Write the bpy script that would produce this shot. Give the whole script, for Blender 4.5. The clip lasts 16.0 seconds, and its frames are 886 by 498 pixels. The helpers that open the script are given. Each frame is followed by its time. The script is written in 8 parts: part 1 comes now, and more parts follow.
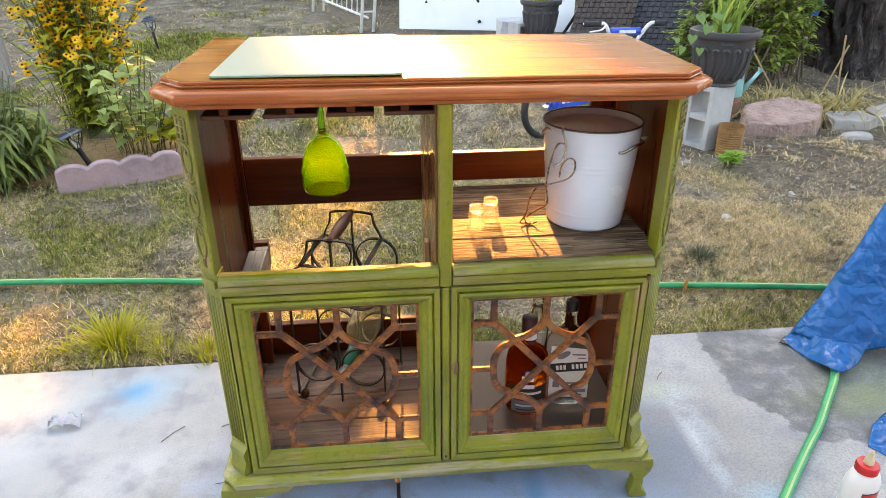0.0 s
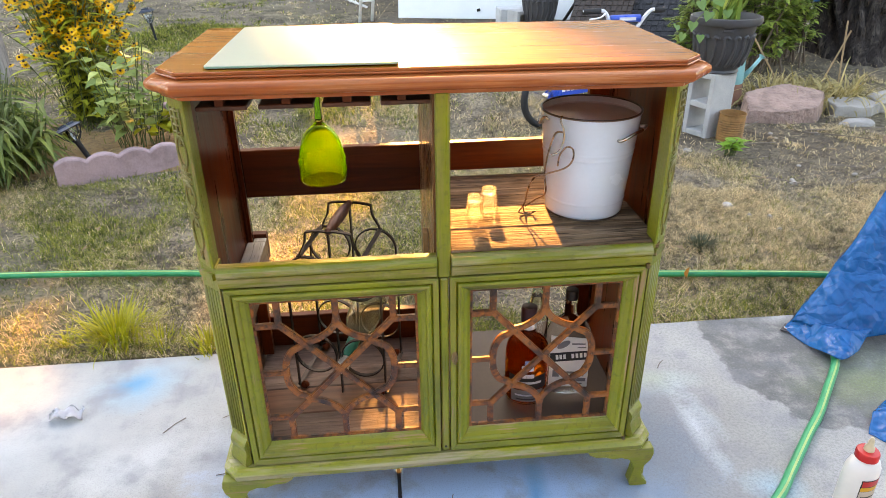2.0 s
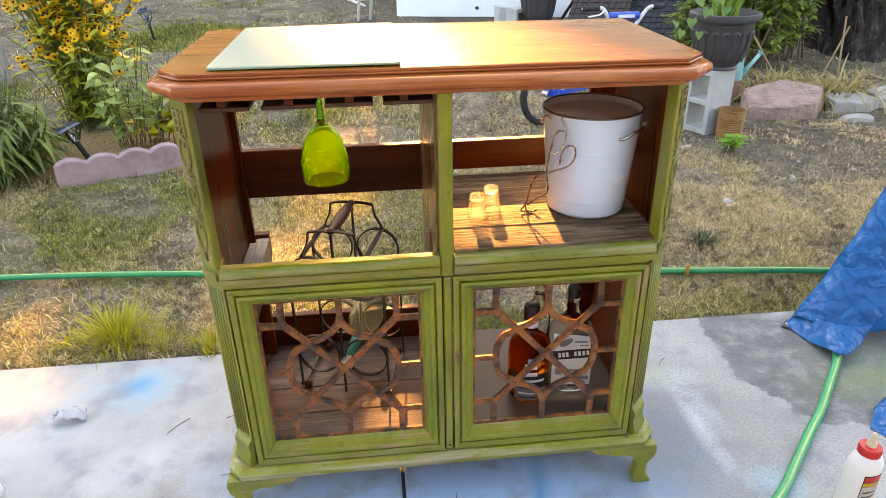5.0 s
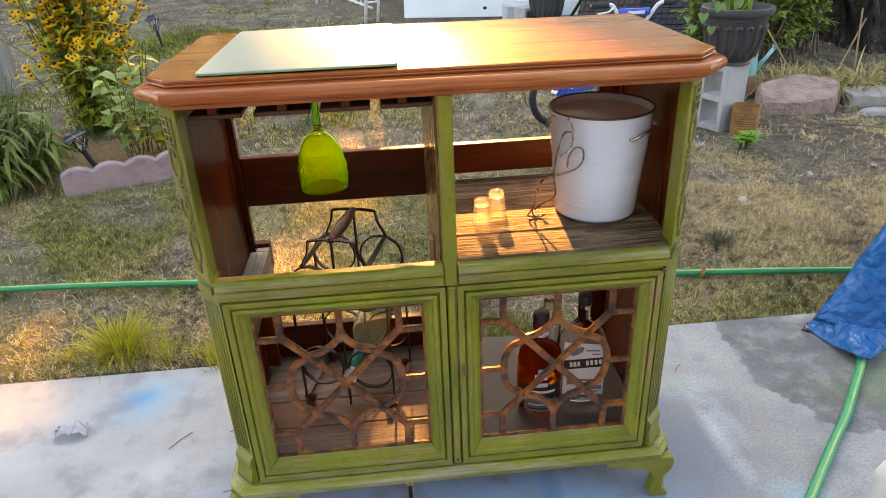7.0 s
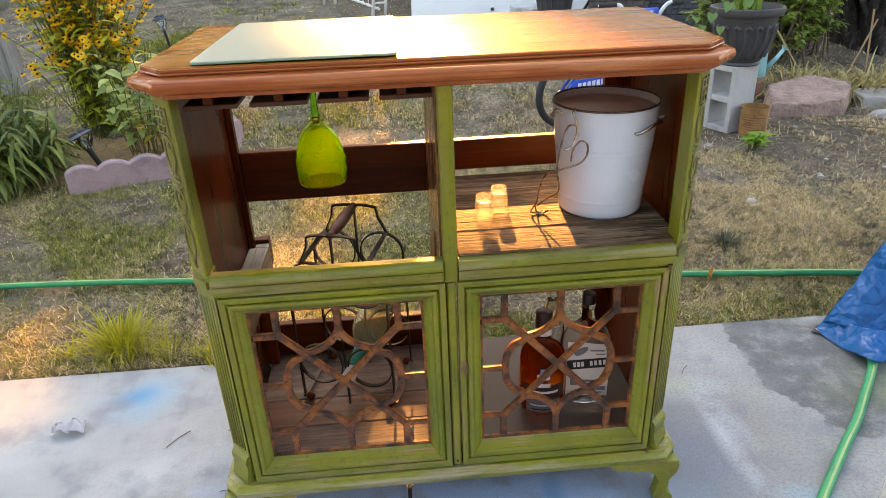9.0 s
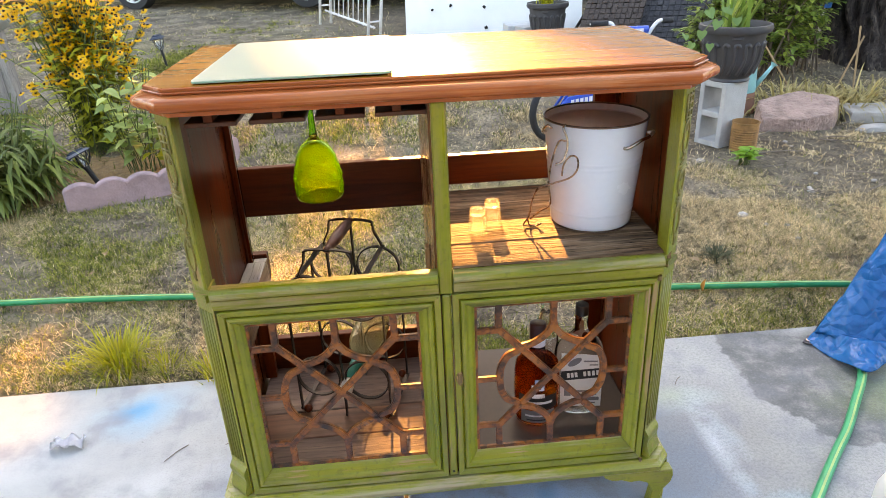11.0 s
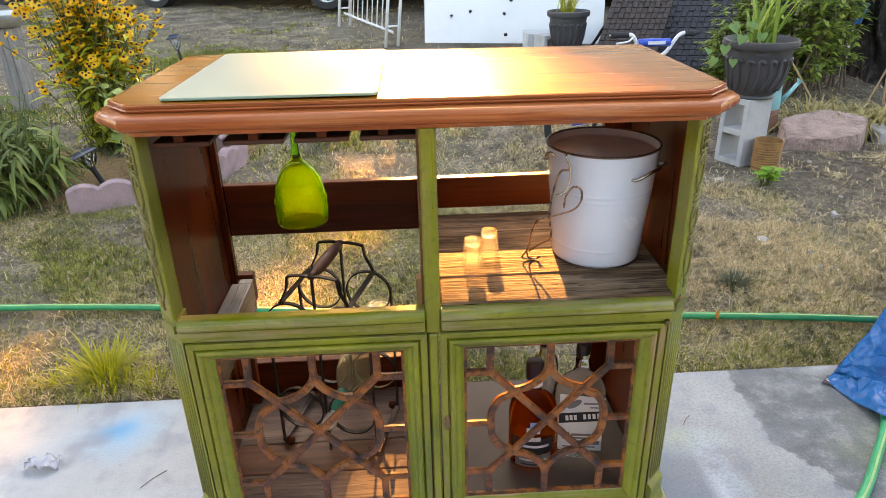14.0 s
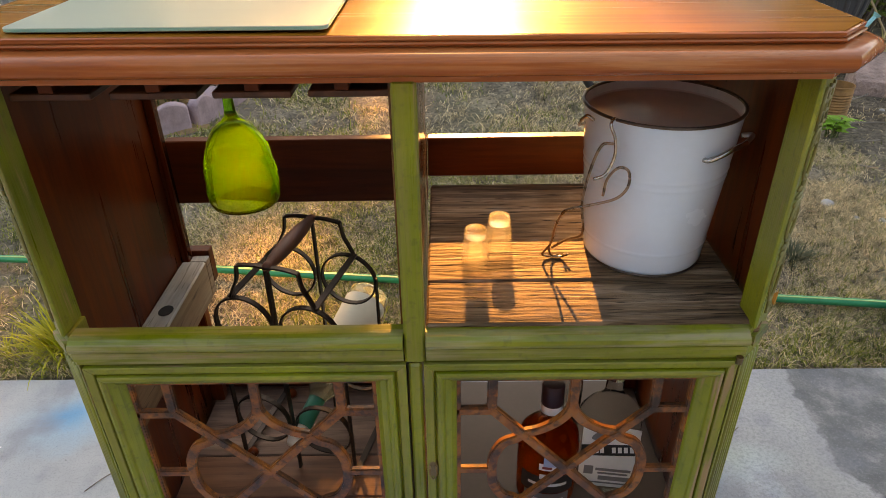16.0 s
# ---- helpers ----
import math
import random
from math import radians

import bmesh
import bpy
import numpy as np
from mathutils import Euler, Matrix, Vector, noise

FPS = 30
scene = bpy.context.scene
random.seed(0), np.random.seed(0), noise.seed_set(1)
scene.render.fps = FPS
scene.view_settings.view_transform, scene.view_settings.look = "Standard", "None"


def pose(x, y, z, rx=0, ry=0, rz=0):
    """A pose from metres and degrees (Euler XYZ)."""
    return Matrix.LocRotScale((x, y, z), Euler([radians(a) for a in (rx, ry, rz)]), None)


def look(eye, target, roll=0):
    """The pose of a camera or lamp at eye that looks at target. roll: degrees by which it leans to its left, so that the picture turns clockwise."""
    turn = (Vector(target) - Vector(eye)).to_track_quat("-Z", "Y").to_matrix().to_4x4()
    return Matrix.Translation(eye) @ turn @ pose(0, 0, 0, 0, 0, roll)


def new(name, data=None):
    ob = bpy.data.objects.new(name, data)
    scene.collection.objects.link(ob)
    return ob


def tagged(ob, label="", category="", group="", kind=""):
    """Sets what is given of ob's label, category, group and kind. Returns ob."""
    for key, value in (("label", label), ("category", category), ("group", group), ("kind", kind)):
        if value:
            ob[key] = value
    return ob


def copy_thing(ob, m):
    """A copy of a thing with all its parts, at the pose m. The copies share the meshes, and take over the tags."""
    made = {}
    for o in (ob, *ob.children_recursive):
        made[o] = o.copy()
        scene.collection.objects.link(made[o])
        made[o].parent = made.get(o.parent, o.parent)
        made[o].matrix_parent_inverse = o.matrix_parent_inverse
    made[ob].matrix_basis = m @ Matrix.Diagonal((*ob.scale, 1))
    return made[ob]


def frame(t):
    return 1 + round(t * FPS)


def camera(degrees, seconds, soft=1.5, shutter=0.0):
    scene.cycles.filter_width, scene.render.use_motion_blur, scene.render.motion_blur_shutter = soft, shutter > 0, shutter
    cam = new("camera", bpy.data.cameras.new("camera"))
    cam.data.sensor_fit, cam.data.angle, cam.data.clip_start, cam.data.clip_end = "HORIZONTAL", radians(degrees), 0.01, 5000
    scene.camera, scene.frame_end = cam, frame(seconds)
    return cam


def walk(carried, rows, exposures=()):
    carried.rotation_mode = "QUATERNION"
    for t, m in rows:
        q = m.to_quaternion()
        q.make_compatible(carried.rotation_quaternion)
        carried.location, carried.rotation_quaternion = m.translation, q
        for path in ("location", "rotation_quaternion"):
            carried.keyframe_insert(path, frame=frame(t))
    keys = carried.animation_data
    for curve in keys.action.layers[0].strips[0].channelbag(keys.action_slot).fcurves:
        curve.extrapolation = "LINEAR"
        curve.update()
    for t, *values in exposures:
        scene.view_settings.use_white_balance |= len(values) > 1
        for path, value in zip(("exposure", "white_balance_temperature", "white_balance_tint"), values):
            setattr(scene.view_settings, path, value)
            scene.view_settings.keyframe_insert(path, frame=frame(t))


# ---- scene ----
import itertools

cam = camera(67.0, 16.0, soft=0.25)
PATH = [
    (0, (-0.109, -1.163, 1.262), (0.062, 0.625, 0.383), -0.2),
    (0.5, (-0.111, -1.164, 1.262), (0.068, 0.629, 0.395), -0.2),
    (1, (-0.108, -1.162, 1.263), (0.078, 0.63, 0.395), -0.2),
    (1.5, (-0.107, -1.158, 1.264), (0.067, 0.634, 0.394), -0.4),
    (2, (-0.102, -1.159, 1.26), (0.063, 0.617, 0.354), -0.7),
    (2.5, (-0.101, -1.161, 1.261), (0.067, 0.609, 0.346), -0.4),
    (3, (-0.101, -1.162, 1.262), (0.061, 0.616, 0.361), -0.1),
    (5.5, (-0.11, -1.158, 1.265), (0.057, 0.614, 0.353), -1.2),
    (5.9, (-0.094, -1.094, 1.291), (0.066, 0.729, 0.485), -0.6),
    (6, (-0.087, -1.093, 1.286), (0.064, 0.742, 0.506), -0.8),
    (6.5, (-0.078, -1.099, 1.263), (0.048, 0.725, 0.452), -3.1),
    (7, (-0.085, -1.107, 1.251), (0.043, 0.671, 0.344), -2.5),
    (7.5, (-0.082, -1.103, 1.246), (0.052, 0.661, 0.313), -2.3),
    (8, (-0.082, -1.091, 1.232), (0.043, 0.676, 0.303), -2.2),
    (8.2, (-0.077, -1.089, 1.227), (0.026, 0.689, 0.317), -2.5),
    (10.5, (-0.069, -1.097, 1.224), (0.053, 0.692, 0.339), -2.4),
    (11, (-0.071, -1.118, 1.231), (0.052, 0.687, 0.376), -2.6),
    (11.5, (-0.063, -1.125, 1.23), (0.064, 0.673, 0.362), -2.5),
    (12, (-0.061, -1.126, 1.231), (0.064, 0.67, 0.36), -2.3),
    (12.5, (-0.064, -1.118, 1.227), (0.054, 0.68, 0.36), -2.2),
    (13, (-0.058, -1.12, 1.227), (0.068, 0.669, 0.343), -1.4),
    (13.5, (-0.05, -1.103, 1.235), (0.058, 0.696, 0.367), -1.8),
    (14, (-0.014, -1.009, 1.238), (0.061, 0.802, 0.394), -1.4),
    (14.5, (0.021, -0.82, 1.208), (0.115, 0.959, 0.299), -0.9),
    (15, (0.03, -0.698, 1.202), (0.13, 1.052, 0.24), -1.1),
    (15.5, (0.053, -0.684, 1.195), (0.093, 1.051, 0.199), -0.9),
    (16, (0.05, -0.671, 1.175), (0.039, 1.048, 0.152), -0.9),
]
EXPOSURES = [(0, 3.65, 8700, 15), (3, 3.65, 8700, 15), (5.5, 3.60, 8750, 15), (6, 3.55, 8850, 15), (7, 3.28, 8700, 15), (8, 3.11, 8700, 15), (10.5, 3.63, 8600, 15), (13.5, 3.68, 8650, 15), (14, 3.46, 8600, 15), (15, 2.97, 9000, 15), (16, 2.87, 9200, 15)]
walk(cam, [(t, look(eye, target, roll)) for t, eye, target, roll in PATH], exposures=EXPOSURES)

# ---- world and sun ----
SUN_AZ, SUN_EL = radians(1.5), radians(19.5)
world = bpy.data.worlds.new("evening_sky")
scene.world = world
world.use_nodes = True
wn = world.node_tree.nodes
sky = wn.new("ShaderNodeTexSky")
sky.sky_type = "NISHITA"
sky.sun_disc = False
sky.sun_elevation, sky.sun_rotation = SUN_EL, SUN_AZ
sky.air_density, sky.dust_density, sky.ozone_density = 1.0, 2.5, 1.0
wn["Background"].inputs["Strength"].default_value = 0.11
world.node_tree.links.new(sky.outputs["Color"], wn["Background"].inputs["Color"])
sun = new("sun", bpy.data.lights.new("sun", "SUN"))
sun.data.energy, sun.data.angle, sun.data.color = 4.4, radians(0.6), (1.0, 0.52, 0.16)
sun_way = Vector((math.sin(SUN_AZ) * math.cos(SUN_EL), math.cos(SUN_AZ) * math.cos(SUN_EL), math.sin(SUN_EL)))
sun.matrix_world = look(sun_way * 40, (0, 0, 0))


# ---- materials ----
def shader(name, rough=0.6, metal=0.0):
    m = bpy.data.materials.new(name)
    m.use_nodes = True
    n, l = m.node_tree.nodes, m.node_tree.links
    b = n["Principled BSDF"]
    b.inputs["Roughness"].default_value = rough
    b.inputs["Metallic"].default_value = metal
    return m, n, l, b


def coords(n, l, scale=(1, 1, 1), shift=None, turn=(0, 0, 0)):
    tc, mp = n.new("ShaderNodeTexCoord"), n.new("ShaderNodeMapping")
    mp.inputs["Scale"].default_value = scale
    mp.inputs["Rotation"].default_value = [radians(a) for a in turn]
    l.new(tc.outputs["Object"], mp.inputs["Vector"])
    if shift:
        info, add = n.new("ShaderNodeObjectInfo"), n.new("ShaderNodeVectorMath")
        add.operation = "MULTIPLY_ADD"
        l.new(info.outputs["Random"], add.inputs[0])
        add.inputs[1].default_value = (shift, shift * 0.7, shift * 0.4)
        l.new(tc.outputs["Object"], add.inputs[2])
        l.new(add.outputs[0], mp.inputs["Vector"])
    return mp.outputs["Vector"]


def noise_at(n, l, vec, scale, detail=4.0, rough=0.55, warp=0.0):
    t = n.new("ShaderNodeTexNoise")
    t.inputs["Scale"].default_value, t.inputs["Detail"].default_value = scale, detail
    t.inputs["Roughness"].default_value, t.inputs["Distortion"].default_value = rough, warp
    l.new(vec, t.inputs["Vector"])
    return t.outputs["Fac"]


def ramp(n, l, fac, stops):
    r = n.new("ShaderNodeValToRGB")
    while len(r.color_ramp.elements) < len(stops):
        r.color_ramp.elements.new(0.5)
    for e, (p, c) in zip(r.color_ramp.elements, stops):
        e.position, e.color = p, ((*c, 1) if len(c) == 3 else c)
    l.new(fac, r.inputs["Fac"])
    return r.outputs["Color"]


def grey(n, l, fac, a, b, lo=0.0, hi=1.0):
    r = n.new("ShaderNodeMapRange")
    for k, v in zip(("From Min", "From Max", "To Min", "To Max"), (a, b, lo, hi)):
        r.inputs[k].default_value = v
    l.new(fac, r.inputs["Value"])
    return r.outputs["Result"]


def blend(n, l, fac, a, b, mode="MIX"):
    x = n.new("ShaderNodeMix")
    x.data_type, x.blend_type = "RGBA", mode
    for sock, v in ((x.inputs["Factor"], fac), (x.inputs["A"], a), (x.inputs["B"], b)):
        if isinstance(v, (int, float)):
            sock.default_value = v
        elif isinstance(v, tuple):
            sock.default_value = (*v, 1)
        else:
            l.new(v, sock)
    return x.outputs["Result"]


def times(n, l, a, b, op="MULTIPLY"):
    x = n.new("ShaderNodeMath")
    x.operation = op
    for sock, v in zip(x.inputs, (a, b)):
        if isinstance(v, (int, float)):
            sock.default_value = v
        else:
            l.new(v, sock)
    return x.outputs[0]


def bump(n, l, b, height, strength=0.3, depth=0.002):
    x = n.new("ShaderNodeBump")
    x.inputs["Strength"].default_value, x.inputs["Distance"].default_value = strength, depth
    l.new(height, x.inputs["Height"])
    l.new(x.outputs["Normal"], b.inputs["Normal"])


def plain(name, color, rough=0.6, metal=0.0, vary=0.25, scale=12.0, relief=0.15, depth=0.001, shift=3.0, fine=90.0, spec=None):
    """A paint, metal or plastic with soft stains, fine grain and slight relief."""
    m, n, l, b = shader(name, rough, metal)
    v = coords(n, l, shift=shift)
    big, small = noise_at(n, l, v, scale), noise_at(n, l, v, fine, 3)
    dark = tuple(c * (1 - vary) for c in color)
    light = tuple(min(1, c * (1 + vary * 0.6)) for c in color)
    col = ramp(n, l, big, [(0.3, dark), (0.5, color), (0.72, light)])
    col = blend(n, l, grey(n, l, small, 0.3, 0.7, 0, vary * 0.8), col, tuple(c * 0.6 for c in color))
    l.new(col, b.inputs["Base Color"])
    l.new(grey(n, l, big, 0.2, 0.8, max(0.02, rough - 0.12), min(1, rough + 0.12)), b.inputs["Roughness"])
    if spec is not None:
        b.inputs["Specular IOR Level"].default_value = spec
    bump(n, l, b, small, relief, depth)
    return m


def wood(name, dark, mid, light, rough=0.5, along="x", scale=1.0, relief=0.2, weather=0.0, depth=0.001, spec=0.5, ior=1.5, gloss_range=1.0, bold=0.0, stretch=1.0):
    """Grain that runs along one axis of the piece."""
    m, n, l, b = shader(name, rough)
    s = {"x": (1.2, 16, 16), "y": (16, 1.2, 16), "z": (16, 16, 1.2)}[along]
    s = tuple(k / stretch if k < 2 else k for k in s)
    v = coords(n, l, tuple(k * scale for k in s), shift=7.0)
    g1 = noise_at(n, l, v, 2.2, 6, 0.6, 0.6)
    g2 = noise_at(n, l, v, 9.0, 4, 0.6)
    v2 = coords(n, l, (1, 1, 1), shift=5.0)
    blotch = noise_at(n, l, v2, 7.0, 3)
    col = ramp(n, l, g1, [(0.25, dark), (0.5, mid), (0.75, light)])
    col = blend(n, l, grey(n, l, g2, 0.45, 0.75, 0, 0.55), col, dark)
    col = blend(n, l, grey(n, l, blotch, 0.3, 0.7, 0.0, 0.45), col, tuple(0.55 * c for c in mid), "MIX")
    if bold:
        ridge = noise_at(n, l, coords(n, l, tuple(k * scale * 0.38 for k in s), shift=6.0), 5.0, 3, 0.5, 2.2)
        col = blend(n, l, grey(n, l, ridge, 0.50, 0.56, 0, bold), col, tuple(0.22 * c for c in mid))
        col = blend(n, l, grey(n, l, ridge, 0.44, 0.38, 0, bold * 0.6), col, light)
    if weather:
        crack = grey(n, l, noise_at(n, l, v, 14.0, 2, 0.5), 0.60, 0.68, 0, weather)
        col = blend(n, l, crack, col, tuple(0.12 * c for c in mid))
        knot = grey(n, l, noise_at(n, l, v2, 3.1, 2), 0.66, 0.72, 0, 0.7)
        col = blend(n, l, knot, col, tuple(0.3 * c for c in mid))
    l.new(col, b.inputs["Base Color"])
    l.new(grey(n, l, g1, 0.2, 0.8, max(0.05, rough - 0.1 * gloss_range), min(1, rough + 0.15 * gloss_range)), b.inputs["Roughness"])
    b.inputs["Specular IOR Level"].default_value, b.inputs["IOR"].default_value = spec, ior
    bump(n, l, b, times(n, l, g1, g2, "ADD"), relief, depth)
    return m


def distressed_green(along, rub_sheen=0.0):
    """Olive-green paint worn through along the grain, dark in its grooves; the share adds pale pink, for bare primer
    and for sky sheen.
    """
    m, n, l, b = shader("distressed_green_paint_" + along, 0.5)
    v = coords(n, l, shift=4.0)
    vs = coords(n, l, {"x": (1.3, 42, 42), "z": (42, 42, 1.3)}[along], shift=4.0)
    big, streak, fine = noise_at(n, l, v, 6.0, 4), noise_at(n, l, vs, 2.6, 6, 0.65, 0.3), noise_at(n, l, v, 90.0, 3)
    line = noise_at(n, l, vs, 7.0, 3, 0.6)
    col = ramp(n, l, big, [(0.30, (0.120, 0.138, 0.003)), (0.5, (0.185, 0.205, 0.004)), (0.72, (0.265, 0.275, 0.012))])
    col = blend(n, l, grey(n, l, streak, 0.60, 0.70, 0, 0.75), col, (0.20, 0.095, 0.028))
    col = blend(n, l, grey(n, l, line, 0.60, 0.67, 0, 0.30), col, (0.075, 0.078, 0.008))
    col = blend(n, l, grey(n, l, fine, 0.56, 0.68, 0, 0.4), col, (0.08, 0.09, 0.010))
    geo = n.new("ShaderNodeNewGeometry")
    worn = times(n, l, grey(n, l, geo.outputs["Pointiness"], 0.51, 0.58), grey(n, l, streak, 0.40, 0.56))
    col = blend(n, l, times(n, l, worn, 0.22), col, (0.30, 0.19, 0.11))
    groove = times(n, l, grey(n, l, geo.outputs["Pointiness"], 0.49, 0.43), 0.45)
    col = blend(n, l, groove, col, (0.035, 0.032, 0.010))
    scuff = grey(n, l, times(n, l, noise_at(n, l, v, 7.0, 2), streak), 0.335, 0.385, 0, 0.7)
    col = blend(n, l, scuff, col, (0.36, 0.21, 0.12))
    if rub_sheen:
        vr = coords(n, l, {"x": (2.2, 14, 14), "z": (14, 14, 2.2)}[along], shift=9.0)
        # Pale colour for worn primer and, on ledges and lower rails, sky sheen.
        bare = times(n, l, noise_at(n, l, vr, 2.0, 4, 0.6, 0.4), times(n, l, streak, 0.4), "ADD")
        col = blend(n, l, grey(n, l, bare, 0.68, 0.82, 0, rub_sheen), col, (0.45, 0.37, 0.26))
    l.new(col, b.inputs["Base Color"])
    l.new(grey(n, l, streak, 0.3, 0.7, 0.26, 0.46), b.inputs["Roughness"])
    b.inputs["Specular IOR Level"].default_value = 0.5
    bump(n, l, b, times(n, l, streak, line, "ADD"), 0.35, 0.0015)
    return m


def rust_wood():
    m, n, l, b = shader("worn_rust_brown_tracery", 0.42)
    v = coords(n, l, shift=2.0)
    a, c = noise_at(n, l, v, 22.0, 5, 0.65), noise_at(n, l, v, 70.0, 4)
    col = ramp(n, l, a, [(0.34, (0.03, 0.014, 0.009)), (0.43, (0.11, 0.042, 0.018)), (0.52, (0.23, 0.070, 0.014)), (0.61, (0.34, 0.110, 0.018)), (0.72, (0.20, 0.11, 0.07))])
    col = blend(n, l, grey(n, l, c, 0.52, 0.62, 0, 0.7), col, (0.028, 0.016, 0.011))
    l.new(col, b.inputs["Base Color"])
    bump(n, l, b, c, 0.3, 0.001)
    return m


def concrete():
    m, n, l, b = shader("stained_concrete", 0.8)
    v = coords(n, l)
    big, mid, fine = noise_at(n, l, v, 1.4, 5), noise_at(n, l, v, 9.0, 5), noise_at(n, l, v, 130.0, 6, 0.75)
    col = ramp(n, l, big, [(0.3, (0.235, 0.235, 0.222)), (0.5, (0.335, 0.335, 0.315)), (0.7, (0.42, 0.415, 0.39))])
    col = blend(n, l, grey(n, l, mid, 0.42, 0.7, 0, 0.6), col, (0.27, 0.28, 0.30))
    col = blend(n, l, grey(n, l, fine, 0.50, 0.68, 0, 0.22), col, (0.17, 0.175, 0.18))

    def spot(x, y, rx, ry, turn, amount, paint, edge, col):
        """A patch of other colour on the slab, such as a sprayed stain, about an ellipse with a ragged edge."""
        w = coords(n, l)
        mp = n.new("ShaderNodeMapping")
        mp.vector_type = "TEXTURE"
        mp.inputs["Location"].default_value, mp.inputs["Scale"].default_value = (x, y, 0), (rx, ry, 1)
        mp.inputs["Rotation"].default_value = (0, 0, radians(turn))
        l.new(w, mp.inputs["Vector"])
        ln = n.new("ShaderNodeVectorMath")
        ln.operation = "LENGTH"
        l.new(mp.outputs["Vector"], ln.inputs[0])
        r = times(n, l, ln.outputs["Value"], times(n, l, times(n, l, mid, 0.9), times(n, l, fine, 0.3), "ADD"), "ADD")
        return blend(n, l, grey(n, l, r, 1.35, 1.35 - edge, 0, amount), col, paint)

    pits = noise_at(n, l, v, 48.0, 2, 0.5)
    grit = noise_at(n, l, v, 260.0, 4, 0.7)
    scratch = noise_at(n, l, coords(n, l, (40, 3, 1), turn=(0, 0, 28)), 2.0, 5, 0.7)
    col = blend(n, l, grey(n, l, pits, 0.74, 0.78, 0, 0.6), col, (0.09, 0.09, 0.09))
    col = blend(n, l, grey(n, l, scratch, 0.60, 0.70, 0, 0.4), col, (0.19, 0.20, 0.21))

    def side_of(x, y, ax, ay, edge):
        """One side of a ragged line through (x, y); (ax, ay) points into the area."""
        d = n.new("ShaderNodeVectorMath")
        d.operation = "DOT_PRODUCT"
        l.new(coords(n, l), d.inputs[0])
        d.inputs[1].default_value = (ax, ay, 0)
        k = times(n, l, times(n, l, d.outputs["Value"], ax * x + ay * y, "SUBTRACT"), times(n, l, times(n, l, mid, 0.5, "SUBTRACT"), 0.16), "ADD")
        return grey(n, l, k, 0.0, edge)

    # the worn skim at the right, rough and darker, with paler islands
    skim = times(n, l, times(n, l, side_of(0.915, 0.45, 1, 0.05, 0.012), side_of(0.96, 0.25, 0.82, 0.57, 0.012)), side_of(1.1, 0.118, -0.1, 1, 0.015))
    worn_col = ramp(n, l, noise_at(n, l, v, 13.0, 6, 0.65), [(0.40, (0.105, 0.108, 0.105)), (0.52, (0.16, 0.16, 0.15)), (0.60, (0.25, 0.245, 0.225))])
    worn_col = blend(n, l, grey(n, l, fine, 0.50, 0.66, 0, 0.7), worn_col, (0.11, 0.11, 0.11))
    col = blend(n, l, times(n, l, skim, 0.92), col, worn_col)
    pale, blue, deep, ink = (0.58, 0.62, 0.63), (0.16, 0.41, 0.58), (0.03, 0.25, 0.46), (0.16, 0.205, 0.265)
    # The two warm beige patches put a sunlit tint into the slab's colour.
    for s in ((-1.15, 0.30, 0.75, 0.55, 10, 0.40, pale), (-0.86, 0.52, 0.22, 0.17, 25, 0.65, blue), (-0.89, 0.525, 0.11, 0.08, 20, 0.75, deep), (-1.30, 0.50, 0.35, 0.25, 10, 0.5, (0.52, 0.46, 0.38)), (-0.60, 0.02, 0.16, 0.18, 0, 0.5, (0.56, 0.48, 0.38)),
              (-0.75, 0.20, 0.30, 0.16, 30, 0.6, pale), (-0.52, 0.12, 0.20, 0.30, 0, 0.45, (0.42, 0.52, 0.68)),
              (-0.05, -0.16, 0.95, 0.60, 3, 0.85, (0.33, 0.50, 0.74), 0.35), (0.02, -0.14, 0.3, 0.14, 5, 0.6, (0.36, 0.58, 0.88)), (0.22, -0.03, 0.05, 0.22, -8, 0.85, deep), (0.38, -0.05, 0.2, 0.2, 0, 0.5, (0.24, 0.32, 0.44)),
              (0.58, 0.08, 0.24, 0.44, -6, 0.75, ink, 0.5), (0.705, 0.16, 0.050, 0.27, 2, 0.55, (0.70, 0.77, 0.82)), (0.74, 0.25, 0.05, 0.22, 8, 0.4, (0.55, 0.66, 0.75)), (0.47, -0.08, 0.16, 0.16, 0, 0.6, (0.20, 0.26, 0.34)), (0.70, 0.36, 0.16, 0.09, 10, 0.4, (0.45, 0.58, 0.60)),
              (0.80, -0.06, 0.12, 0.10, 0, 0.7, (0.38, 0.62, 0.76)), (0.66, 0.38, 0.12, 0.07, 0, 0.5, (0.40, 0.44, 0.28)),
              (1.30, 0.30, 0.34, 0.24, 10, 0.95, (0.20, 0.235, 0.12)), (1.22, 0.66, 0.16, 0.05, 8, 0.7, (0.50, 0.50, 0.47))):
        col = spot(*(s if len(s) > 7 else (*s, 0.85)), col)
    col = blend(n, l, grey(n, l, grit, 0.50, 0.66, 0, 0.24), col, (0.11, 0.115, 0.12))
    col = blend(n, l, grey(n, l, mid, 0.52, 0.70, 0, 0.45), col, (0.20, 0.21, 0.225))
    rough_side = times(n, l, side_of(0.46, 0.0, 1, 0, 0.25), grey(n, l, noise_at(n, l, v, 120.0, 4, 0.7), 0.46, 0.62, 0, 0.30))
    col = blend(n, l, rough_side, col, (0.085, 0.09, 0.095))
    chalk = times(n, l, side_of(0.46, 0.0, 1, 0, 0.25), grey(n, l, noise_at(n, l, v, 170.0, 3, 0.7), 0.54, 0.70, 0, 0.22))
    col = blend(n, l, chalk, col, (0.48, 0.49, 0.48))
    l.new(col, b.inputs["Base Color"])
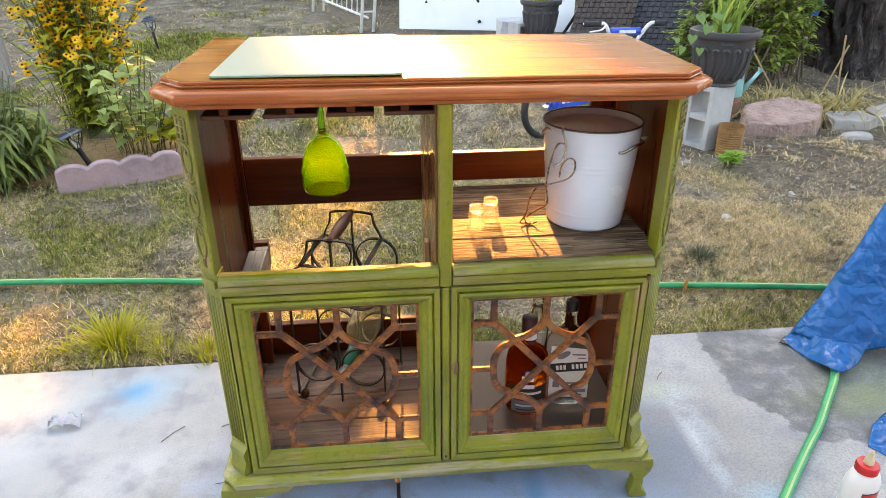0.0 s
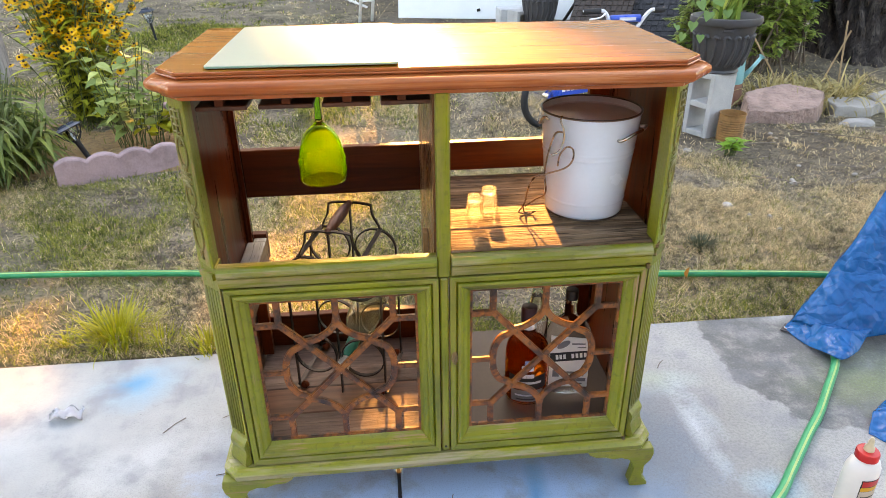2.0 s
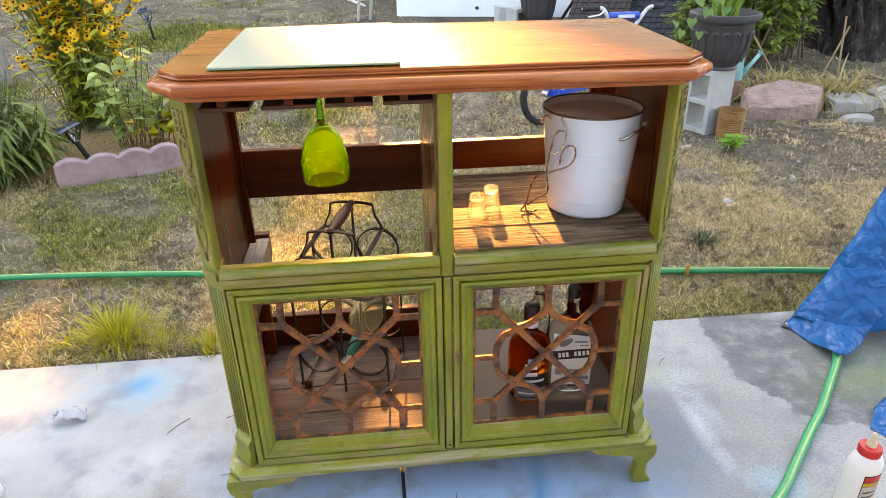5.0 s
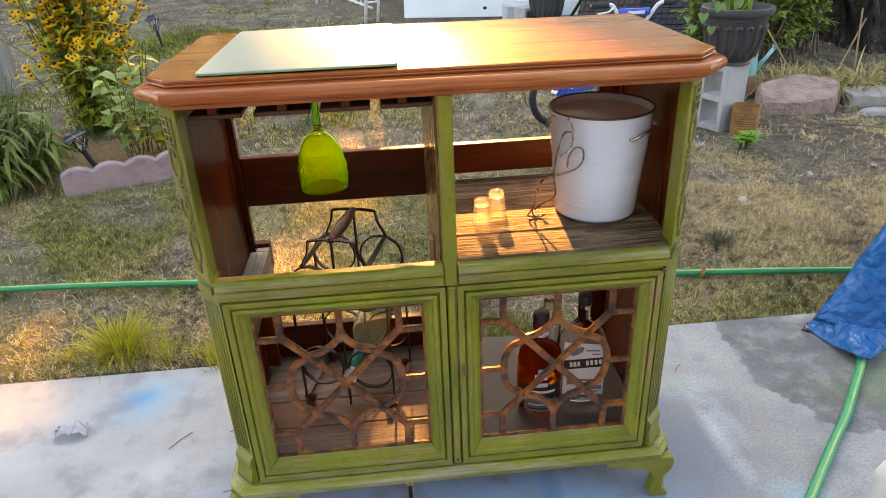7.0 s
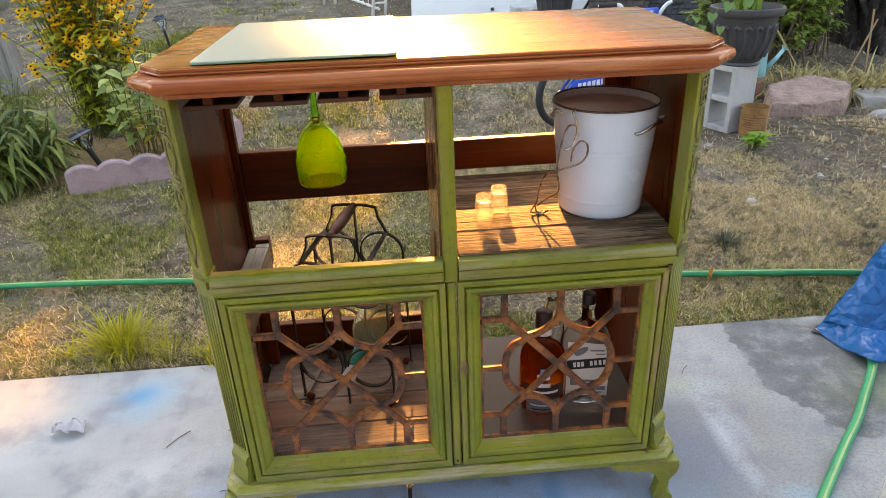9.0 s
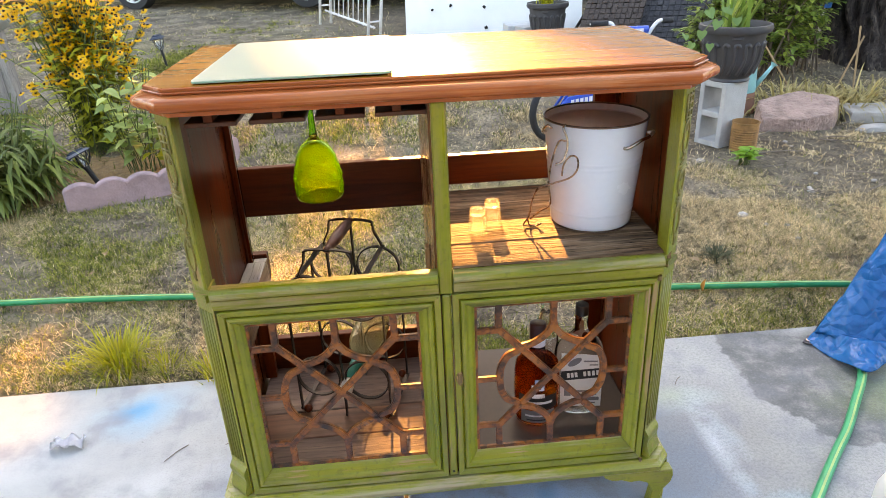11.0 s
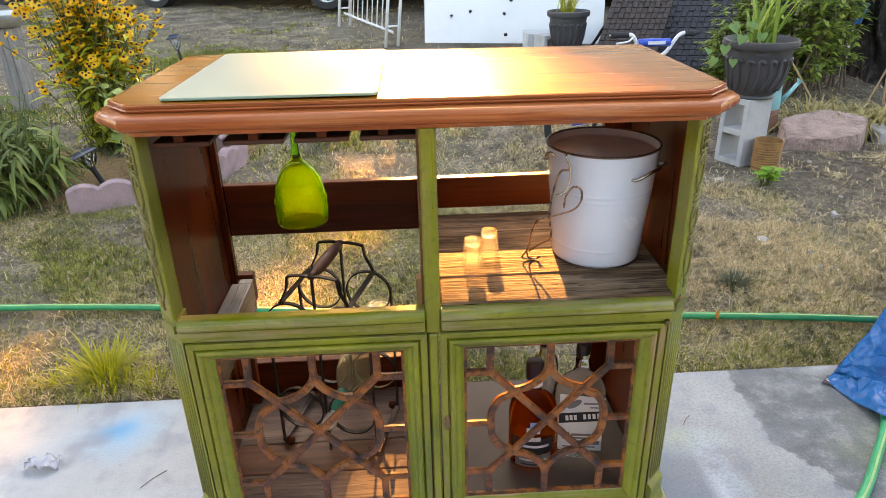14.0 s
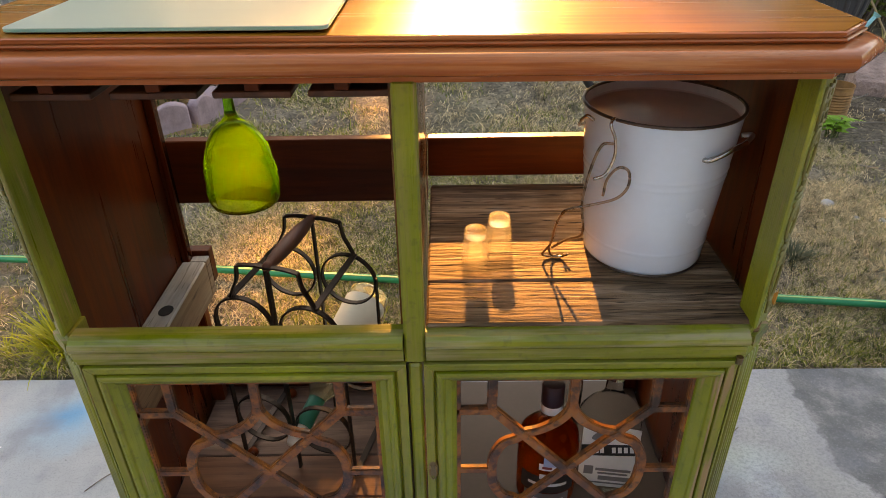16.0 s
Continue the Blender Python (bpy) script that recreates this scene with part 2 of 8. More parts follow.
    bump(n, l, b, times(n, l, mid, fine, "ADD"), 0.35, 0.003)
    return m


def soil():
    m, n, l, b = shader("dry_lawn_soil", 0.95)
    v = coords(n, l)
    big, mid, fine = noise_at(n, l, v, 0.55, 4), noise_at(n, l, v, 4.0, 6, 0.65), noise_at(n, l, v, 60.0, 5, 0.7)
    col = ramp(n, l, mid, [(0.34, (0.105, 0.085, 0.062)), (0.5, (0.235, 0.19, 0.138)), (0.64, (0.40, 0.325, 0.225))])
    col = blend(n, l, grey(n, l, fine, 0.47, 0.58, 0, 0.8), col, (0.055, 0.045, 0.034))
    crumb = noise_at(n, l, v, 26.0, 4, 0.7)
    col = blend(n, l, grey(n, l, crumb, 0.56, 0.64, 0, 0.7), col, (0.37, 0.31, 0.23))
    col = blend(n, l, grey(n, l, big, 0.5, 0.66, 0, 0.35), col, (0.16, 0.17, 0.07))
    col = blend(n, l, grey(n, l, noise_at(n, l, v, 1.3, 3), 0.52, 0.62, 0, 0.3), col, (0.28, 0.24, 0.19))
    d = n.new("ShaderNodeVectorMath")
    d.operation = "DOT_PRODUCT"
    l.new(v, d.inputs[0])
    d.inputs[1].default_value = (1.0, 0.45, 0.0)
    loam = grey(n, l, times(n, l, d.outputs["Value"], times(n, l, mid, 0.8), "ADD"), 3.1, 3.7, 0, 0.6)
    col = blend(n, l, loam, col, blend(n, l, grey(n, l, crumb, 0.40, 0.62), (0.050, 0.038, 0.028), (0.17, 0.135, 0.10)))
    l.new(col, b.inputs["Base Color"])
    b.inputs["Specular IOR Level"].default_value = 0.1
    bump(n, l, b, times(n, l, mid, fine, "ADD"), 1.0, 0.02)
    return m


def glassy(name, color, rough=0.02, ior=1.45):
    m, n, l, b = shader(name, rough)
    b.inputs["Base Color"].default_value = (*color, 1)
    b.inputs["Transmission Weight"].default_value, b.inputs["IOR"].default_value = 1.0, ior
    return m


def lit_glass(name, color, glow, share, rough, ior):
    """Coloured glass that also scatters the light that comes through it."""
    m, n, l, b = shader(name, rough)
    b.inputs["Base Color"].default_value = (*color, 1)
    b.inputs["Transmission Weight"].default_value, b.inputs["IOR"].default_value = 1.0, ior
    tr, mx = n.new("ShaderNodeBsdfTranslucent"), n.new("ShaderNodeMixShader")
    tr.inputs["Color"].default_value = (*glow, 1)
    mx.inputs["Fac"].default_value = share
    l.new(b.outputs[0], mx.inputs[1])
    l.new(tr.outputs[0], mx.inputs[2])
    l.new(mx.outputs[0], n["Material Output"].inputs["Surface"])
    return m


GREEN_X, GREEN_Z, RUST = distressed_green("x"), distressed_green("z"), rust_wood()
# Ledges and lower door rails get sky sheen painted in with pale wear.
GREEN_WORN_SHEEN, GREEN_BARE = distressed_green("x", 0.30), distressed_green("x", 0.55)
TOP_WOOD = wood("orange_brown_top_wood", (0.17, 0.050, 0.005), (0.29, 0.098, 0.009), (0.36, 0.135, 0.014), 0.25, "x", 3.0, 0.03, spec=0.5, ior=1.18, gloss_range=0.25, stretch=5.0)
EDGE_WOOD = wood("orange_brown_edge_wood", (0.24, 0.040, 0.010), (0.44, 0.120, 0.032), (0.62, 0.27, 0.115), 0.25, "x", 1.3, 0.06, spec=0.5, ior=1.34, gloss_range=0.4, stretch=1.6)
RED_WOOD = wood("dark_red_brown_stained_wood", (0.035, 0.005, 0.001), (0.135, 0.022, 0.003), (0.22, 0.042, 0.006), 0.30, "z", 0.8, 0.10, ior=1.3)
RED_RAIL = wood("red_brown_rail_wood", (0.036, 0.006, 0.002), (0.115, 0.021, 0.004), (0.18, 0.038, 0.007), 0.36, "x", 0.8, 0.12, ior=1.3)
GREY_BOARD = wood("weathered_grey_barn_board", (0.055, 0.030, 0.016), (0.30, 0.185, 0.105), (0.50, 0.36, 0.25), 0.7, "x", 1.0, 1.0, 1.0, 0.006, spec=0.1, bold=0.6)
FLOOR_BOARD = wood("dark_weathered_floor_board", (0.10, 0.06, 0.042), (0.26, 0.165, 0.12), (0.40, 0.285, 0.22), 0.6, "x", 0.8, 0.7, 0.5, 0.002, spec=0.25, bold=0.15)
BROWN_BOARD = wood("red_brown_floor_board", (0.09, 0.035, 0.018), (0.24, 0.105, 0.055), (0.33, 0.17, 0.10), 0.5, "x", 0.7, 0.4, 0.3, 0.001, spec=0.3)
GREY_BLOCK = wood("weathered_pale_block", (0.34, 0.28, 0.21), (0.60, 0.52, 0.42), (0.74, 0.68, 0.58), 0.75, "y", 0.9, 0.6, 0.5, 0.002)
CONCRETE, SOIL = concrete(), soil()


# ---- mesh tools ----
def thing(name, label, category, at=(0, 0, 0), group="", kind=""):
    ob = new(name)
    ob.empty_display_size = 0.05
    ob.location = at
    return tagged(ob, label, category, group, kind)


def part(name, bm, material, parent=None, label="", smooth=False, local=False):
    """Links a bmesh as one mesh object; its points are in the world unless local."""
    me = bpy.data.meshes.new(name)
    bm.to_mesh(me)
    bm.free()
    for m in material if isinstance(material, (list, tuple)) else [material]:
        me.materials.append(m)
    if smooth:
        me.shade_smooth()
        if smooth == "auto":
            me.set_sharp_from_angle(angle=radians(35))
    ob = new(name, me)
    if parent is not None:
        ob.parent = parent
        if not local and parent.parent is None:
            ob.matrix_parent_inverse = parent.matrix_basis.inverted()
    return tagged(ob, label)


def add(bm, other):
    me = bpy.data.meshes.new("tmp")
    other.to_mesh(me)
    other.free()
    bm.from_mesh(me)
    bpy.data.meshes.remove(me)


def box(bm, x0, x1, y0, y1, z0, z1, bev=0.002, m=None, segments=1, mat=0):
    t = bmesh.new()
    bmesh.ops.create_cube(t, size=1)
    bmesh.ops.scale(t, vec=(abs(x1 - x0), abs(y1 - y0), abs(z1 - z0)), verts=t.verts)
    bmesh.ops.translate(t, vec=((x0 + x1) / 2, (y0 + y1) / 2, (z0 + z1) / 2), verts=t.verts)
    if bev:
        bmesh.ops.bevel(t, geom=t.edges[:], offset=bev, segments=segments, affect="EDGES", profile=0.5)
    if m is not None:
        t.transform(m)
    for f in t.faces:
        f.material_index = mat
    add(bm, t)
    return bm


def lathe(bm, profile, seg=32, m=None, mat=0, close=False):
    """Turns a profile of (radius, height) about z."""
    rings = []
    for r, z in profile:
        if r < 1e-6:
            rings.append([bm.verts.new((0, 0, z))])
        else:
            rings.append([bm.verts.new((r * math.cos(2 * math.pi * k / seg), r * math.sin(2 * math.pi * k / seg), z)) for k in range(seg)])
    pairs = list(zip(rings, rings[1:])) + ([(rings[-1], rings[0])] if close else [])
    for a, b in pairs:
        for k in range(seg):
            j = (k + 1) % seg
            if len(a) == 1 and len(b) == 1:
                continue
            vs = [a[0], b[j], b[k]] if len(a) == 1 else [a[k], a[j], b[0]] if len(b) == 1 else [a[k], a[j], b[j], b[k]]
            bm.faces.new(vs).material_index = mat
    if m is not None:
        bmesh.ops.transform(bm, matrix=m, verts=[v for r in rings for v in r])
    return bm


def smooth_line(pts, steps=6):
    """Catmull-Rom through the points."""
    p = [Vector(q) for q in pts]
    p = [2 * p[0] - p[1]] + p + [2 * p[-1] - p[-2]]
    out = []
    for a, b, c, d in zip(p, p[1:], p[2:], p[3:]):
        for k in range(steps):
            t = k / steps
            out.append(0.5 * (2 * b + (c - a) * t + (2 * a - 5 * b + 4 * c - d) * t * t + (3 * b - a - 3 * c + d) * t ** 3))
    return out + [p[-2]]


def tube(bm, pts, r, seg=8, closed=False, flat=None, mat=0, caps=True):
    """A round rod (or, with flat=(half width, half thickness, up), a strap) along points; r may be a list."""
    p = [Vector(q) for q in pts]
    n = len(p)
    rings, nrm = [], None
    for i in range(n):
        a, b = (p[i - 1], p[(i + 1) % n]) if closed else (p[max(i - 1, 0)], p[min(i + 1, n - 1)])
        d = (b - a).normalized()
        if flat:
            up = Vector(flat[2])
            side = d.cross(up).normalized()
            up = side.cross(d).normalized()
            ring = [p[i] + side * (sx * flat[1]) + up * (sy * flat[0]) for sx, sy in ((-1, -1), (1, -1), (1, 1), (-1, 1))]
        else:
            if nrm is None:
                nrm = d.orthogonal().normalized()
            nrm = (nrm - d * nrm.dot(d)).normalized()
            bi = d.cross(nrm)
            ri = r[i] if isinstance(r, (list, tuple)) else r
            ring = [p[i] + (nrm * math.cos(2 * math.pi * k / seg) + bi * math.sin(2 * math.pi * k / seg)) * ri for k in range(seg)]
        rings.append([bm.verts.new(v) for v in ring])
    k = len(rings[0])
    for i in range(n if closed else n - 1):
        a, b = rings[i], rings[(i + 1) % n]
        for j in range(k):
            bm.faces.new([a[j], a[(j + 1) % k], b[(j + 1) % k], b[j]]).material_index = mat
    if not closed and caps:
        bm.faces.new(rings[0][::-1]).material_index = mat
        bm.faces.new(rings[-1]).material_index = mat
    return bm


def moulding(bm, path, profile, closed=False, m=None):
    """Sweeps a closed profile of (outward, up) along a level path of (x, y), mitred; outward is to the path's right."""
    n, rings = len(path), []
    p = [Vector(q) for q in path]
    for i in range(n):
        a = p[i] - p[i - 1] if (i or closed) else p[1] - p[0]
        b = p[(i + 1) % n] - p[i] if (i < n - 1 or closed) else p[-1] - p[-2]
        na, nb = Vector((a.y, -a.x)).normalized(), Vector((b.y, -b.x)).normalized()
        mit = (na + nb).normalized()
        mit /= max(0.3, mit.dot(na))
        rings.append([bm.verts.new((p[i].x + mit.x * o, p[i].y + mit.y * o, u)) for o, u in profile])
    k = len(profile)
    for i in range(n if closed else n - 1):
        a, b = rings[i], rings[(i + 1) % n]
        for j in range(k):
            bm.faces.new([a[j], b[j], b[(j + 1) % k], a[(j + 1) % k]])
    if not closed:
        bm.faces.new(rings[0])
        bm.faces.new(rings[-1][::-1])
    bmesh.ops.recalc_face_normals(bm, faces=bm.faces[:])
    if m is not None:
        bm.transform(m)
    return bm


def prism(bm, outline, z0, z1, m=None, bev=0.0, mat=0):
    """A flat outline of (x, y), given depth from z0 to z1."""
    t = bmesh.new()
    a = [t.verts.new((x, y, z0)) for x, y in outline]
    b = [t.verts.new((x, y, z1)) for x, y in outline]
    t.faces.new(a[::-1])
    t.faces.new(b)
    for i in range(len(a)):
        j = (i + 1) % len(a)
        t.faces.new([a[i], a[j], b[j], b[i]])
    bmesh.ops.recalc_face_normals(t, faces=t.faces[:])
    if bev:
        bmesh.ops.bevel(t, geom=[e for e in t.edges if e.calc_face_angle(0) > 0.6], offset=bev, segments=1, affect="EDGES")
    if m is not None:
        t.transform(m)
    for f in t.faces:
        f.material_index = mat
    add(bm, t)
    return bm


B = bmesh.new
FRONT = Matrix(((1, 0, 0, 0), (0, 0, -1, 0), (0, 1, 0, 0), (0, 0, 0, 1)))  # an (x, y) outline stands up as (x, z), its depth towards -y



# ---- slab and lawn ----
def build_ground():
    bm = B()
    xs = np.concatenate([np.linspace(-60, -6, 14), np.linspace(-5, 6, 67), np.linspace(7, 60, 14)])
    ys = np.concatenate([np.linspace(-20, 0.0, 8), np.linspace(0.3, 9, 60), np.linspace(10, 120, 24)])
    rows = []
    for y in ys:
        row = []
        for x in xs:
            h = -0.02 + 0.062 * min(max(0.0, y - 3.0), 7.0) + 0.010 * noise.noise((x * 0.9, y * 0.9, 0)) + 0.008 * noise.noise((x * 4, y * 4, 2))
            if y < 0.60:
                h = -0.06
            row.append(bm.verts.new((x, y, h)))
        rows.append(row)
    for a, b in zip(rows, rows[1:]):
        for i in range(len(xs) - 1):
            bm.faces.new([a[i], a[i + 1], b[i + 1], b[i]])
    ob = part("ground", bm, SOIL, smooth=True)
    tagged(ob, "dry patchy lawn with bare grey-brown soil", "ground", kind="structure")


def build_slab():
    slab = thing("pavement", "grey concrete patio slab stained with blue and white spray paint", "patio", (0, 0, 0), kind="structure")
    bm = B()
    box(bm, -4.0, -0.108, -3.2, 0.665, -0.10, 0.0, 0.006)
    part("concrete_panel", bm, CONCRETE, slab)
    part("joint_filler", box(B(), -0.1085, -0.0995, -3.2, 0.664, -0.05, -0.0055, 0), plain("dark_joint_dirt", (0.035, 0.032, 0.03), 0.95), slab)
    bm = B()
    box(bm, -0.100, 4.0, -3.2, 0.675, -0.10, 0.0, 0.006)
    part("concrete_panel", bm, CONCRETE, slab)


build_ground()
build_slab()


# ---- the bar cabinet ----
CAB = thing("bar_cabinet", "green distressed wooden bar cabinet with orange-brown top on the patio", "cabinet", (0, 0.2, 0))
XF, XB, YB = 0.430, 0.472, 0.470   # half width of the front, of the body, and the depth


def build_top():
    z = 0.976
    roll = [(0.0035 + 0.0165 * math.cos(radians(q)) ** 0.8 if abs(q) < 90 else 0.0035, z + 0.0215 + 0.0125 * math.sin(radians(q))) for q in range(-80, 81, 10)]
    prof = [(-0.06, z), (-0.004, z), (-0.002, z + 0.0075), *roll, (0.001, z + 0.0352), (-0.0040, z + 0.0358), (-0.0040, z + 0.0372), (-0.0005, z + 0.0377), (0.0005, z + 0.0392), (-0.0005, z + 0.0407),
            (-0.0042, z + 0.0412), (-0.0042, z + 0.0424), (-0.0022, z + 0.0428), (-0.0022, z + 0.0462), (-0.0035, z + 0.0472), (-0.0048, z + 0.0472), (-0.0048, z + 0.0003)]
    path = [(-0.4835, 0.474), (-0.4835, 0.044), (-0.438, -0.004), (0.445, -0.004), (0.4905, 0.044), (0.4905, 0.474)]
    lean = Matrix.Translation((0, 0, z - 0.003)) @ Matrix.Rotation(radians(0.3), 4, "Y") @ Matrix.Translation((0, 0, -z))
    top = part("top", prism(B(), [(-0.478, 0.474), (-0.478, 0.0465), (-0.4355, 0.0015), (0.4425, 0.0015), (0.485, 0.0465), (0.485, 0.474)], z + 0.0005, z + 0.0475, lean), TOP_WOOD, CAB, "orange-brown stained wooden top")
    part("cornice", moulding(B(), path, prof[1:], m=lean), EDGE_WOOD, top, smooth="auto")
    return top


FRET = plain("worn_tan_green_fret", (0.20, 0.17, 0.045), 0.5, 0, 0.4, 40)


def build_posts():
    for s in (-1, 1):
        # angled corner post, fluted below and fretted above
        a, b = Vector((s * XF, 0.0)), Vector((s * XB, 0.042))
        d = (b - a)
        n = Vector((d.y, -d.x)) if s > 0 else Vector((-d.y, d.x))
        n.normalize()
        bm = B()
        au = Vector((s * (XF + 0.008), 0.0))
        prism(bm, [tuple(v) for v in (au, b, Vector((s * XB, 0.047)), Vector((s * (XF + 0.004), 0.047)), Vector((s * (XF + 0.004), 0.0)))], 0.6525, 0.9755, bev=0.001)
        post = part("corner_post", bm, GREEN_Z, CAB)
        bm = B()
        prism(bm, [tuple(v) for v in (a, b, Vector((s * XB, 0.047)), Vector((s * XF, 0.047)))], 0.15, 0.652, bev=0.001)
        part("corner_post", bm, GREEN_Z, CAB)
        m = Matrix(((d.x / d.length, n.x, 0, a.x), (d.y / d.length, n.y, 0, a.y), (0, 0, 1, 0), (0, 0, 0, 1)))
        w = d.length
        for k in range(5):  # reeds between the flutes
            bm = B()
            c = w * (0.18 + 0.16 * k)
            tube(bm, [m @ Vector((c, 0.0, 0.235)), m @ Vector((c, 0.0, 0.60))], 0.0032, 6)
            part("reed", bm, GREEN_Z, CAB, smooth=True)
        bm = B()
        lathe(bm, [(0, 0), (0.5, 0), (0.5, 0.008), (0.47, 0.014), (0, 0.014)], 4, m @ Matrix.Translation((w / 2, -0.004, 0.625)) @ Matrix.Diagonal((w * 1.05, 0.03, 1, 1)) @ Matrix.Rotation(radians(45), 4, "Z"))
        part("collar", bm, GREEN_X, CAB)
        # scroll block at the foot of the post
        prof = [(q.x, q.y) for q in smooth_line([(0.0, 0.150, 0), (0.012, 0.151, 0), (0.0145, 0.160, 0), (0.0105, 0.174, 0), (0.0075, 0.188, 0), (0.0095, 0.200, 0), (0.0085, 0.210, 0), (0.004, 0.217, 0), (0.0, 0.222, 0)], 4)]
        bm = B()
        t = B()
        va = [t.verts.new(m @ Vector((0.004, y, z))) for y, z in prof]
        vb = [t.verts.new(m @ Vector((w - 0.004, y, z))) for y, z in prof]
        t.faces.new(va)
        t.faces.new(vb[::-1])
        for i in range(len(va)):
            j = (i + 1) % len(va)
            t.faces.new([va[i], vb[i], vb[j], va[j]])
        bmesh.ops.recalc_face_normals(t, faces=t.faces[:])
        add(bm, t)
        part("scroll_block", bm, GREEN_X, CAB, smooth="auto")
        # fretwork: lattice, ovals and scrolls, raised from the face
        d = b - au
        n = (Vector((d.y, -d.x)) if s > 0 else Vector((-d.y, d.x))).normalized()
        m = Matrix(((d.x / d.length, n.x, 0, au.x), (d.y / d.length, n.y, 0, au.y), (0, 0, 1, 0), (0, 0, 0, 1)))
        w = d.length
        c = w / 2

        def fret(name, pts, closed=False):
            part(name, tube(B(), [m @ Vector(p) for p in pts], 0.0022, 5, closed=closed), FRET, post, smooth=True)

        for zz in (0.955, 0.942, 0.929, 0.916, 0.842, 0.832, 0.822, 0.765, 0.757):
            fret("fret_bar", [(0.010, 0.001, zz), (w - 0.010, 0.001, zz)])
        for xx in (0.011, c, w - 0.011):
            fret("fret_bar", [(xx, 0.001, 0.912), (xx, 0.001, 0.960)])
        for zc, h in ((0.880, 0.030), (0.795, 0.024), (0.718, 0.034)):
            fret("fret_oval", [(c + 0.017 * math.sin(2 * math.pi * k / 18), 0.001, zc + h * math.cos(2 * math.pi * k / 18)) for k in range(18)], True)
        for zc in (0.905, 0.850, 0.812, 0.772, 0.748, 0.680):
            for sd in (-1, 1):
                fret("fret_scroll", [(c + sd * (0.003 + 0.009 * t * math.cos(4.2 * t)), 0.001, zc + 0.011 * t * math.sin(4.2 * t)) for t in np.linspace(0.15, 1.2, 9)])


def rail_profile(bm, x0, x1, y, rows):
    """A level front moulding: rows of (forward, z) swept from x0 to x1."""
    a = [bm.verts.new((x0, y - o, z)) for o, z in rows]
    b = [bm.verts.new((x1, y - o, z)) for o, z in rows]
    bm.faces.new(a)
    bm.faces.new(b[::-1])
    for i in range(len(a)):
        j = (i + 1) % len(a)
        bm.faces.new([a[i], b[i], b[j], a[j]])
    bmesh.ops.recalc_face_normals(bm, faces=bm.faces[:])
    return bm


def build_carcass():
    # side panels, back stiles and rails
    for s in (-1, 1):
        part("side_panel", box(B(), s * (XB - 0.012), s * XB, 0.0475, YB, 0.12, 0.9755, 0.0015), RED_WOOD, CAB, "dark red-brown stained side panel")
        part("back_stile", box(B(), s * (XB - 0.0625 if s > 0 else XB - 0.0265), s * (XB - 0.0125), 0.425, 0.445, 0.15, 0.9755, 0.0015), RED_WOOD, CAB)
    part("back_rail", box(B(), -0.452, 0.0165, 0.447, 0.470, 0.615, 0.738, 0.002), RED_RAIL, CAB)
    part("back_rail", box(B(), 0.018, 0.452, 0.447, 0.470, 0.664, 0.738, 0.002), RED_RAIL, CAB)
    part("low_back_rail", box(B(), -0.452, -0.002, 0.4475, 0.470, 0.150, 0.258, 0.002), RED_RAIL, CAB)
    # centre partition with its green front stile
    part("partition", box(B(), -0.010, 0.0155, 0.020, 0.4465, 0.167, 0.9755, 0.0015), wood("partition_wood", (0.06, 0.020, 0.007), (0.21, 0.080, 0.025), (0.36, 0.17, 0.06), 0.24, "z", 1.3, 0.12, bold=0.4), CAB)
    part("centre_stile", box(B(), -0.006, 0.021, -0.002, 0.0195, 0.605, 0.9755, 0.003), GREEN_Z, CAB)
    part("centre_stile", box(B(), -0.0015, 0.0155, -0.004, 0.0195, 0.152, 0.604, 0.003), GREEN_Z, CAB)
    # ledges over the doors
    prof = [(-0.02, 0.6520), (-0.003, 0.6520), (0.004, 0.650), (0.0105, 0.6450), (0.0125, 0.640), (0.0115, 0.6355), (0.0045, 0.6340), (0.0045, 0.6315), (0.0065, 0.630), (0.0065, 0.6165), (0.002, 0.614), (0.002, 0.609), (-0.02, 0.609)]
    for x0, x1 in ((-XF, -0.007), (0.022, XF)):
        part("ledge", rail_profile(B(), x0, x1, 0.0, prof), GREEN_WORN_SHEEN, CAB)
    # floor of the lower part
    for y0, y1, m, label in ((0.022, 0.1465, FLOOR_BOARD, "weathered grey-brown floor board"), (0.1485, 0.2455, BROWN_BOARD, "smooth red-brown floor board"), (0.2475, 0.446, FLOOR_BOARD, "weathered grey-brown floor board")):
        part("floor_board", box(B(), -0.451, -0.002, y0, y1, 0.148, 0.165, 0.002), m, CAB, label)
    part("floor_panel", box(B(), 0.018, 0.451, 0.022, 0.452, 0.150, 0.165, 0.002), plain("brown_grey_panel", (0.10, 0.075, 0.058), 0.45, vary=0.2, scale=5, spec=0.15), CAB, "smooth brown-grey floor panel")
    # shelf of barn boards, upper right
    for y0, y1 in ((0.012, 0.1100), (0.1135, 0.2225), (0.2260, 0.428)):
        part("shelf_board", box(B(), 0.0225, 0.451, y0, y1, 0.630, 0.6565, 0.003), GREY_BOARD, CAB, "weathered grey barn board")
    # base moulding and bracket feet
    prof = [(-0.02, 0.118), (0.006, 0.118), (0.010, 0.124), (0.010, 0.134), (0.004, 0.140), (0.000, 0.149), (-0.02, 0.149)]
    path = [(-0.488, 0.465), (-0.488, 0.022), (-0.462, -0.008), (0.462, -0.008), (0.488, 0.022), (0.488, 0.465)]
    part("base_moulding", moulding(B(), path, prof), GREEN_BARE, CAB, smooth="auto")
    part("base_frame", box(B(), -0.452, 0.452, 0.015, 0.46, 0.122, 0.146, 0.002), RED_WOOD, CAB)
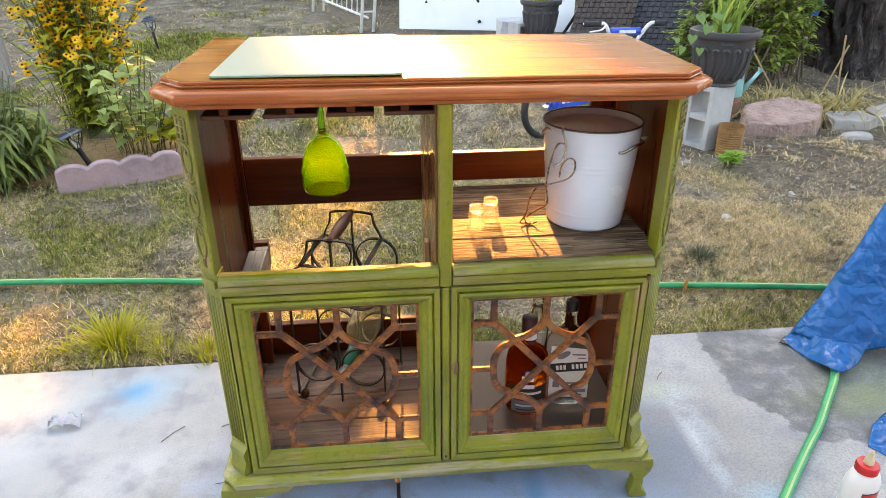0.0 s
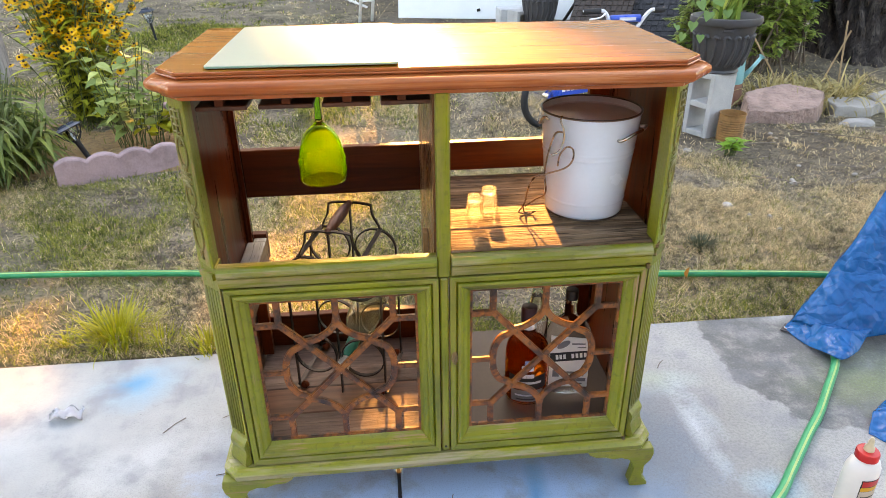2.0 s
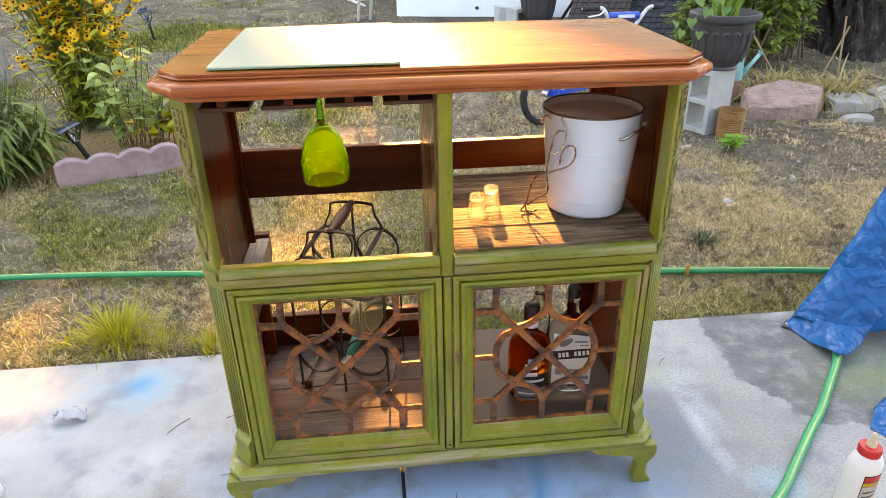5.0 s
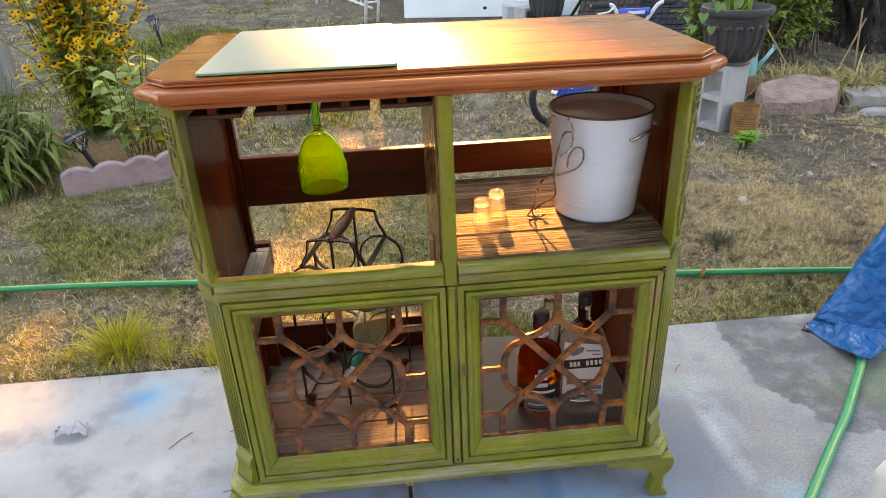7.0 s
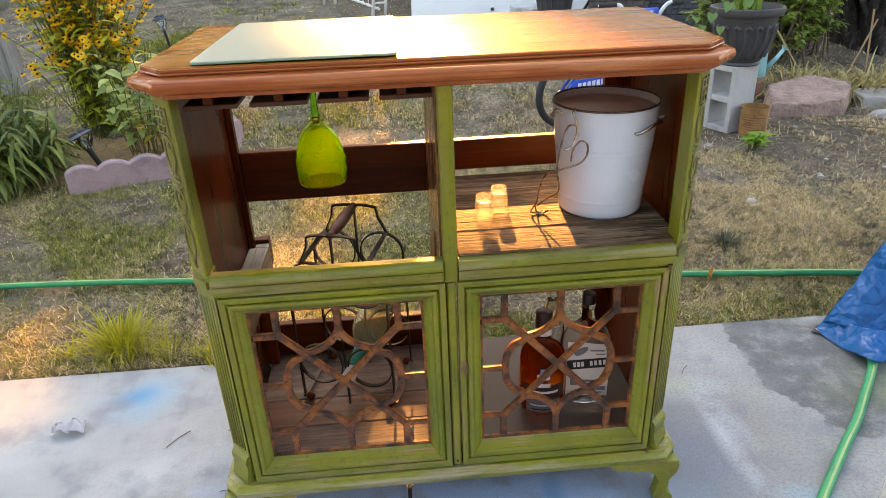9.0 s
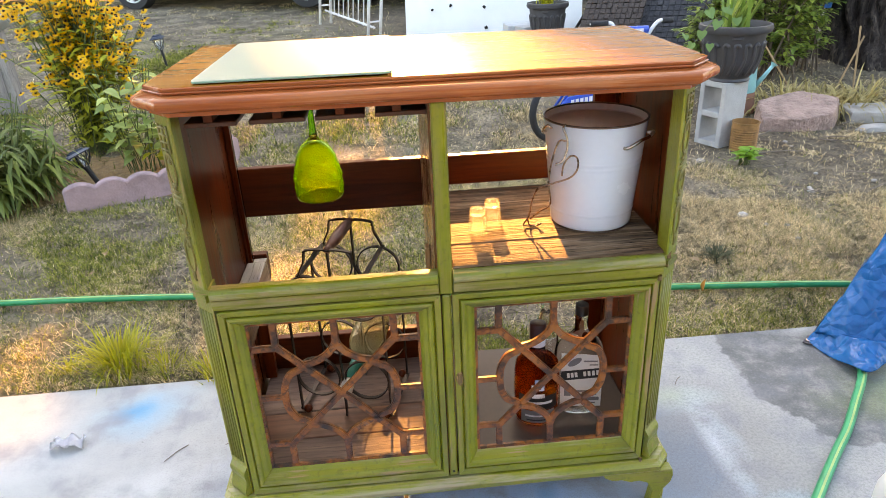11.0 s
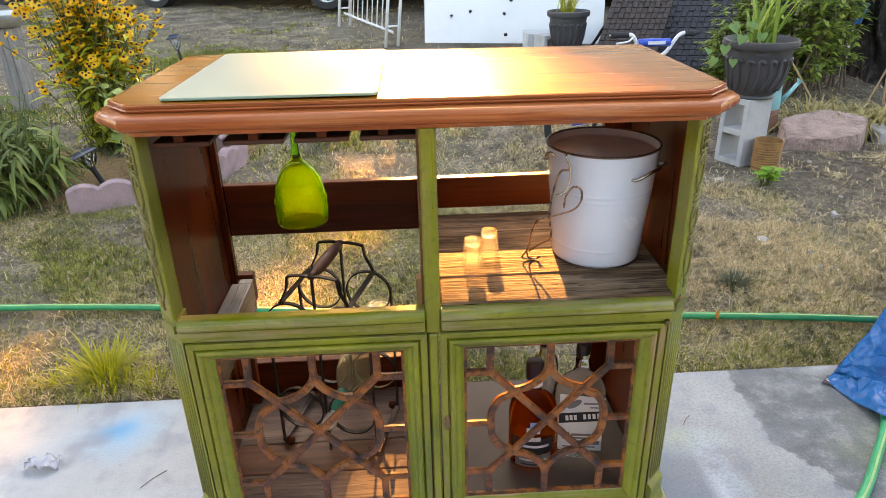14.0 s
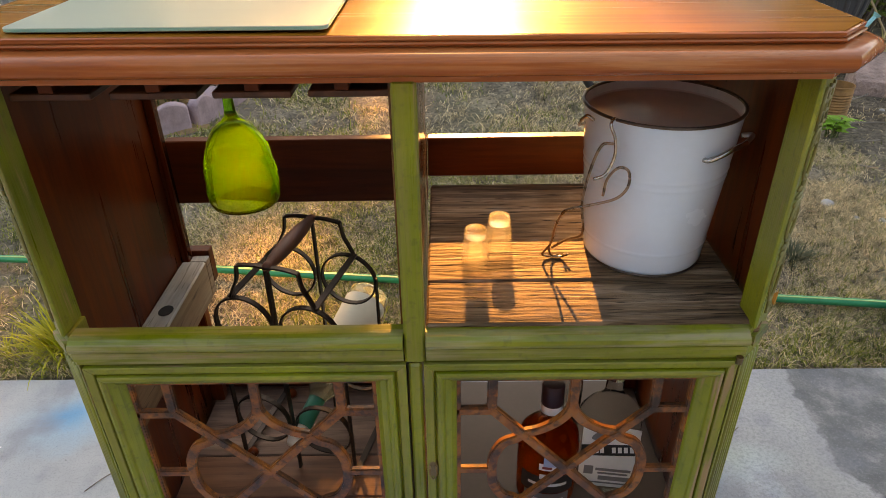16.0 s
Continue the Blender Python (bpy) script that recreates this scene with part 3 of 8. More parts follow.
    for s in (-1, 1):
        out = [(0.50, 0.118), (0.503, 0.100), (0.499, 0.082), (0.484, 0.062), (0.478, 0.045), (0.484, 0.022), (0.497, 0.008), (0.497, 0.0), (0.455, 0.0), (0.450, 0.012), (0.455, 0.035),
               (0.458, 0.060), (0.445, 0.084), (0.425, 0.092), (0.405, 0.090), (0.385, 0.098), (0.362, 0.099), (0.346, 0.108), (0.340, 0.118)]
        bm = prism(B(), [(s * x, z) for x, z in out], -0.012, 0.014, FRONT, 0.002)
        foot = part("bracket_foot", bm, GREEN_X, CAB)
        side = [(0.018, 0.118), (0.018, 0.0), (0.055, 0.0), (0.055, 0.060), (0.075, 0.090), (0.12, 0.100), (0.15, 0.118)]
        t = prism(B(), side, 0, 0.020, Matrix(((0, 0, s * -1, s * 0.500), (1, 0, 0, 0), (0, 1, 0, 0), (0, 0, 0, 1))), 0.002)
        bmesh.ops.recalc_face_normals(t, faces=t.faces[:])
        part("bracket_side", t, GREEN_X, foot)
        part("back_foot", box(B(), s * 0.44, s * 0.485, 0.42, 0.46, 0.0, 0.121, 0.004), GREEN_Z, CAB)


def tracery(bm, x0, x1, z0, z1):
    """The pierced panel of a door: a quatrefoil ring, a saltire and short bars to the frame."""
    cx, cz, w, h = (x0 + x1) / 2, (z0 + z1) / 2, (x1 - x0) / 2, (z1 - z0) / 2
    order = itertools.count()

    def run(pts, steps=5, straight=False, width=0.0062):
        lift = 0.0003 * (next(order) % 8)
        p = [Vector((cx + u * w, 0.012 + lift, cz + v * h)) for u, v in pts]
        p = p if straight else smooth_line(p, steps)
        tube(bm, p, 0, flat=(0.0046, width * 0.66, (0, 1, 0)))
        for q in p:
            q.y += 0.00015
        tube(bm, p, 0, flat=(0.0030, width * 0.94, (0, 1, 0)))

    run([(-1, -1), (1, -1)], straight=True, width=0.0055)
    run([(-1, 1), (1, 1)], straight=True, width=0.0055)
    run([(-1, -1), (-1, 1)], straight=True, width=0.0055)
    run([(1, -1), (1, 1)], straight=True, width=0.0055)
    j, k = 0.42, 0.41
    for su in (-1, 1):
        for sv in (-1, 1):
            run([(0, 0), (su * j, sv * k)], straight=True, width=0.0072)
            # from the knot to the corner cross, with bars to the frame
            run([(su * j, sv * k), (su * 0.70, sv * 0.68)], straight=True, width=0.0078)
            run([(su * 0.68, sv * 0.665), (su * 1.0, sv * 0.665)], straight=True, width=0.0074)
            run([(su * 0.70, sv * 0.65), (su * 0.695, sv * 1.0)], straight=True, width=0.0074)
        # round lobes at the sides
        for sv in (-1, 1):
            run([(su * (j - 0.02), sv * (k + 0.01)), (su * 0.47, sv * 0.355), (su * 0.585, sv * 0.30), (su * 0.665, sv * 0.16), (su * 0.685, 0.0)], width=0.0078)
        run([(su * 0.68, 0), (su, 0)], straight=True, width=0.0066)
    for sv in (-1, 1):
        # pointed arches above and below
        for su in (-1, 1):
            run([(su * j, sv * k), (su * 0.27, sv * 0.445), (su * 0.12, sv * 0.53), (su * 0.03, sv * 0.63), (0, sv * 0.72)], width=0.0076)
        run([(0, sv * 0.64), (0, sv * 1.0)], straight=True, width=0.0072)


def build_door(x0, x1, name_label):
    z0, z1 = 0.153, 0.6055
    g0, g1, h0, h1 = x0 + 0.043, x1 - 0.043, 0.210, 0.568
    prof = [(0.0, 0.006), (0.0120, 0.006), (0.0132, 0.0005), (0.0152, 0.0005), (0.0165, 0.0085), (0.0215, 0.0105), (0.0255, 0.009), (0.0275, 0.0050), (0.0360, 0.0010), (0.0415, -0.0045), (0.043, -0.0075), (0.043, -0.018), (0.0, -0.018)]

    def piece(a, b, inward_a, inward_b, name, paint=GREEN_X):
        """One side of the frame, mitred at both ends."""
        bm = B()
        ra = [bm.verts.new((a[0] + inward_a[0] * o, -f, a[1] + inward_a[1] * o)) for o, f in prof]
        rb = [bm.verts.new((b[0] + inward_b[0] * o, -f, b[1] + inward_b[1] * o)) for o, f in prof]
        bm.faces.new(ra)
        bm.faces.new(rb[::-1])
        for i in range(len(ra)):
            jj = (i + 1) % len(ra)
            bm.faces.new([ra[i], rb[i], rb[jj], ra[jj]])
        bmesh.ops.recalc_face_normals(bm, faces=bm.faces[:])
        bmesh.ops.bevel(bm, geom=[e for e in bm.edges if e.calc_face_angle(0) > 0.5], offset=0.0008, segments=1, affect="EDGES")
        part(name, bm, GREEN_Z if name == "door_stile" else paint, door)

    bm = B()
    for a, b, c, d in ((g0 - 0.03, g0 - 0.002, h0 - 0.03, h1 + 0.03), (g1 + 0.002, g1 + 0.03, h0 - 0.03, h1 + 0.03), (g0 - 0.002, g1 + 0.002, h0 - 0.03, h0 - 0.002), (g0 - 0.002, g1 + 0.002, h1 + 0.002, h1 + 0.03)):
        box(bm, a, b, 0.0181, 0.0205, c, d, 0)
    door = part("door", bm, GREEN_X, CAB, name_label)
    kz0, kz1 = (h0 - z0) / 0.043, (z1 - h1) / 0.043
    bl, br, tr, tl = (x0, z0), (x1, z0), (x1, z1), (x0, z1)
    ibl, ibr, itr, itl = (1, kz0), (-1, kz0), (-1, -kz1), (1, -kz1)
    piece(bl, br, ibl, ibr, "door_rail", GREEN_WORN_SHEEN)
    piece(tl, tr, itl, itr, "door_rail")
    piece(bl, tl, ibl, itl, "door_stile")
    piece(br, tr, ibr, itr, "door_stile")
    bm = B()
    tracery(bm, g0, g1, h0, h1)
    part("tracery", bm, RUST, door, "pierced rust-brown tracery panel")
    return door


build_top()
build_posts()
build_carcass()
build_door(-0.4245, -0.0045, "closed green door with pierced tracery")
RIGHT_DOOR = build_door(0.0185, 0.4245, "closed green door with pierced tracery and brass pull")



# ---- fittings of the cabinet ----
CHROME = plain("tarnished_steel", (0.55, 0.53, 0.50), 0.25, 1.0, 0.3, 20)
DARK_IRON = plain("dark_wrought_iron", (0.045, 0.032, 0.024), 0.45, 0.6, 0.4, 30)
BRASS = plain("aged_brass", (0.30, 0.20, 0.10), 0.35, 0.9, 0.4, 60)
SLAT_WOOD = wood("dark_slat_wood", (0.03, 0.010, 0.006), (0.085, 0.028, 0.014), (0.14, 0.05, 0.025), 0.45, "y", 0.9, 0.1)


def build_fittings():
    # stemware rack under the top
    for x0, x1 in ((-0.428, -0.338), (-0.318, -0.221), (-0.205, -0.118), (-0.100, -0.008)):
        part("rack_slat", box(B(), x0, x1, 0.045, 0.40, 0.944, 0.9525, 0.0015), SLAT_WOOD, CAB)
    for x in (-0.268, -0.160, -0.062, -0.385):
        part("rack_spacer", box(B(), x - 0.008, x + 0.008, 0.043, 0.395, 0.9528, 0.9758, 0.001), RED_RAIL, CAB)
    # weathered beam on the side panel
    bm = box(box(B(), -0.4595, -0.4135, 0.070, 0.4235, 0.420, 0.503, 0.003), -0.4450, -0.4137, 0.4235, 0.4465, 0.4205, 0.5027, 0.002)
    for f in bm.faces:
        f.material_index = int(f.normal.z < 0.5)
    beam = part("side_beam", bm, [GREY_BLOCK, wood("tan_sawn_beam_side", (0.15, 0.085, 0.04), (0.32, 0.20, 0.11), (0.46, 0.32, 0.20), 0.75, "y", 0.7, 0.5, 0.6, 0.002)], CAB, "weathered pale wooden beam with a dark knot")
    part("knot", lathe(B(), [(0, 0.5036), (0.010, 0.5038), (0.0125, 0.5032)], 14, Matrix.Translation((-0.4330, 0.262, 0)) @ Matrix.Diagonal((1, 1.3, 1, 1))), plain("dark_knot", (0.03, 0.025, 0.02), 0.8), beam)
    part("beam_cap", box(B(), -0.4595, -0.4140, 0.4475, 0.470, 0.440, 0.512, 0.001), RED_RAIL, CAB)
    part("beam_leg", box(B(), -0.4595, -0.430, 0.40, 0.424, 0.1655, 0.4195, 0.002), RED_WOOD, CAB)
    part("partition_strip", box(B(), -0.0205, -0.0105, 0.19, 0.215, 0.52, 0.615, 0.001), wood("raw_pine", (0.36, 0.20, 0.07), (0.50, 0.30, 0.12), (0.62, 0.40, 0.18), 0.6, "z"), CAB)
    # brass pull of the right-hand door, and small hinges and pegs
    bm = B()
    lathe(bm, [(0, 0.004), (0.0085, 0.003), (0.0105, 0.0), (0.0, 0.0)], 20, Matrix.Translation((0.027, -0.0035, 0.412)) @ Matrix.Rotation(radians(90), 4, "X") @ Matrix.Diagonal((0.85, 1.7, 1, 1)))
    pull = part("door_pull", bm, BRASS, RIGHT_DOOR, "oval aged brass pull", smooth="auto")
    bm = B()
    tube(bm, smooth_line([(0.0235, -0.008, 0.420), (0.022, -0.013, 0.410), (0.027, -0.014, 0.400), (0.032, -0.013, 0.410), (0.0305, -0.008, 0.420)]), 0.0014, 6)
    part("pull_ring", bm, BRASS, pull, smooth=True)
    for x, z in ((0.424, 0.608), (0.424, 0.151)):
        part("hinge_knuckle", lathe(B(), [(0, -0.005), (0.0045, -0.005), (0.0045, 0.005), (0, 0.005)], 10, Matrix.Translation((x, -0.006, z))), BRASS, CAB, smooth="auto")
    part("peg_hole", lathe(B(), [(0, 0.0), (0.003, 0.0), (0.003, 0.0008), (0, 0.0008)], 10, Matrix.Translation((0.007, -0.0042, 0.165)) @ Matrix.Rotation(radians(90), 4, "X")), plain("dark_hole", (0.02, 0.02, 0.01), 0.9), CAB)


build_fittings()


# ---- things on and in the cabinet ----
def build_glass_plate():
    m, _, _, b = shader("frosted_greenish_glass", 0.16)
    b.inputs["Base Color"].default_value = (0.34, 0.38, 0.30, 1)
    b.inputs["Specular IOR Level"].default_value = 0.2
    b.inputs["Roughness"].default_value = 0.3
    bm = B()
    pts = []
    for cx, cy, a0 in ((-0.076, 0.020, -90), (-0.076, 0.434, 0), (-0.384, 0.434, 90), (-0.384, 0.026, 180)):
        for k in range(6):
            a = radians(a0 + 18 * k)
            pts.append((cx + 0.011 * math.cos(a), cy + 0.011 * math.sin(a)))
    prism(bm, pts, 1.0240, 1.0285, bev=0.0008)
    for f in bm.faces:
        f.material_index = int(abs(f.normal.z) < 0.3)
    ob = part("glass_plate", bm, [m, plain("sea_green_glass_edge", (0.20, 0.40, 0.30), 0.2, vary=0.1)])
    tagged(ob, "frosted greenish glass plate lying on the cabinet top", "glass plate")
    bm = B()
    lathe(bm, [(0, 1.0195), (0.006, 1.0195), (0.006, 1.0238), (0, 1.0238)], 12)
    for k, (x, y) in enumerate(((-0.085, 0.024), (-0.085, 0.43), (-0.378, 0.43), (-0.378, 0.032))):
        me = bm.copy()
        ft = part("rubber_foot", me, glassy("clear_rubber", (0.8, 0.85, 0.8), 0.2), ob, local=True)
        ft.location = (x, y, 0)
    bm.free()


def build_goblet():
    g = thing("goblet", "bright green embossed glass goblet hanging upside down from the rack", "goblet", (-0.2235, 0.150, 0.766))
    m = lit_glass("green_embossed_glass", (0.80, 0.95, 0.30), (0.22, 0.62, 0.01), 0.14, 0.06, 1.10)
    amber_m = lit_glass("yellow_glow_glass", (0.92, 0.92, 0.30), (0.66, 0.52, 0.014), 0.31, 0.10, 1.02)
    relief = lit_glass("green_relief_glass", (0.70, 0.95, 0.18), (0.28, 0.62, 0.02), 0.24, 0.08, 1.2)
    vine = glassy("green_stem_glass", (0.25, 0.85, 0.04), 0.08, 1.35)
    M = Matrix.Translation((-0.2235, 0.150, 0))
    outer = [(0.0445, 0.768), (0.0470, 0.775), (0.0475, 0.790), (0.0465, 0.810), (0.0430, 0.834), (0.0360, 0.856), (0.0260, 0.872), (0.0130, 0.882), (0.0085, 0.888)]
    inner = [(0.0005, 0.880), (0.012, 0.877), (0.0245, 0.867), (0.034, 0.852), (0.041, 0.832), (0.0445, 0.810), (0.0455, 0.790), (0.0450, 0.776), (0.0435, 0.768)]
    bm = lathe(B(), inner + outer + [(0.0075, 0.893), (0.0005, 0.893)], 48, M)
    bowl = part("bowl", bm, m, g, smooth=True)
    # Added yellow lining puts the sunlit glow into the green bowl.
    part("glow_lining", lathe(B(), [(0.0005, 0.874)] + [(r * 0.86, z - 0.002) for r, z in inner[1:-1]] + [(0.0385, 0.7685)], 48, M), amber_m, bowl, "yellow lining added for the sunlit glow of the bowl", smooth=True)
    bm = lathe(B(), [(0.0005, 0.8932), (0.0072, 0.8932), (0.0062, 0.915), (0.0058, 0.940), (0.0075, 0.952), (0.020, 0.9555), (0.033, 0.957), (0.033, 0.9595), (0.0005, 0.9605)], 32, M)
    part("stem", bm, vine, g, "clear green stem and foot", smooth="auto")
    # raised vine and fruit round the bowl
    rnd = random.Random(5)

    def on_bowl(a, z):
        r = np.interp(z, [p[1] for p in outer], [p[0] for p in outer]) + 0.0004
        return M @ Vector((r * math.cos(a), r * math.sin(a), z))

    for a0 in (radians(q) for q in (-146, -30, 30, 90, 150)):
        bm = B()
        tube(bm, [on_bowl(a0 + 0.22 * math.sin(t * 4), 0.782 + 0.066 * t) for t in np.linspace(0, 1, 14)], 0.0010, 5)
        for j in range(3):  # pointed leaves along the vine
            c, z, tilt, size = a0 + rnd.uniform(0.10, 0.30) * (-1) ** j, 0.794 + 0.019 * j, rnd.uniform(-0.6, 0.6), rnd.uniform(0.8, 1.15)
            loop = []
            for t in np.linspace(0, 2 * math.pi, 15)[:-1]:
                u, w = 0.0115 * math.cos(t), 0.0046 * math.sin(t) * (1 - 0.55 * math.cos(t))
                loop.append(on_bowl(c + size * (u * math.cos(tilt) - w * math.sin(tilt)) / 0.045, z + size * (u * math.sin(tilt) + w * math.cos(tilt))))
            tube(bm, loop, 0.0011, 5, closed=True)
            tube(bm, [on_bowl(c + size * u * math.cos(tilt) / 0.045, z + size * u * math.sin(tilt)) for u in (-0.011, 0.0, 0.010)], 0.0008, 4)
        part("embossed_vine", bm, relief, bowl, smooth=True)


def build_bucket():
    c = (0.342, 0.198)
    enamel = plain("white_enamel", (0.71, 0.85, 0.99), 0.22, 0, 0.06, 6, 0.05, 0.0006)
    inside = plain("stained_pinkish_enamel", (0.84, 0.80, 0.80), 0.35, 0, 0.2, 9)
    rim = plain("worn_steel_rim", (0.16, 0.12, 0.10), 0.35, 0.8, 0.4, 50)
    bk = thing("enamel_bucket", "white enamel bucket with dark steel rim on the barn-board shelf", "bucket", (*c, 0.657))
    M = Matrix.Translation((*c, 0.657)) @ Matrix.Diagonal((1.06, 1.06, 0.985, 1)) @ Matrix.Translation((0, 0, -0.657))
    out = [(0.0745, 0.6590), (0.0785, 0.6605), (0.0800, 0.664)]
    for zz in np.linspace(0.668, 0.886, 110):
        ring = sum(0.0009 * math.exp(-((zz - c0) / 0.0016) ** 2) for c0 in (0.694, 0.797, 0.8075))
        out.append((0.0800 + 0.0185 * (zz - 0.664) / 0.222 + ring, float(zz)))
    body = part("body", lathe(B(), [(0.0001, 0.6592), *out], 64, M), enamel, bk, smooth=True)
    part("lining", lathe(B(), [(0.0965, 0.8865), (0.0885, 0.815), (0.0880, 0.800), (0.0800, 0.692), (0.0775, 0.664), (0.0001, 0.663)], 64, M), inside, bk, "stained pinkish enamel lining", smooth=True)
    part("inner_lid", lathe(B(), [(0.0948, 0.8745), (0.0944, 0.8720), (0.0915, 0.8712), (0.0001, 0.8710)], 64, M), plain("pinkish_grey_lid", (0.80, 0.68, 0.66), 0.45, 0, 0.15, 9), bk, "pinkish grey inner lid", smooth="auto")
    part("rim", lathe(B(), [(0.0982, 0.8845), (0.1005, 0.8858), (0.1008, 0.8880), (0.0990, 0.8895), (0.0965, 0.8885), (0.0962, 0.8865)], 64, M, close=True), rim, bk, "dark worn steel rim", smooth=True)
    part("bottom_ring", lathe(B(), [(0.0735, 0.6572), (0.0792, 0.6572), (0.0800, 0.6595), (0.0745, 0.6600)], 64, M, close=True), rim, bk, smooth=True)
    bm = B()
    tube(bm, smooth_line([(0.370, 0.107, 0.839), (0.376, 0.098, 0.840), (0.390, 0.096, 0.847), (0.405, 0.100, 0.854), (0.423, 0.112, 0.856), (0.439, 0.130, 0.860), (0.431, 0.141, 0.856)]), [0.0034] * 37, 8)
    part("lug_handle", bm, CHROME, bk, "chrome lug handle", smooth=True)
    bm = B()
    tube(bm, smooth_line([(0.243, 0.160, 0.872), (0.234, 0.160, 0.878), (0.229, 0.172, 0.868), (0.230, 0.185, 0.858), (0.238, 0.190, 0.858)]), 0.0025, 8)
    part("lug_handle", bm, CHROME, bk, smooth=True)
    part("seam", box(B(), -0.0015, 0.0015, -0.001, 0.001, -0.092, 0.092, 0.0004, Matrix.Translation((c[0] + 0.062, c[1] - 0.0625, 0.775)) @ Matrix.Rotation(radians(45), 4, "Z") @ Matrix.Rotation(radians(4.5), 4, "X")), enamel, body)


def build_tongs():
    t = thing("wire_tongs", "bent steel wire ice tongs hooked over the bucket rim", "tongs", (0.20, 0.17, 0.657))
    steel = plain("brown_steel_wire", (0.34, 0.26, 0.20), 0.3, 1.0, 0.4, 60)
    bm = B()
    tube(bm, smooth_line([(0.262, 0.128, 0.884), (0.257, 0.114, 0.8905), (0.252, 0.106, 0.885), (0.259, 0.104, 0.867), (0.260, 0.102, 0.845), (0.251, 0.100, 0.823), (0.236, 0.100, 0.816)]), 0.0020, 7)
    part("hook", bm, CHROME, t, smooth=True)
    bm = B()
    tube(bm, smooth_line([(0.251, 0.101, 0.792), (0.254, 0.100, 0.816), (0.266, 0.098, 0.832), (0.279, 0.097, 0.827), (0.281, 0.099, 0.805), (0.268, 0.102, 0.787), (0.236, 0.106, 0.776), (0.209, 0.118, 0.763), (0.201, 0.140, 0.728), (0.200, 0.158, 0.691), (0.195, 0.166, 0.675)]), 0.0019, 7)
    part("arm", bm, steel, t, smooth=True)
    bm = B()
    tube(bm, smooth_line([(0.257, 0.103, 0.862), (0.243, 0.103, 0.860), (0.233, 0.104, 0.830), (0.228, 0.113, 0.777), (0.234, 0.120, 0.727), (0.219, 0.146, 0.702), (0.202, 0.162, 0.680)]), 0.0019, 7)
    part("arm", bm, steel, t, smooth=True)
    for dx in (-0.006, 0.006):
        bm = B()
        tube(bm, smooth_line([(0.198, 0.164, 0.680), (0.196 + dx, 0.170, 0.664), (0.206 + dx, 0.172, 0.6592), (0.219, 0.170, 0.6595), (0.224 + dx * 0.5, 0.164, 0.667)]), 0.0017, 6)
        part("claw", bm, steel, t, smooth=True)


def build_shot_glass(x, y, z=0.6568):
    g = thing("shot_glass", "small clear shot glass standing upside down on the shelf", "shot glass", (x, y, z), "shot glasses")
    # Pale translucency in the base stands in for sun gathered by clear glass.
    thick = lit_glass("sun_glow_glass_base", (0.95, 0.93, 0.86), (1.0, 0.95, 0.85), 0.16, 0.08, 1.3)
    m, n, l, b = shader("clear_glass", 0.02)
    b.inputs["Base Color"].default_value = (0.98, 0.97, 0.93, 1)
    b.inputs["Transmission Weight"].default_value, b.inputs["IOR"].default_value = 1.0, 1.45
    clear, white, two, three = n.new("ShaderNodeBsdfTransparent"), n.new("ShaderNodeBsdfTranslucent"), n.new("ShaderNodeMixShader"), n.new("ShaderNodeMixShader")
    white.inputs["Color"].default_value = (1.0, 0.95, 0.85, 1)
    two.inputs["Fac"].default_value, three.inputs["Fac"].default_value = 0.72, 0.035
    l.new(b.outputs[0], two.inputs[1])
    l.new(clear.outputs[0], two.inputs[2])
    l.new(two.outputs[0], three.inputs[1])
    l.new(white.outputs[0], three.inputs[2])
    l.new(three.outputs[0], n["Material Output"].inputs["Surface"])
    bm = lathe(B(), [(0.0002, 0.0385), (0.0150, 0.038), (0.0195, 0.0), (0.0204, -0.0002), (0.0212, 0.0006), (0.0212, 0.002), (0.0165, 0.050), (0.0160, 0.053), (0.0002, 0.0535)], 32)
    bmesh.ops.recalc_face_normals(bm, faces=bm.faces[:])
    part("glass_wall", bm, m, g, smooth="auto", local=True)
    foot = lathe(B(), [(0.0002, 0.0395), (0.0140, 0.0392), (0.0150, 0.0420), (0.0148, 0.0525), (0.0002, 0.0530)], 28)
    part("thick_base", foot, thick, g, "thick glass base with a pale sun glow in its material", smooth="auto", local=True)
    return g


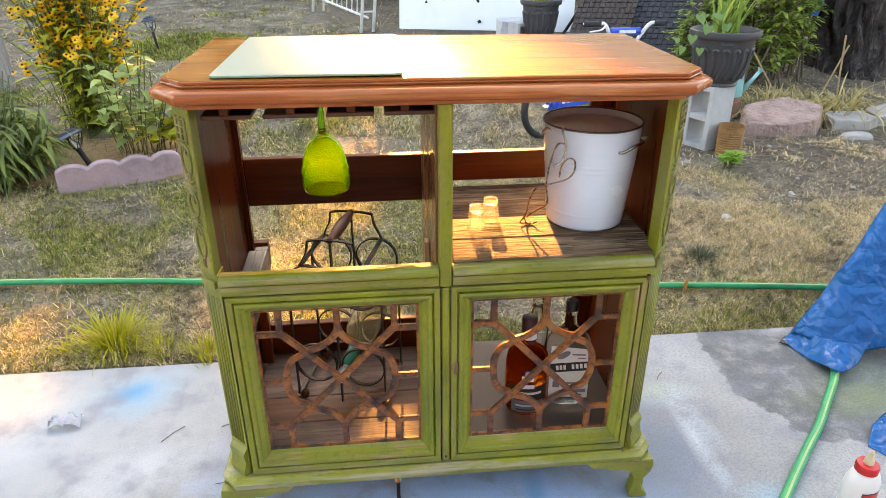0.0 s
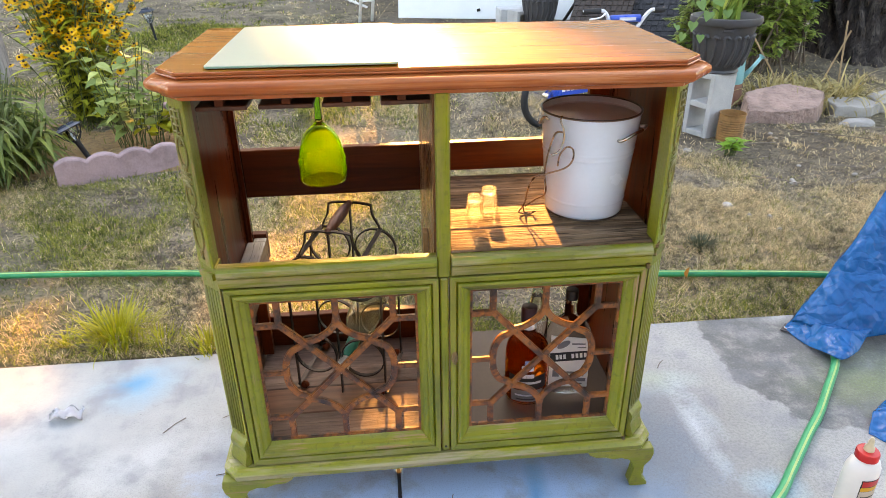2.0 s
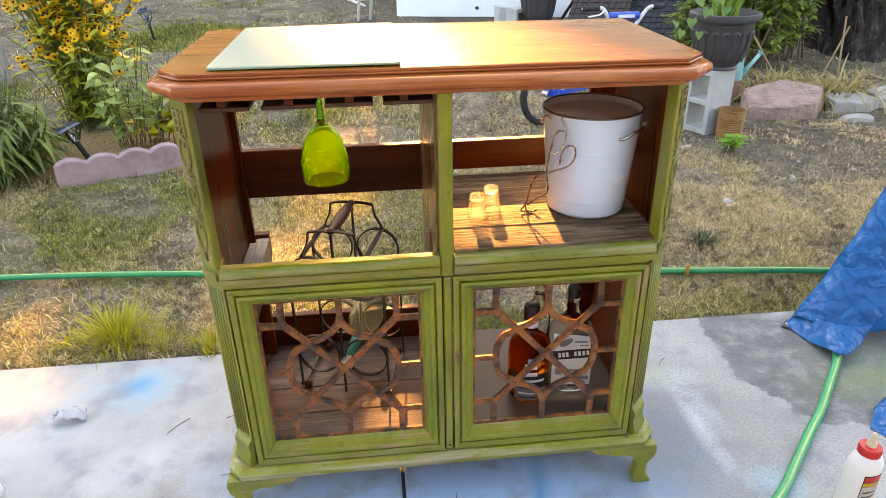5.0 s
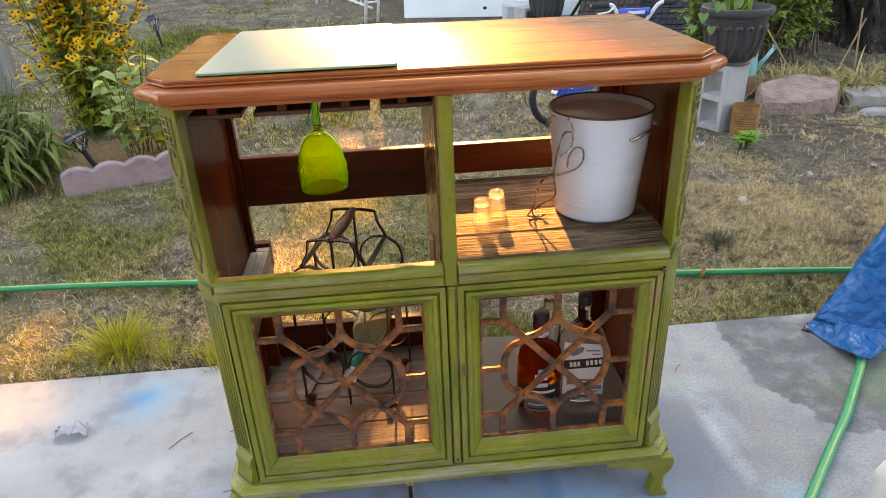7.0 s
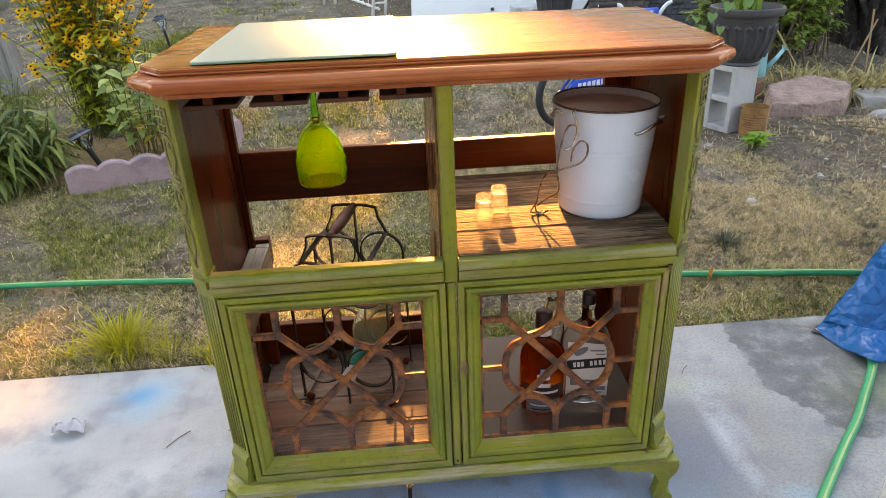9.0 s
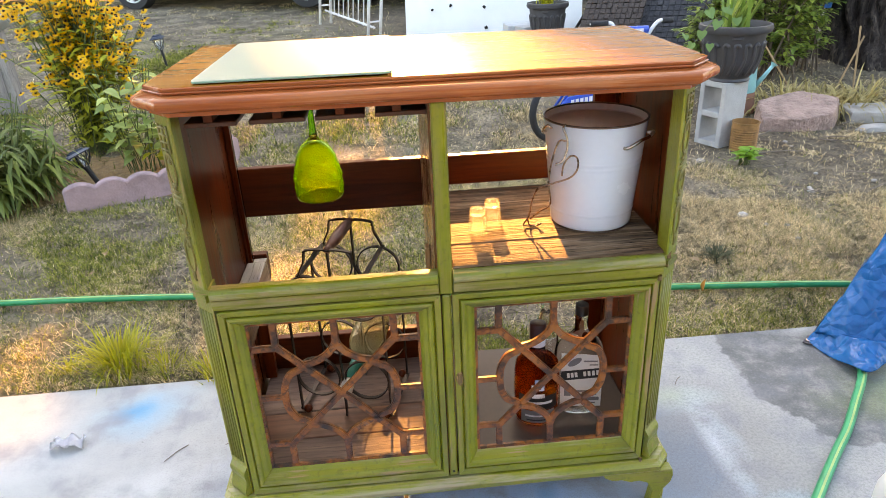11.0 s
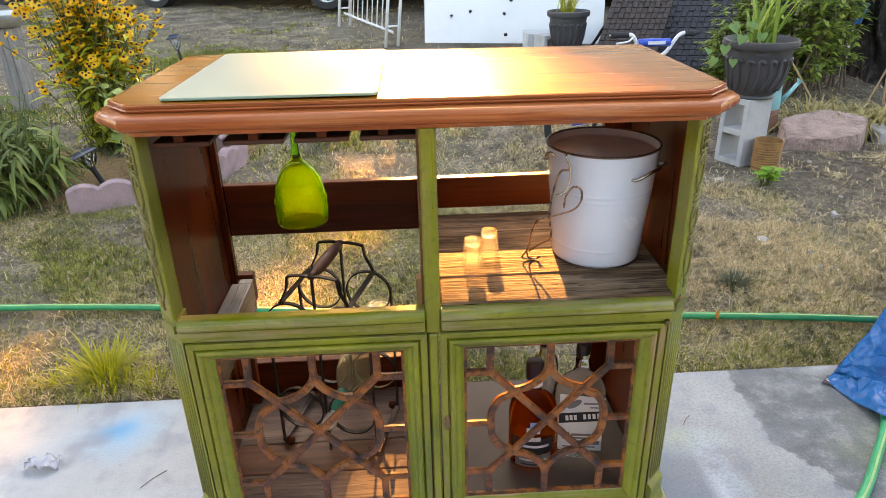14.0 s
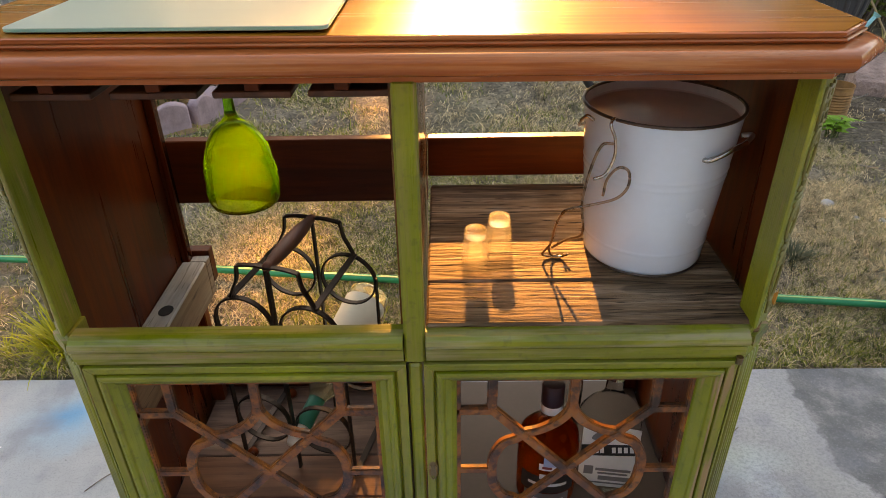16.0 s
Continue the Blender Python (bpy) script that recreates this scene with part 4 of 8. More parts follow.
def build_carrier():
    """Wrought-iron bottle carrier with a turned wooden handle, yawed a little on the floor boards."""
    M = Matrix.Translation((-0.212, 0.300, 0.1655)) @ Matrix.Rotation(radians(-15), 4, "Z")
    c = thing("bottle_carrier", "dark wrought-iron bottle carrier with turned wooden handle on floor boards", "bottle carrier", tuple(M.translation))
    strap = (0.0016, 0.0045)

    def run(name, pts, up, smooth=True, steps=5, closed=False):
        p = [M @ Vector(q) for q in (smooth_line(pts, steps) if smooth else pts)]
        bm = B()
        tube(bm, p, 0, flat=(strap[1], strap[0], M.to_3x3() @ Vector(up)), closed=closed)
        return part(name, bm, DARK_IRON, c)

    for y in (-0.085, 0.085):
        for x in (-0.060, 0.060):
            for z, r in ((0.112, 0.053), (0.330, 0.053)):
                run("ring", [(x + r * math.sin(a), y, z + r * math.cos(a)) for a in np.linspace(0, 2 * math.pi, 29)[:-1]], (0, 1, 0), smooth=False, closed=True)
            s = 1 if x > 0 else -1
            run("upright", [(s * 0.1135, y, 0.010), (s * 0.1135, y, 0.20), (s * 0.1135, y, 0.34)], (0, 1, 0), steps=3)
            run("handle_arm", [(s * 0.075, y, 0.383), (s * 0.068, y, 0.400), (s * 0.058, y, 0.420), (s * 0.054, y, 0.443), (s * 0.050, y, 0.448), (s * 0.020, y, 0.452), (0, y, 0.450)], (0, 1, 0), steps=4)
            part("foot_ball", lathe(B(), [(0.0002, -0.011), (0.008, -0.008), (0.0115, 0), (0.008, 0.008), (0.0002, 0.011)], 14, M @ Matrix.Translation((s * 0.100, y, 0.0115))), RED_WOOD, c, smooth=True)
        run("upright", [(0, y, 0.0), (0, y, 0.22), (0, y, 0.446)], (0, 1, 0), steps=3)
    for x, z in ((-0.075, 0.384), (0.075, 0.384), (-0.1135, 0.012), (0.1135, 0.012), (0.0, 0.06)):
        bm = B()
        tube(bm, [M @ Vector((x, -0.087, z)), M @ Vector((x, 0.0, z)), M @ Vector((x, 0.087, z))], 0, flat=(0.0016, 0.0055, (0, 0, 1)))
        part("cross_bar", bm, DARK_IRON, c)
    grip = wood("turned_handle_wood", (0.07, 0.024, 0.012), (0.20, 0.075, 0.04), (0.30, 0.13, 0.07), 0.55, "y")
    R = M @ Matrix.Translation((0, 0, 0.450)) @ Matrix.Rotation(radians(-90), 4, "X")
    part("handle", lathe(B(), [(0.0002, -0.088), (0.0075, -0.087), (0.0085, -0.078), (0.0070, -0.074), (0.0095, -0.066), (0.0125, -0.040), (0.0135, 0.0), (0.0125, 0.040), (0.0095, 0.066), (0.0070, 0.074), (0.0085, 0.078), (0.0075, 0.087), (0.0002, 0.088)], 20, R), grip, c, "turned dark wooden handle", smooth=True)
    return c


def build_wine_bottle():
    """A clear bottle lying in the carrier, neck forward and down."""
    base, tip = Vector((-0.112, 0.500, 0.372)), Vector((-0.240, 0.168, 0.245))
    way = (tip - base).normalized()
    M = Matrix.Translation(base) @ way.to_track_quat("Z", "Y").to_matrix().to_4x4()
    w = thing("wine_bottle", "clear glass bottle with green neck foil lying in the carrier", "bottle", tuple(base))
    L = (tip - base).length
    k = L / 0.36
    prof = [(0.0002, 0.012), (0.020, 0.006), (0.036, 0.0), (0.042, 0.006), (0.043, 0.02), (0.043, 0.175), (0.040, 0.200), (0.030, 0.222), (0.018, 0.240), (0.0145, 0.252), (0.0140, 0.300)]
    m = lit_glass("pale_clear_glass", (0.95, 0.96, 0.86), (0.85, 0.85, 0.62), 0.14, 0.03, 1.25)
    bm = lathe(B(), [(r, z * k) for r, z in prof] + [(r * 0.9, z * k) for r, z in prof[:0:-1]] + [(0.0002, 0.022)], 36, M)
    body = part("glass_body", bm, m, w, smooth=True)
    part("paper_label", lathe(B(), [(0.0434, 0.03), (0.0434, 0.12)], 36, M), plain("cream_paper", (0.62, 0.58, 0.44), 0.7, vary=0.1), w, "cream paper label", smooth=True)
    part("neck_foil", lathe(B(), [(0.0150, 0.245 * k), (0.0158, 0.248 * k), (0.0155, 0.300 * k), (0.0148, 0.302 * k)], 24, M), plain("green_foil", (0.02, 0.20, 0.13), 0.4), w, "dark green neck foil", smooth=True)
    part("stopper", lathe(B(), [(0.0002, 0.300 * k), (0.0140, 0.302 * k), (0.0165, 0.326 * k), (0.0130, 0.338 * k), (0.0002, 0.340 * k)], 20, M), plain("pale_cork", (0.72, 0.67, 0.58), 0.7), w, "pale cork stopper", smooth=True)


def label_bars(parent, m, rows, material):
    """Flat bars on a label: rows of (x, z, half width, half height)."""
    for x, z, a, b in rows:
        part("label_mark", box(B(), x - a, x + a, -0.0003, 0.0003, z - b, z + b, 0, m), material, parent)


def build_whisky_bottles():
    white, black, ink = plain("white_label_paper", (0.86, 0.86, 0.84), 0.6, vary=0.08), plain("black_label_paper", (0.02, 0.02, 0.022), 0.45, vary=0.2), plain("grey_label_ink", (0.22, 0.22, 0.23), 0.6, vary=0.2)
    silver, blue = plain("silver_label_foil", (0.75, 0.75, 0.78), 0.45, 0.0, 0.2, 30), plain("blue_grey_crest", (0.30, 0.42, 0.70), 0.5)
    # rounded amber bottle
    c = Vector((0.2215, 0.150, 0.1655))
    b = thing("whisky_bottle", "amber whisky bottle with black label and dark cap inside the cabinet", "bottle", tuple(c))
    M = Matrix.Translation(c) @ Matrix.Rotation(radians(-6), 4, "Z") @ Matrix.Diagonal((1.09, 0.92, 0.955, 1))
    amber = lit_glass("amber_whisky", (0.74, 0.14, 0.012), (0.80, 0.12, 0.004), 0.10, 0.05, 1.08)
    thin = glassy("thin_bottle_glass", (0.97, 0.93, 0.86), 0.02, 1.06)
    clear = glassy("bottle_glass", (0.95, 0.95, 0.92), 0.02)
    prof = [(0.0002, 0.004), (0.036, 0.0005), (0.044, 0.006), (0.0475, 0.020), (0.0480, 0.100), (0.0475, 0.150), (0.0440, 0.172), (0.0340, 0.186), (0.0220, 0.194), (0.0165, 0.200), (0.0150, 0.215), (0.0150, 0.236)]
    part("glass_body", lathe(B(), prof + [(0.0002, 0.236)], 40, M), thin, b, smooth=True)
    part("whisky", lathe(B(), [(0.0002, 0.008), (0.040, 0.008), (0.0462, 0.022), (0.0468, 0.100), (0.0462, 0.150), (0.0425, 0.170), (0.034, 0.182), (0.0002, 0.182)], 40, M), amber, b, "amber whisky", smooth=True)
    part("collar", lathe(B(), [(0.0160, 0.216), (0.0168, 0.217), (0.0168, 0.232), (0.0160, 0.233)], 24, M), silver, b, smooth=True)
    part("cap", lathe(B(), [(0.0165, 0.234), (0.0172, 0.236), (0.0172, 0.274), (0.0160, 0.278), (0.0002, 0.279)], 24, M), plain("dark_maroon_cap", (0.035, 0.012, 0.018), 0.4), b, "dark maroon cap", smooth="auto")

    def wrap(name, z0, z1, a0, a1, r, mat, n=14):
        bm = B()
        lo = [bm.verts.new(M @ Vector((r * math.sin(radians(a)), -r * math.cos(radians(a)), z0))) for a in np.linspace(a0, a1, n)]
        hi = [bm.verts.new(M @ Vector((r * math.sin(radians(a)), -r * math.cos(radians(a)), z1))) for a in np.linspace(a0, a1, n)]
        for i in range(n - 1):
            bm.faces.new([lo[i], lo[i + 1], hi[i + 1], hi[i]])
        return part(name, bm, mat, b, smooth=True)

    wrap("black_label", 0.056, 0.098, -56, 56, 0.0484, black)
    wrap("label_mark", 0.074, 0.081, -38, 38, 0.0487, silver)
    wrap("lower_label", 0.018, 0.054, -46, 46, 0.0484, ink)
    wrap("label_mark", 0.036, 0.041, -34, 34, 0.0487, silver)
    wrap("label_mark", 0.024, 0.028, -30, 30, 0.0487, black)
    wrap("label_mark", 0.092, 0.104, -16, 16, 0.0484, silver)
    wrap("crest", 0.114, 0.130, -18, 14, 0.0484, silver)
    wrap("crest_mark", 0.124, 0.146, -10, 12, 0.0486, blue)
    wrap("crest_mark", 0.118, 0.124, -12, 6, 0.0487, plain("maroon_crest", (0.20, 0.03, 0.03), 0.5))
    # flat-shouldered bottle with a white label
    c = Vector((0.330, 0.178, 0.1655))
    b2 = thing("bourbon_bottle", "clear bourbon bottle with white label and black band inside the cabinet", "bottle", tuple(c))
    N = Matrix.Translation(c) @ Matrix.Rotation(radians(-8), 4, "Z") @ Matrix.Diagonal((1.0, 0.62, 1, 1))
    prof = [(0.0002, 0.003), (0.050, 0.0005), (0.0545, 0.006), (0.0550, 0.160), (0.0510, 0.182), (0.0380, 0.200), (0.0220, 0.212), (0.0150, 0.224), (0.0145, 0.252)]
    part("glass_body", lathe(B(), prof + [(0.0002, 0.252)], 40, N), glassy("clear_bottle_glass", (0.95, 0.93, 0.88), 0.02, 1.05), b2, smooth=True)
    P = Matrix.Translation(c) @ Matrix.Rotation(radians(-8), 4, "Z")
    part("neck", lathe(B(), [(0.0150, 0.2525), (0.0150, 0.262), (0.0002, 0.262)], 20, P), clear, b2, smooth="auto")
    part("cap", lathe(B(), [(0.0155, 0.2625), (0.0155, 0.284), (0.0145, 0.287), (0.0002, 0.287)], 20, P), black, b2, "black cap", smooth="auto")
    Q = P @ Matrix.Translation((0, -0.0365, 0.016))
    lab = part("paper_label", prism(B(), [(-0.047, 0.012), (0.049, 0.012), (0.049, 0.155), (-0.047, 0.163)], 0, 0.0008, Q @ FRONT), white, b2, "white paper label")
    Qf = Q @ Matrix.Translation((0, -0.0013, 0))
    part("label_band", prism(B(), [(-0.047, 0.086), (0.049, 0.096), (0.049, 0.122), (-0.047, 0.112)], 0, 0.0006, Qf @ FRONT), black, lab, "black diagonal band")
    Qg = Qf @ Matrix.Translation((0, -0.0010, 0))
    slant = Qg @ Matrix.Translation((0, 0, 0.1045)) @ Matrix.Rotation(radians(-7), 4, "Y")
    for x in (-0.030, -0.021, -0.012, 0.008, 0.018, 0.028, 0.038):
        part("label_mark", box(B(), x - 0.0032, x + 0.0032, -0.0003, 0.0003, -0.0065, 0.0065, 0, slant), white, lab)
    label_bars(lab, Qf, [(0.012, 0.055, 0.030, 0.003), (0.012, 0.046, 0.026, 0.002), (0.016, 0.034, 0.028, 0.005), (-0.03, 0.052, 0.008, 0.010), (0.0, 0.022, 0.036, 0.0015), (0.020, 0.140, 0.016, 0.002), (0.028, 0.130, 0.010, 0.0015)], ink)
    part("label_mark", lathe(B(), [(0, 0.0004), (0.012, 0.0004)], 16, Qf @ Matrix.Translation((-0.016, 0, 0.138)) @ Matrix.Rotation(radians(90), 4, "X") @ Matrix.Rotation(radians(35), 4, "Z") @ Matrix.Diagonal((1.5, 0.7, 1, 1))), ink, lab)
    # small clear bottle behind
    c = Vector((0.268, 0.262, 0.1655))
    b3 = thing("clear_bottle", "empty clear glass bottle behind the other bottles", "bottle", tuple(c))
    part("glass_body", lathe(B(), [(0.0002, 0.003), (0.026, 0.0005), (0.030, 0.006), (0.030, 0.170), (0.026, 0.195), (0.016, 0.215), (0.0135, 0.235), (0.0135, 0.262), (0.0160, 0.264), (0.0160, 0.276), (0.0125, 0.278), (0.0120, 0.235), (0.024, 0.193), (0.0280, 0.170), (0.0280, 0.008), (0.0002, 0.007)], 32, Matrix.Translation(c)), clear, b3, smooth=True)


build_glass_plate()
build_goblet()
build_bucket()
build_tongs()
SHOT = build_shot_glass(0.092, 0.167)
copy_thing(SHOT, pose(0.129, 0.206, 0.6568))
build_carrier()
build_wine_bottle()
build_whisky_bottles()



# ---- things on the slab ----
def sheet(rows, thick=0.002, wrinkle=0.0, seed=0, across=40, up=24):
    """A hanging cloth between a lower and an upper line of points, with folds."""
    def along(line, n):
        line = smooth_line(line, 8)
        at = [i * (len(line) - 1.001) / (n - 1) for i in range(n)]
        return [line[int(f)].lerp(line[int(f) + 1], f - int(f)) for f in at]
    lines = [along(r, across) for r in rows]
    bm, grid = B(), []
    for j in range(up):
        f = j / (up - 1) * (len(lines) - 1)
        a = min(int(f), len(lines) - 2)
        row = []
        for i in range(across):
            p = lines[a][i].lerp(lines[a + 1][i], f - a)
            q = p * 7 + Vector((seed, 0, 0))
            k = wrinkle * min(1.0, 0.35 + j / up * 2)
            ridge = abs(noise.noise(p * 5 + Vector((seed, 3, 1)))) + 0.5 * abs(noise.noise(p * 13 + Vector((seed, 9, 1))))
            p = p + Vector((noise.noise(q) * 0.4 - ridge, noise.noise(q + Vector((7, 1, 2))) - ridge, noise.noise(q + Vector((1, 8, 5))) * 0.5)) * k
            p.z = max(p.z, 0.003)
            row.append(bm.verts.new(p))
        grid.append(row)
    for a, b in zip(grid, grid[1:]):
        for i in range(across - 1):
            bm.faces.new([a[i], a[i + 1], b[i + 1], b[i]])
    bmesh.ops.recalc_face_normals(bm, faces=bm.faces[:])
    bmesh.ops.solidify(bm, geom=bm.faces[:], thickness=thick)
    return bm


def build_tarp():
    m, n, l, b = shader("blue_tarp", 0.24)
    v = coords(n, l)
    a, w = noise_at(n, l, v, 9.0, 6, 0.65, 1.2), noise_at(n, l, v, 70.0, 4)
    fold = times(n, l, times(n, l, times(n, l, noise_at(n, l, v, 6.0, 2, 0.5, 0.6), 0.5, "SUBTRACT"), 0, "ABSOLUTE"), times(n, l, times(n, l, noise_at(n, l, v, 14.0, 2, 0.5, 0.4), 0.5, "SUBTRACT"), 0, "ABSOLUTE"), "ADD")
    col = ramp(n, l, a, [(0.3, (0.0, 0.095, 0.29)), (0.55, (0.0, 0.115, 0.34)), (0.75, (0.0, 0.14, 0.39))])
    l.new(col, b.inputs["Base Color"])
    b.inputs["IOR"].default_value = 1.36
    crumple = n.new("ShaderNodeTexVoronoi")
    crumple.feature, crumple.inputs["Scale"].default_value = "F2", 17.0
    warp = blend(n, l, 0.10, v, noise_at(n, l, v, 6.0, 3))
    l.new(warp, crumple.inputs["Vector"])
    height = times(n, l, fold, times(n, l, times(n, l, crumple.outputs["Distance"], 0.55), times(n, l, w, 0.01), "ADD"), "ADD")
    bump(n, l, b, height, 0.9, 0.030)
    t = thing("tarp", "crumpled blue plastic tarp heaped on the slab edge", "tarp", (1.6, 0.6, 0))
    low = [(2.05, 1.25, 0.0), (1.66, 0.92, 0.0), (1.27, 0.65, 0.01), (1.235, 0.56, 0.045), (1.30, 0.475, 0.035), (1.40, 0.455, 0.05), (1.52, 0.43, 0.075), (1.75, 0.40, 0.05), (2.4, 0.36, 0.0)]
    mid = [(2.15, 1.20, 0.30), (1.78, 0.92, 0.32), (1.43, 0.68, 0.27), (1.375, 0.61, 0.26), (1.42, 0.57, 0.27), (1.49, 0.55, 0.30), (1.62, 0.53, 0.34), (1.8, 0.52, 0.36), (2.4, 0.50, 0.36)]
    high = [(2.30, 1.10, 0.62), (1.98, 0.92, 0.72), (1.68, 0.76, 0.68), (1.60, 0.71, 0.69), (1.63, 0.70, 0.71), (1.68, 0.69, 0.74), (1.78, 0.68, 0.80), (1.95, 0.68, 0.85), (2.4, 0.68, 0.85)]
    part("tarp_sheet", sheet([low, mid, high], wrinkle=0.020, seed=2, across=140, up=90), m, t, smooth=True)
    flap0 = [(1.195, 0.585, 0.004), (1.212, 0.50, 0.004), (1.225, 0.41, 0.030), (1.25, 0.37, 0.034), (1.33, 0.41, 0.030)]
    flap1 = [(1.24, 0.60, 0.030), (1.255, 0.54, 0.055), (1.285, 0.48, 0.072), (1.33, 0.455, 0.075), (1.40, 0.47, 0.07)]
    part("tarp_flap", sheet([flap0, flap1], wrinkle=0.012, seed=5, across=36, up=14), m, t, smooth=True)
    edge0 = [(1.150, 0.090, 0.003), (1.20, 0.02, 0.003), (1.30, -0.06, 0.004), (1.5, -0.12, 0.004)]
    edge1 = [(1.20, 0.16, 0.02), (1.27, 0.11, 0.05), (1.38, 0.06, 0.07), (1.6, 0.0, 0.08)]
    edge2 = [(1.29, 0.22, 0.003), (1.36, 0.20, 0.02), (1.46, 0.17, 0.03), (1.7, 0.12, 0.03)]
    part("tarp_corner", sheet([edge0, edge1, edge2], wrinkle=0.02, seed=8, across=40, up=22), m, t, smooth=True)
    patch = part("corner_patch", prism(B(), [(1.176, 0.578), (1.216, 0.548), (1.232, 0.592), (1.214, 0.612)], 0.0045, 0.0068), plain("black_reinforcement", (0.02, 0.02, 0.03), 0.5), t, "black corner patch")
    ring = lathe(B(), [(0.0065, 0.0), (0.0115, 0.0), (0.0105, 0.003), (0.0075, 0.003)], 18, Matrix.Translation((1.204, 0.584, 0.0070)), close=True)
    part("grommet", ring, CHROME, patch, "steel grommet", smooth=True)


def build_hose():
    m = plain("green_hose_rubber", (0.010, 0.33, 0.13), 0.38, 0, 0.2, 20)
    stripe = plain("pale_green_stripe", (0.30, 0.50, 0.16), 0.4)
    pts = [(-4.2, 1.52, 0.0), (-2.6, 1.33, 0.004), (-1.6, 1.275, 0.006), (-1.05, 1.222, 0.010), (-0.45, 1.145, 0.008), (0.30, 1.06, 0.006), (0.97, 0.985, 0.008), (1.52, 0.905, 0.012), (1.80, 0.82, 0.012),
           (1.90, 0.74, 0.02), (1.70, 0.69, 0.02), (1.45, 0.60, 0.014), (1.30, 0.475, 0.0135), (1.235, 0.375, 0.0135), (1.135, 0.26, 0.0135), (1.05, 0.165, 0.0135), (0.97, 0.088, 0.0135), (0.825, -0.06, 0.0135), (0.66, -0.24, 0.0135), (0.60, -0.6, 0.0135), (0.9, -1.2, 0.0135)]
    hose = thing("garden_hose", "green garden hose running across the lawn and under the tarp", "hose", (0, 1.1, 0))
    line = smooth_line(pts, 12)
    part("hose_tube", tube(B(), line, 0.0125, 14), m, hose, smooth=True)
    part("stripe", tube(B(), [p + Vector((0, -0.0035, 0.0095)) for p in line], 0, flat=(0.0028, 0.0034, (0, 0, 1))), stripe, hose, "pale green stripe")


def build_glue():
    x, y = 0.905, -0.165
    g = thing("glue_bottle", "white plastic glue bottle with red cap standing on the slab", "glue bottle", (x, y, 0))
    M = Matrix.Translation((x, y, 0)) @ Matrix.Diagonal((1.0, 0.72, 1, 1)) @ Matrix.Rotation(radians(8), 4, "Z")
    N = Matrix.Translation((x, y, 0))
    white = plain("white_plastic", (0.78, 0.76, 0.72), 0.35, vary=0.06)
    part("body", lathe(B(), [(0.0002, 0.001), (0.036, 0.001), (0.0395, 0.006), (0.0395, 0.150), (0.038, 0.168), (0.032, 0.184), (0.022, 0.192), (0.018, 0.194), (0.0002, 0.195)], 40, M), white, g, smooth=True)
    red = plain("red_plastic", (0.62, 0.02, 0.02), 0.35)
    cap = part("cap", lathe(B(), [(0.0225, 0.1925), (0.0235, 0.1935), (0.0235, 0.2085), (0.0215, 0.2115), (0.012, 0.213), (0.0002, 0.213)], 36, N), red, g, "red screw cap", smooth="auto")
    part("nozzle", lathe(B(), [(0.0105, 0.2132), (0.0100, 0.222), (0.0065, 0.226), (0.0055, 0.238), (0.0035, 0.246), (0.0002, 0.247)], 20, N), plain("dried_glue_nozzle", (0.62, 0.50, 0.33), 0.5), g, "nozzle with dried yellow glue", smooth=True)

    def band(name, z0, z1, a0, a1, mat, r=0.0398):
        bm = B()
        lo = [bm.verts.new(M @ Vector((r * math.sin(radians(a)), -r * math.cos(radians(a)), z0))) for a in np.linspace(a0, a1, 14)]
        hi = [bm.verts.new(M @ Vector((r * math.sin(radians(a)), -r * math.cos(radians(a)), z1))) for a in np.linspace(a0, a1, 14)]
        for i in range(13):
            bm.faces.new([lo[i], lo[i + 1], hi[i + 1], hi[i]])
        part(name, bm, mat, g, smooth=True)

    black = plain("label_black", (0.02, 0.02, 0.02), 0.5)
    band("label", 0.020, 0.150, -30, 62, black)
    band("label_panel", 0.022, 0.118, -27, 60, plain("label_beige", (0.50, 0.44, 0.36), 0.5), 0.0400)
    band("label_mark", 0.132, 0.147, -26, 58, red, 0.0401)
    band("label_mark", 0.119, 0.130, -27, 60, plain("label_yellow", (0.75, 0.42, 0.02), 0.5), 0.0401)
    for k in range(6):
        band("label_mark", 0.034 + 0.013 * k, 0.038 + 0.013 * k, -20, 50, black if k % 3 else red, 0.0402)


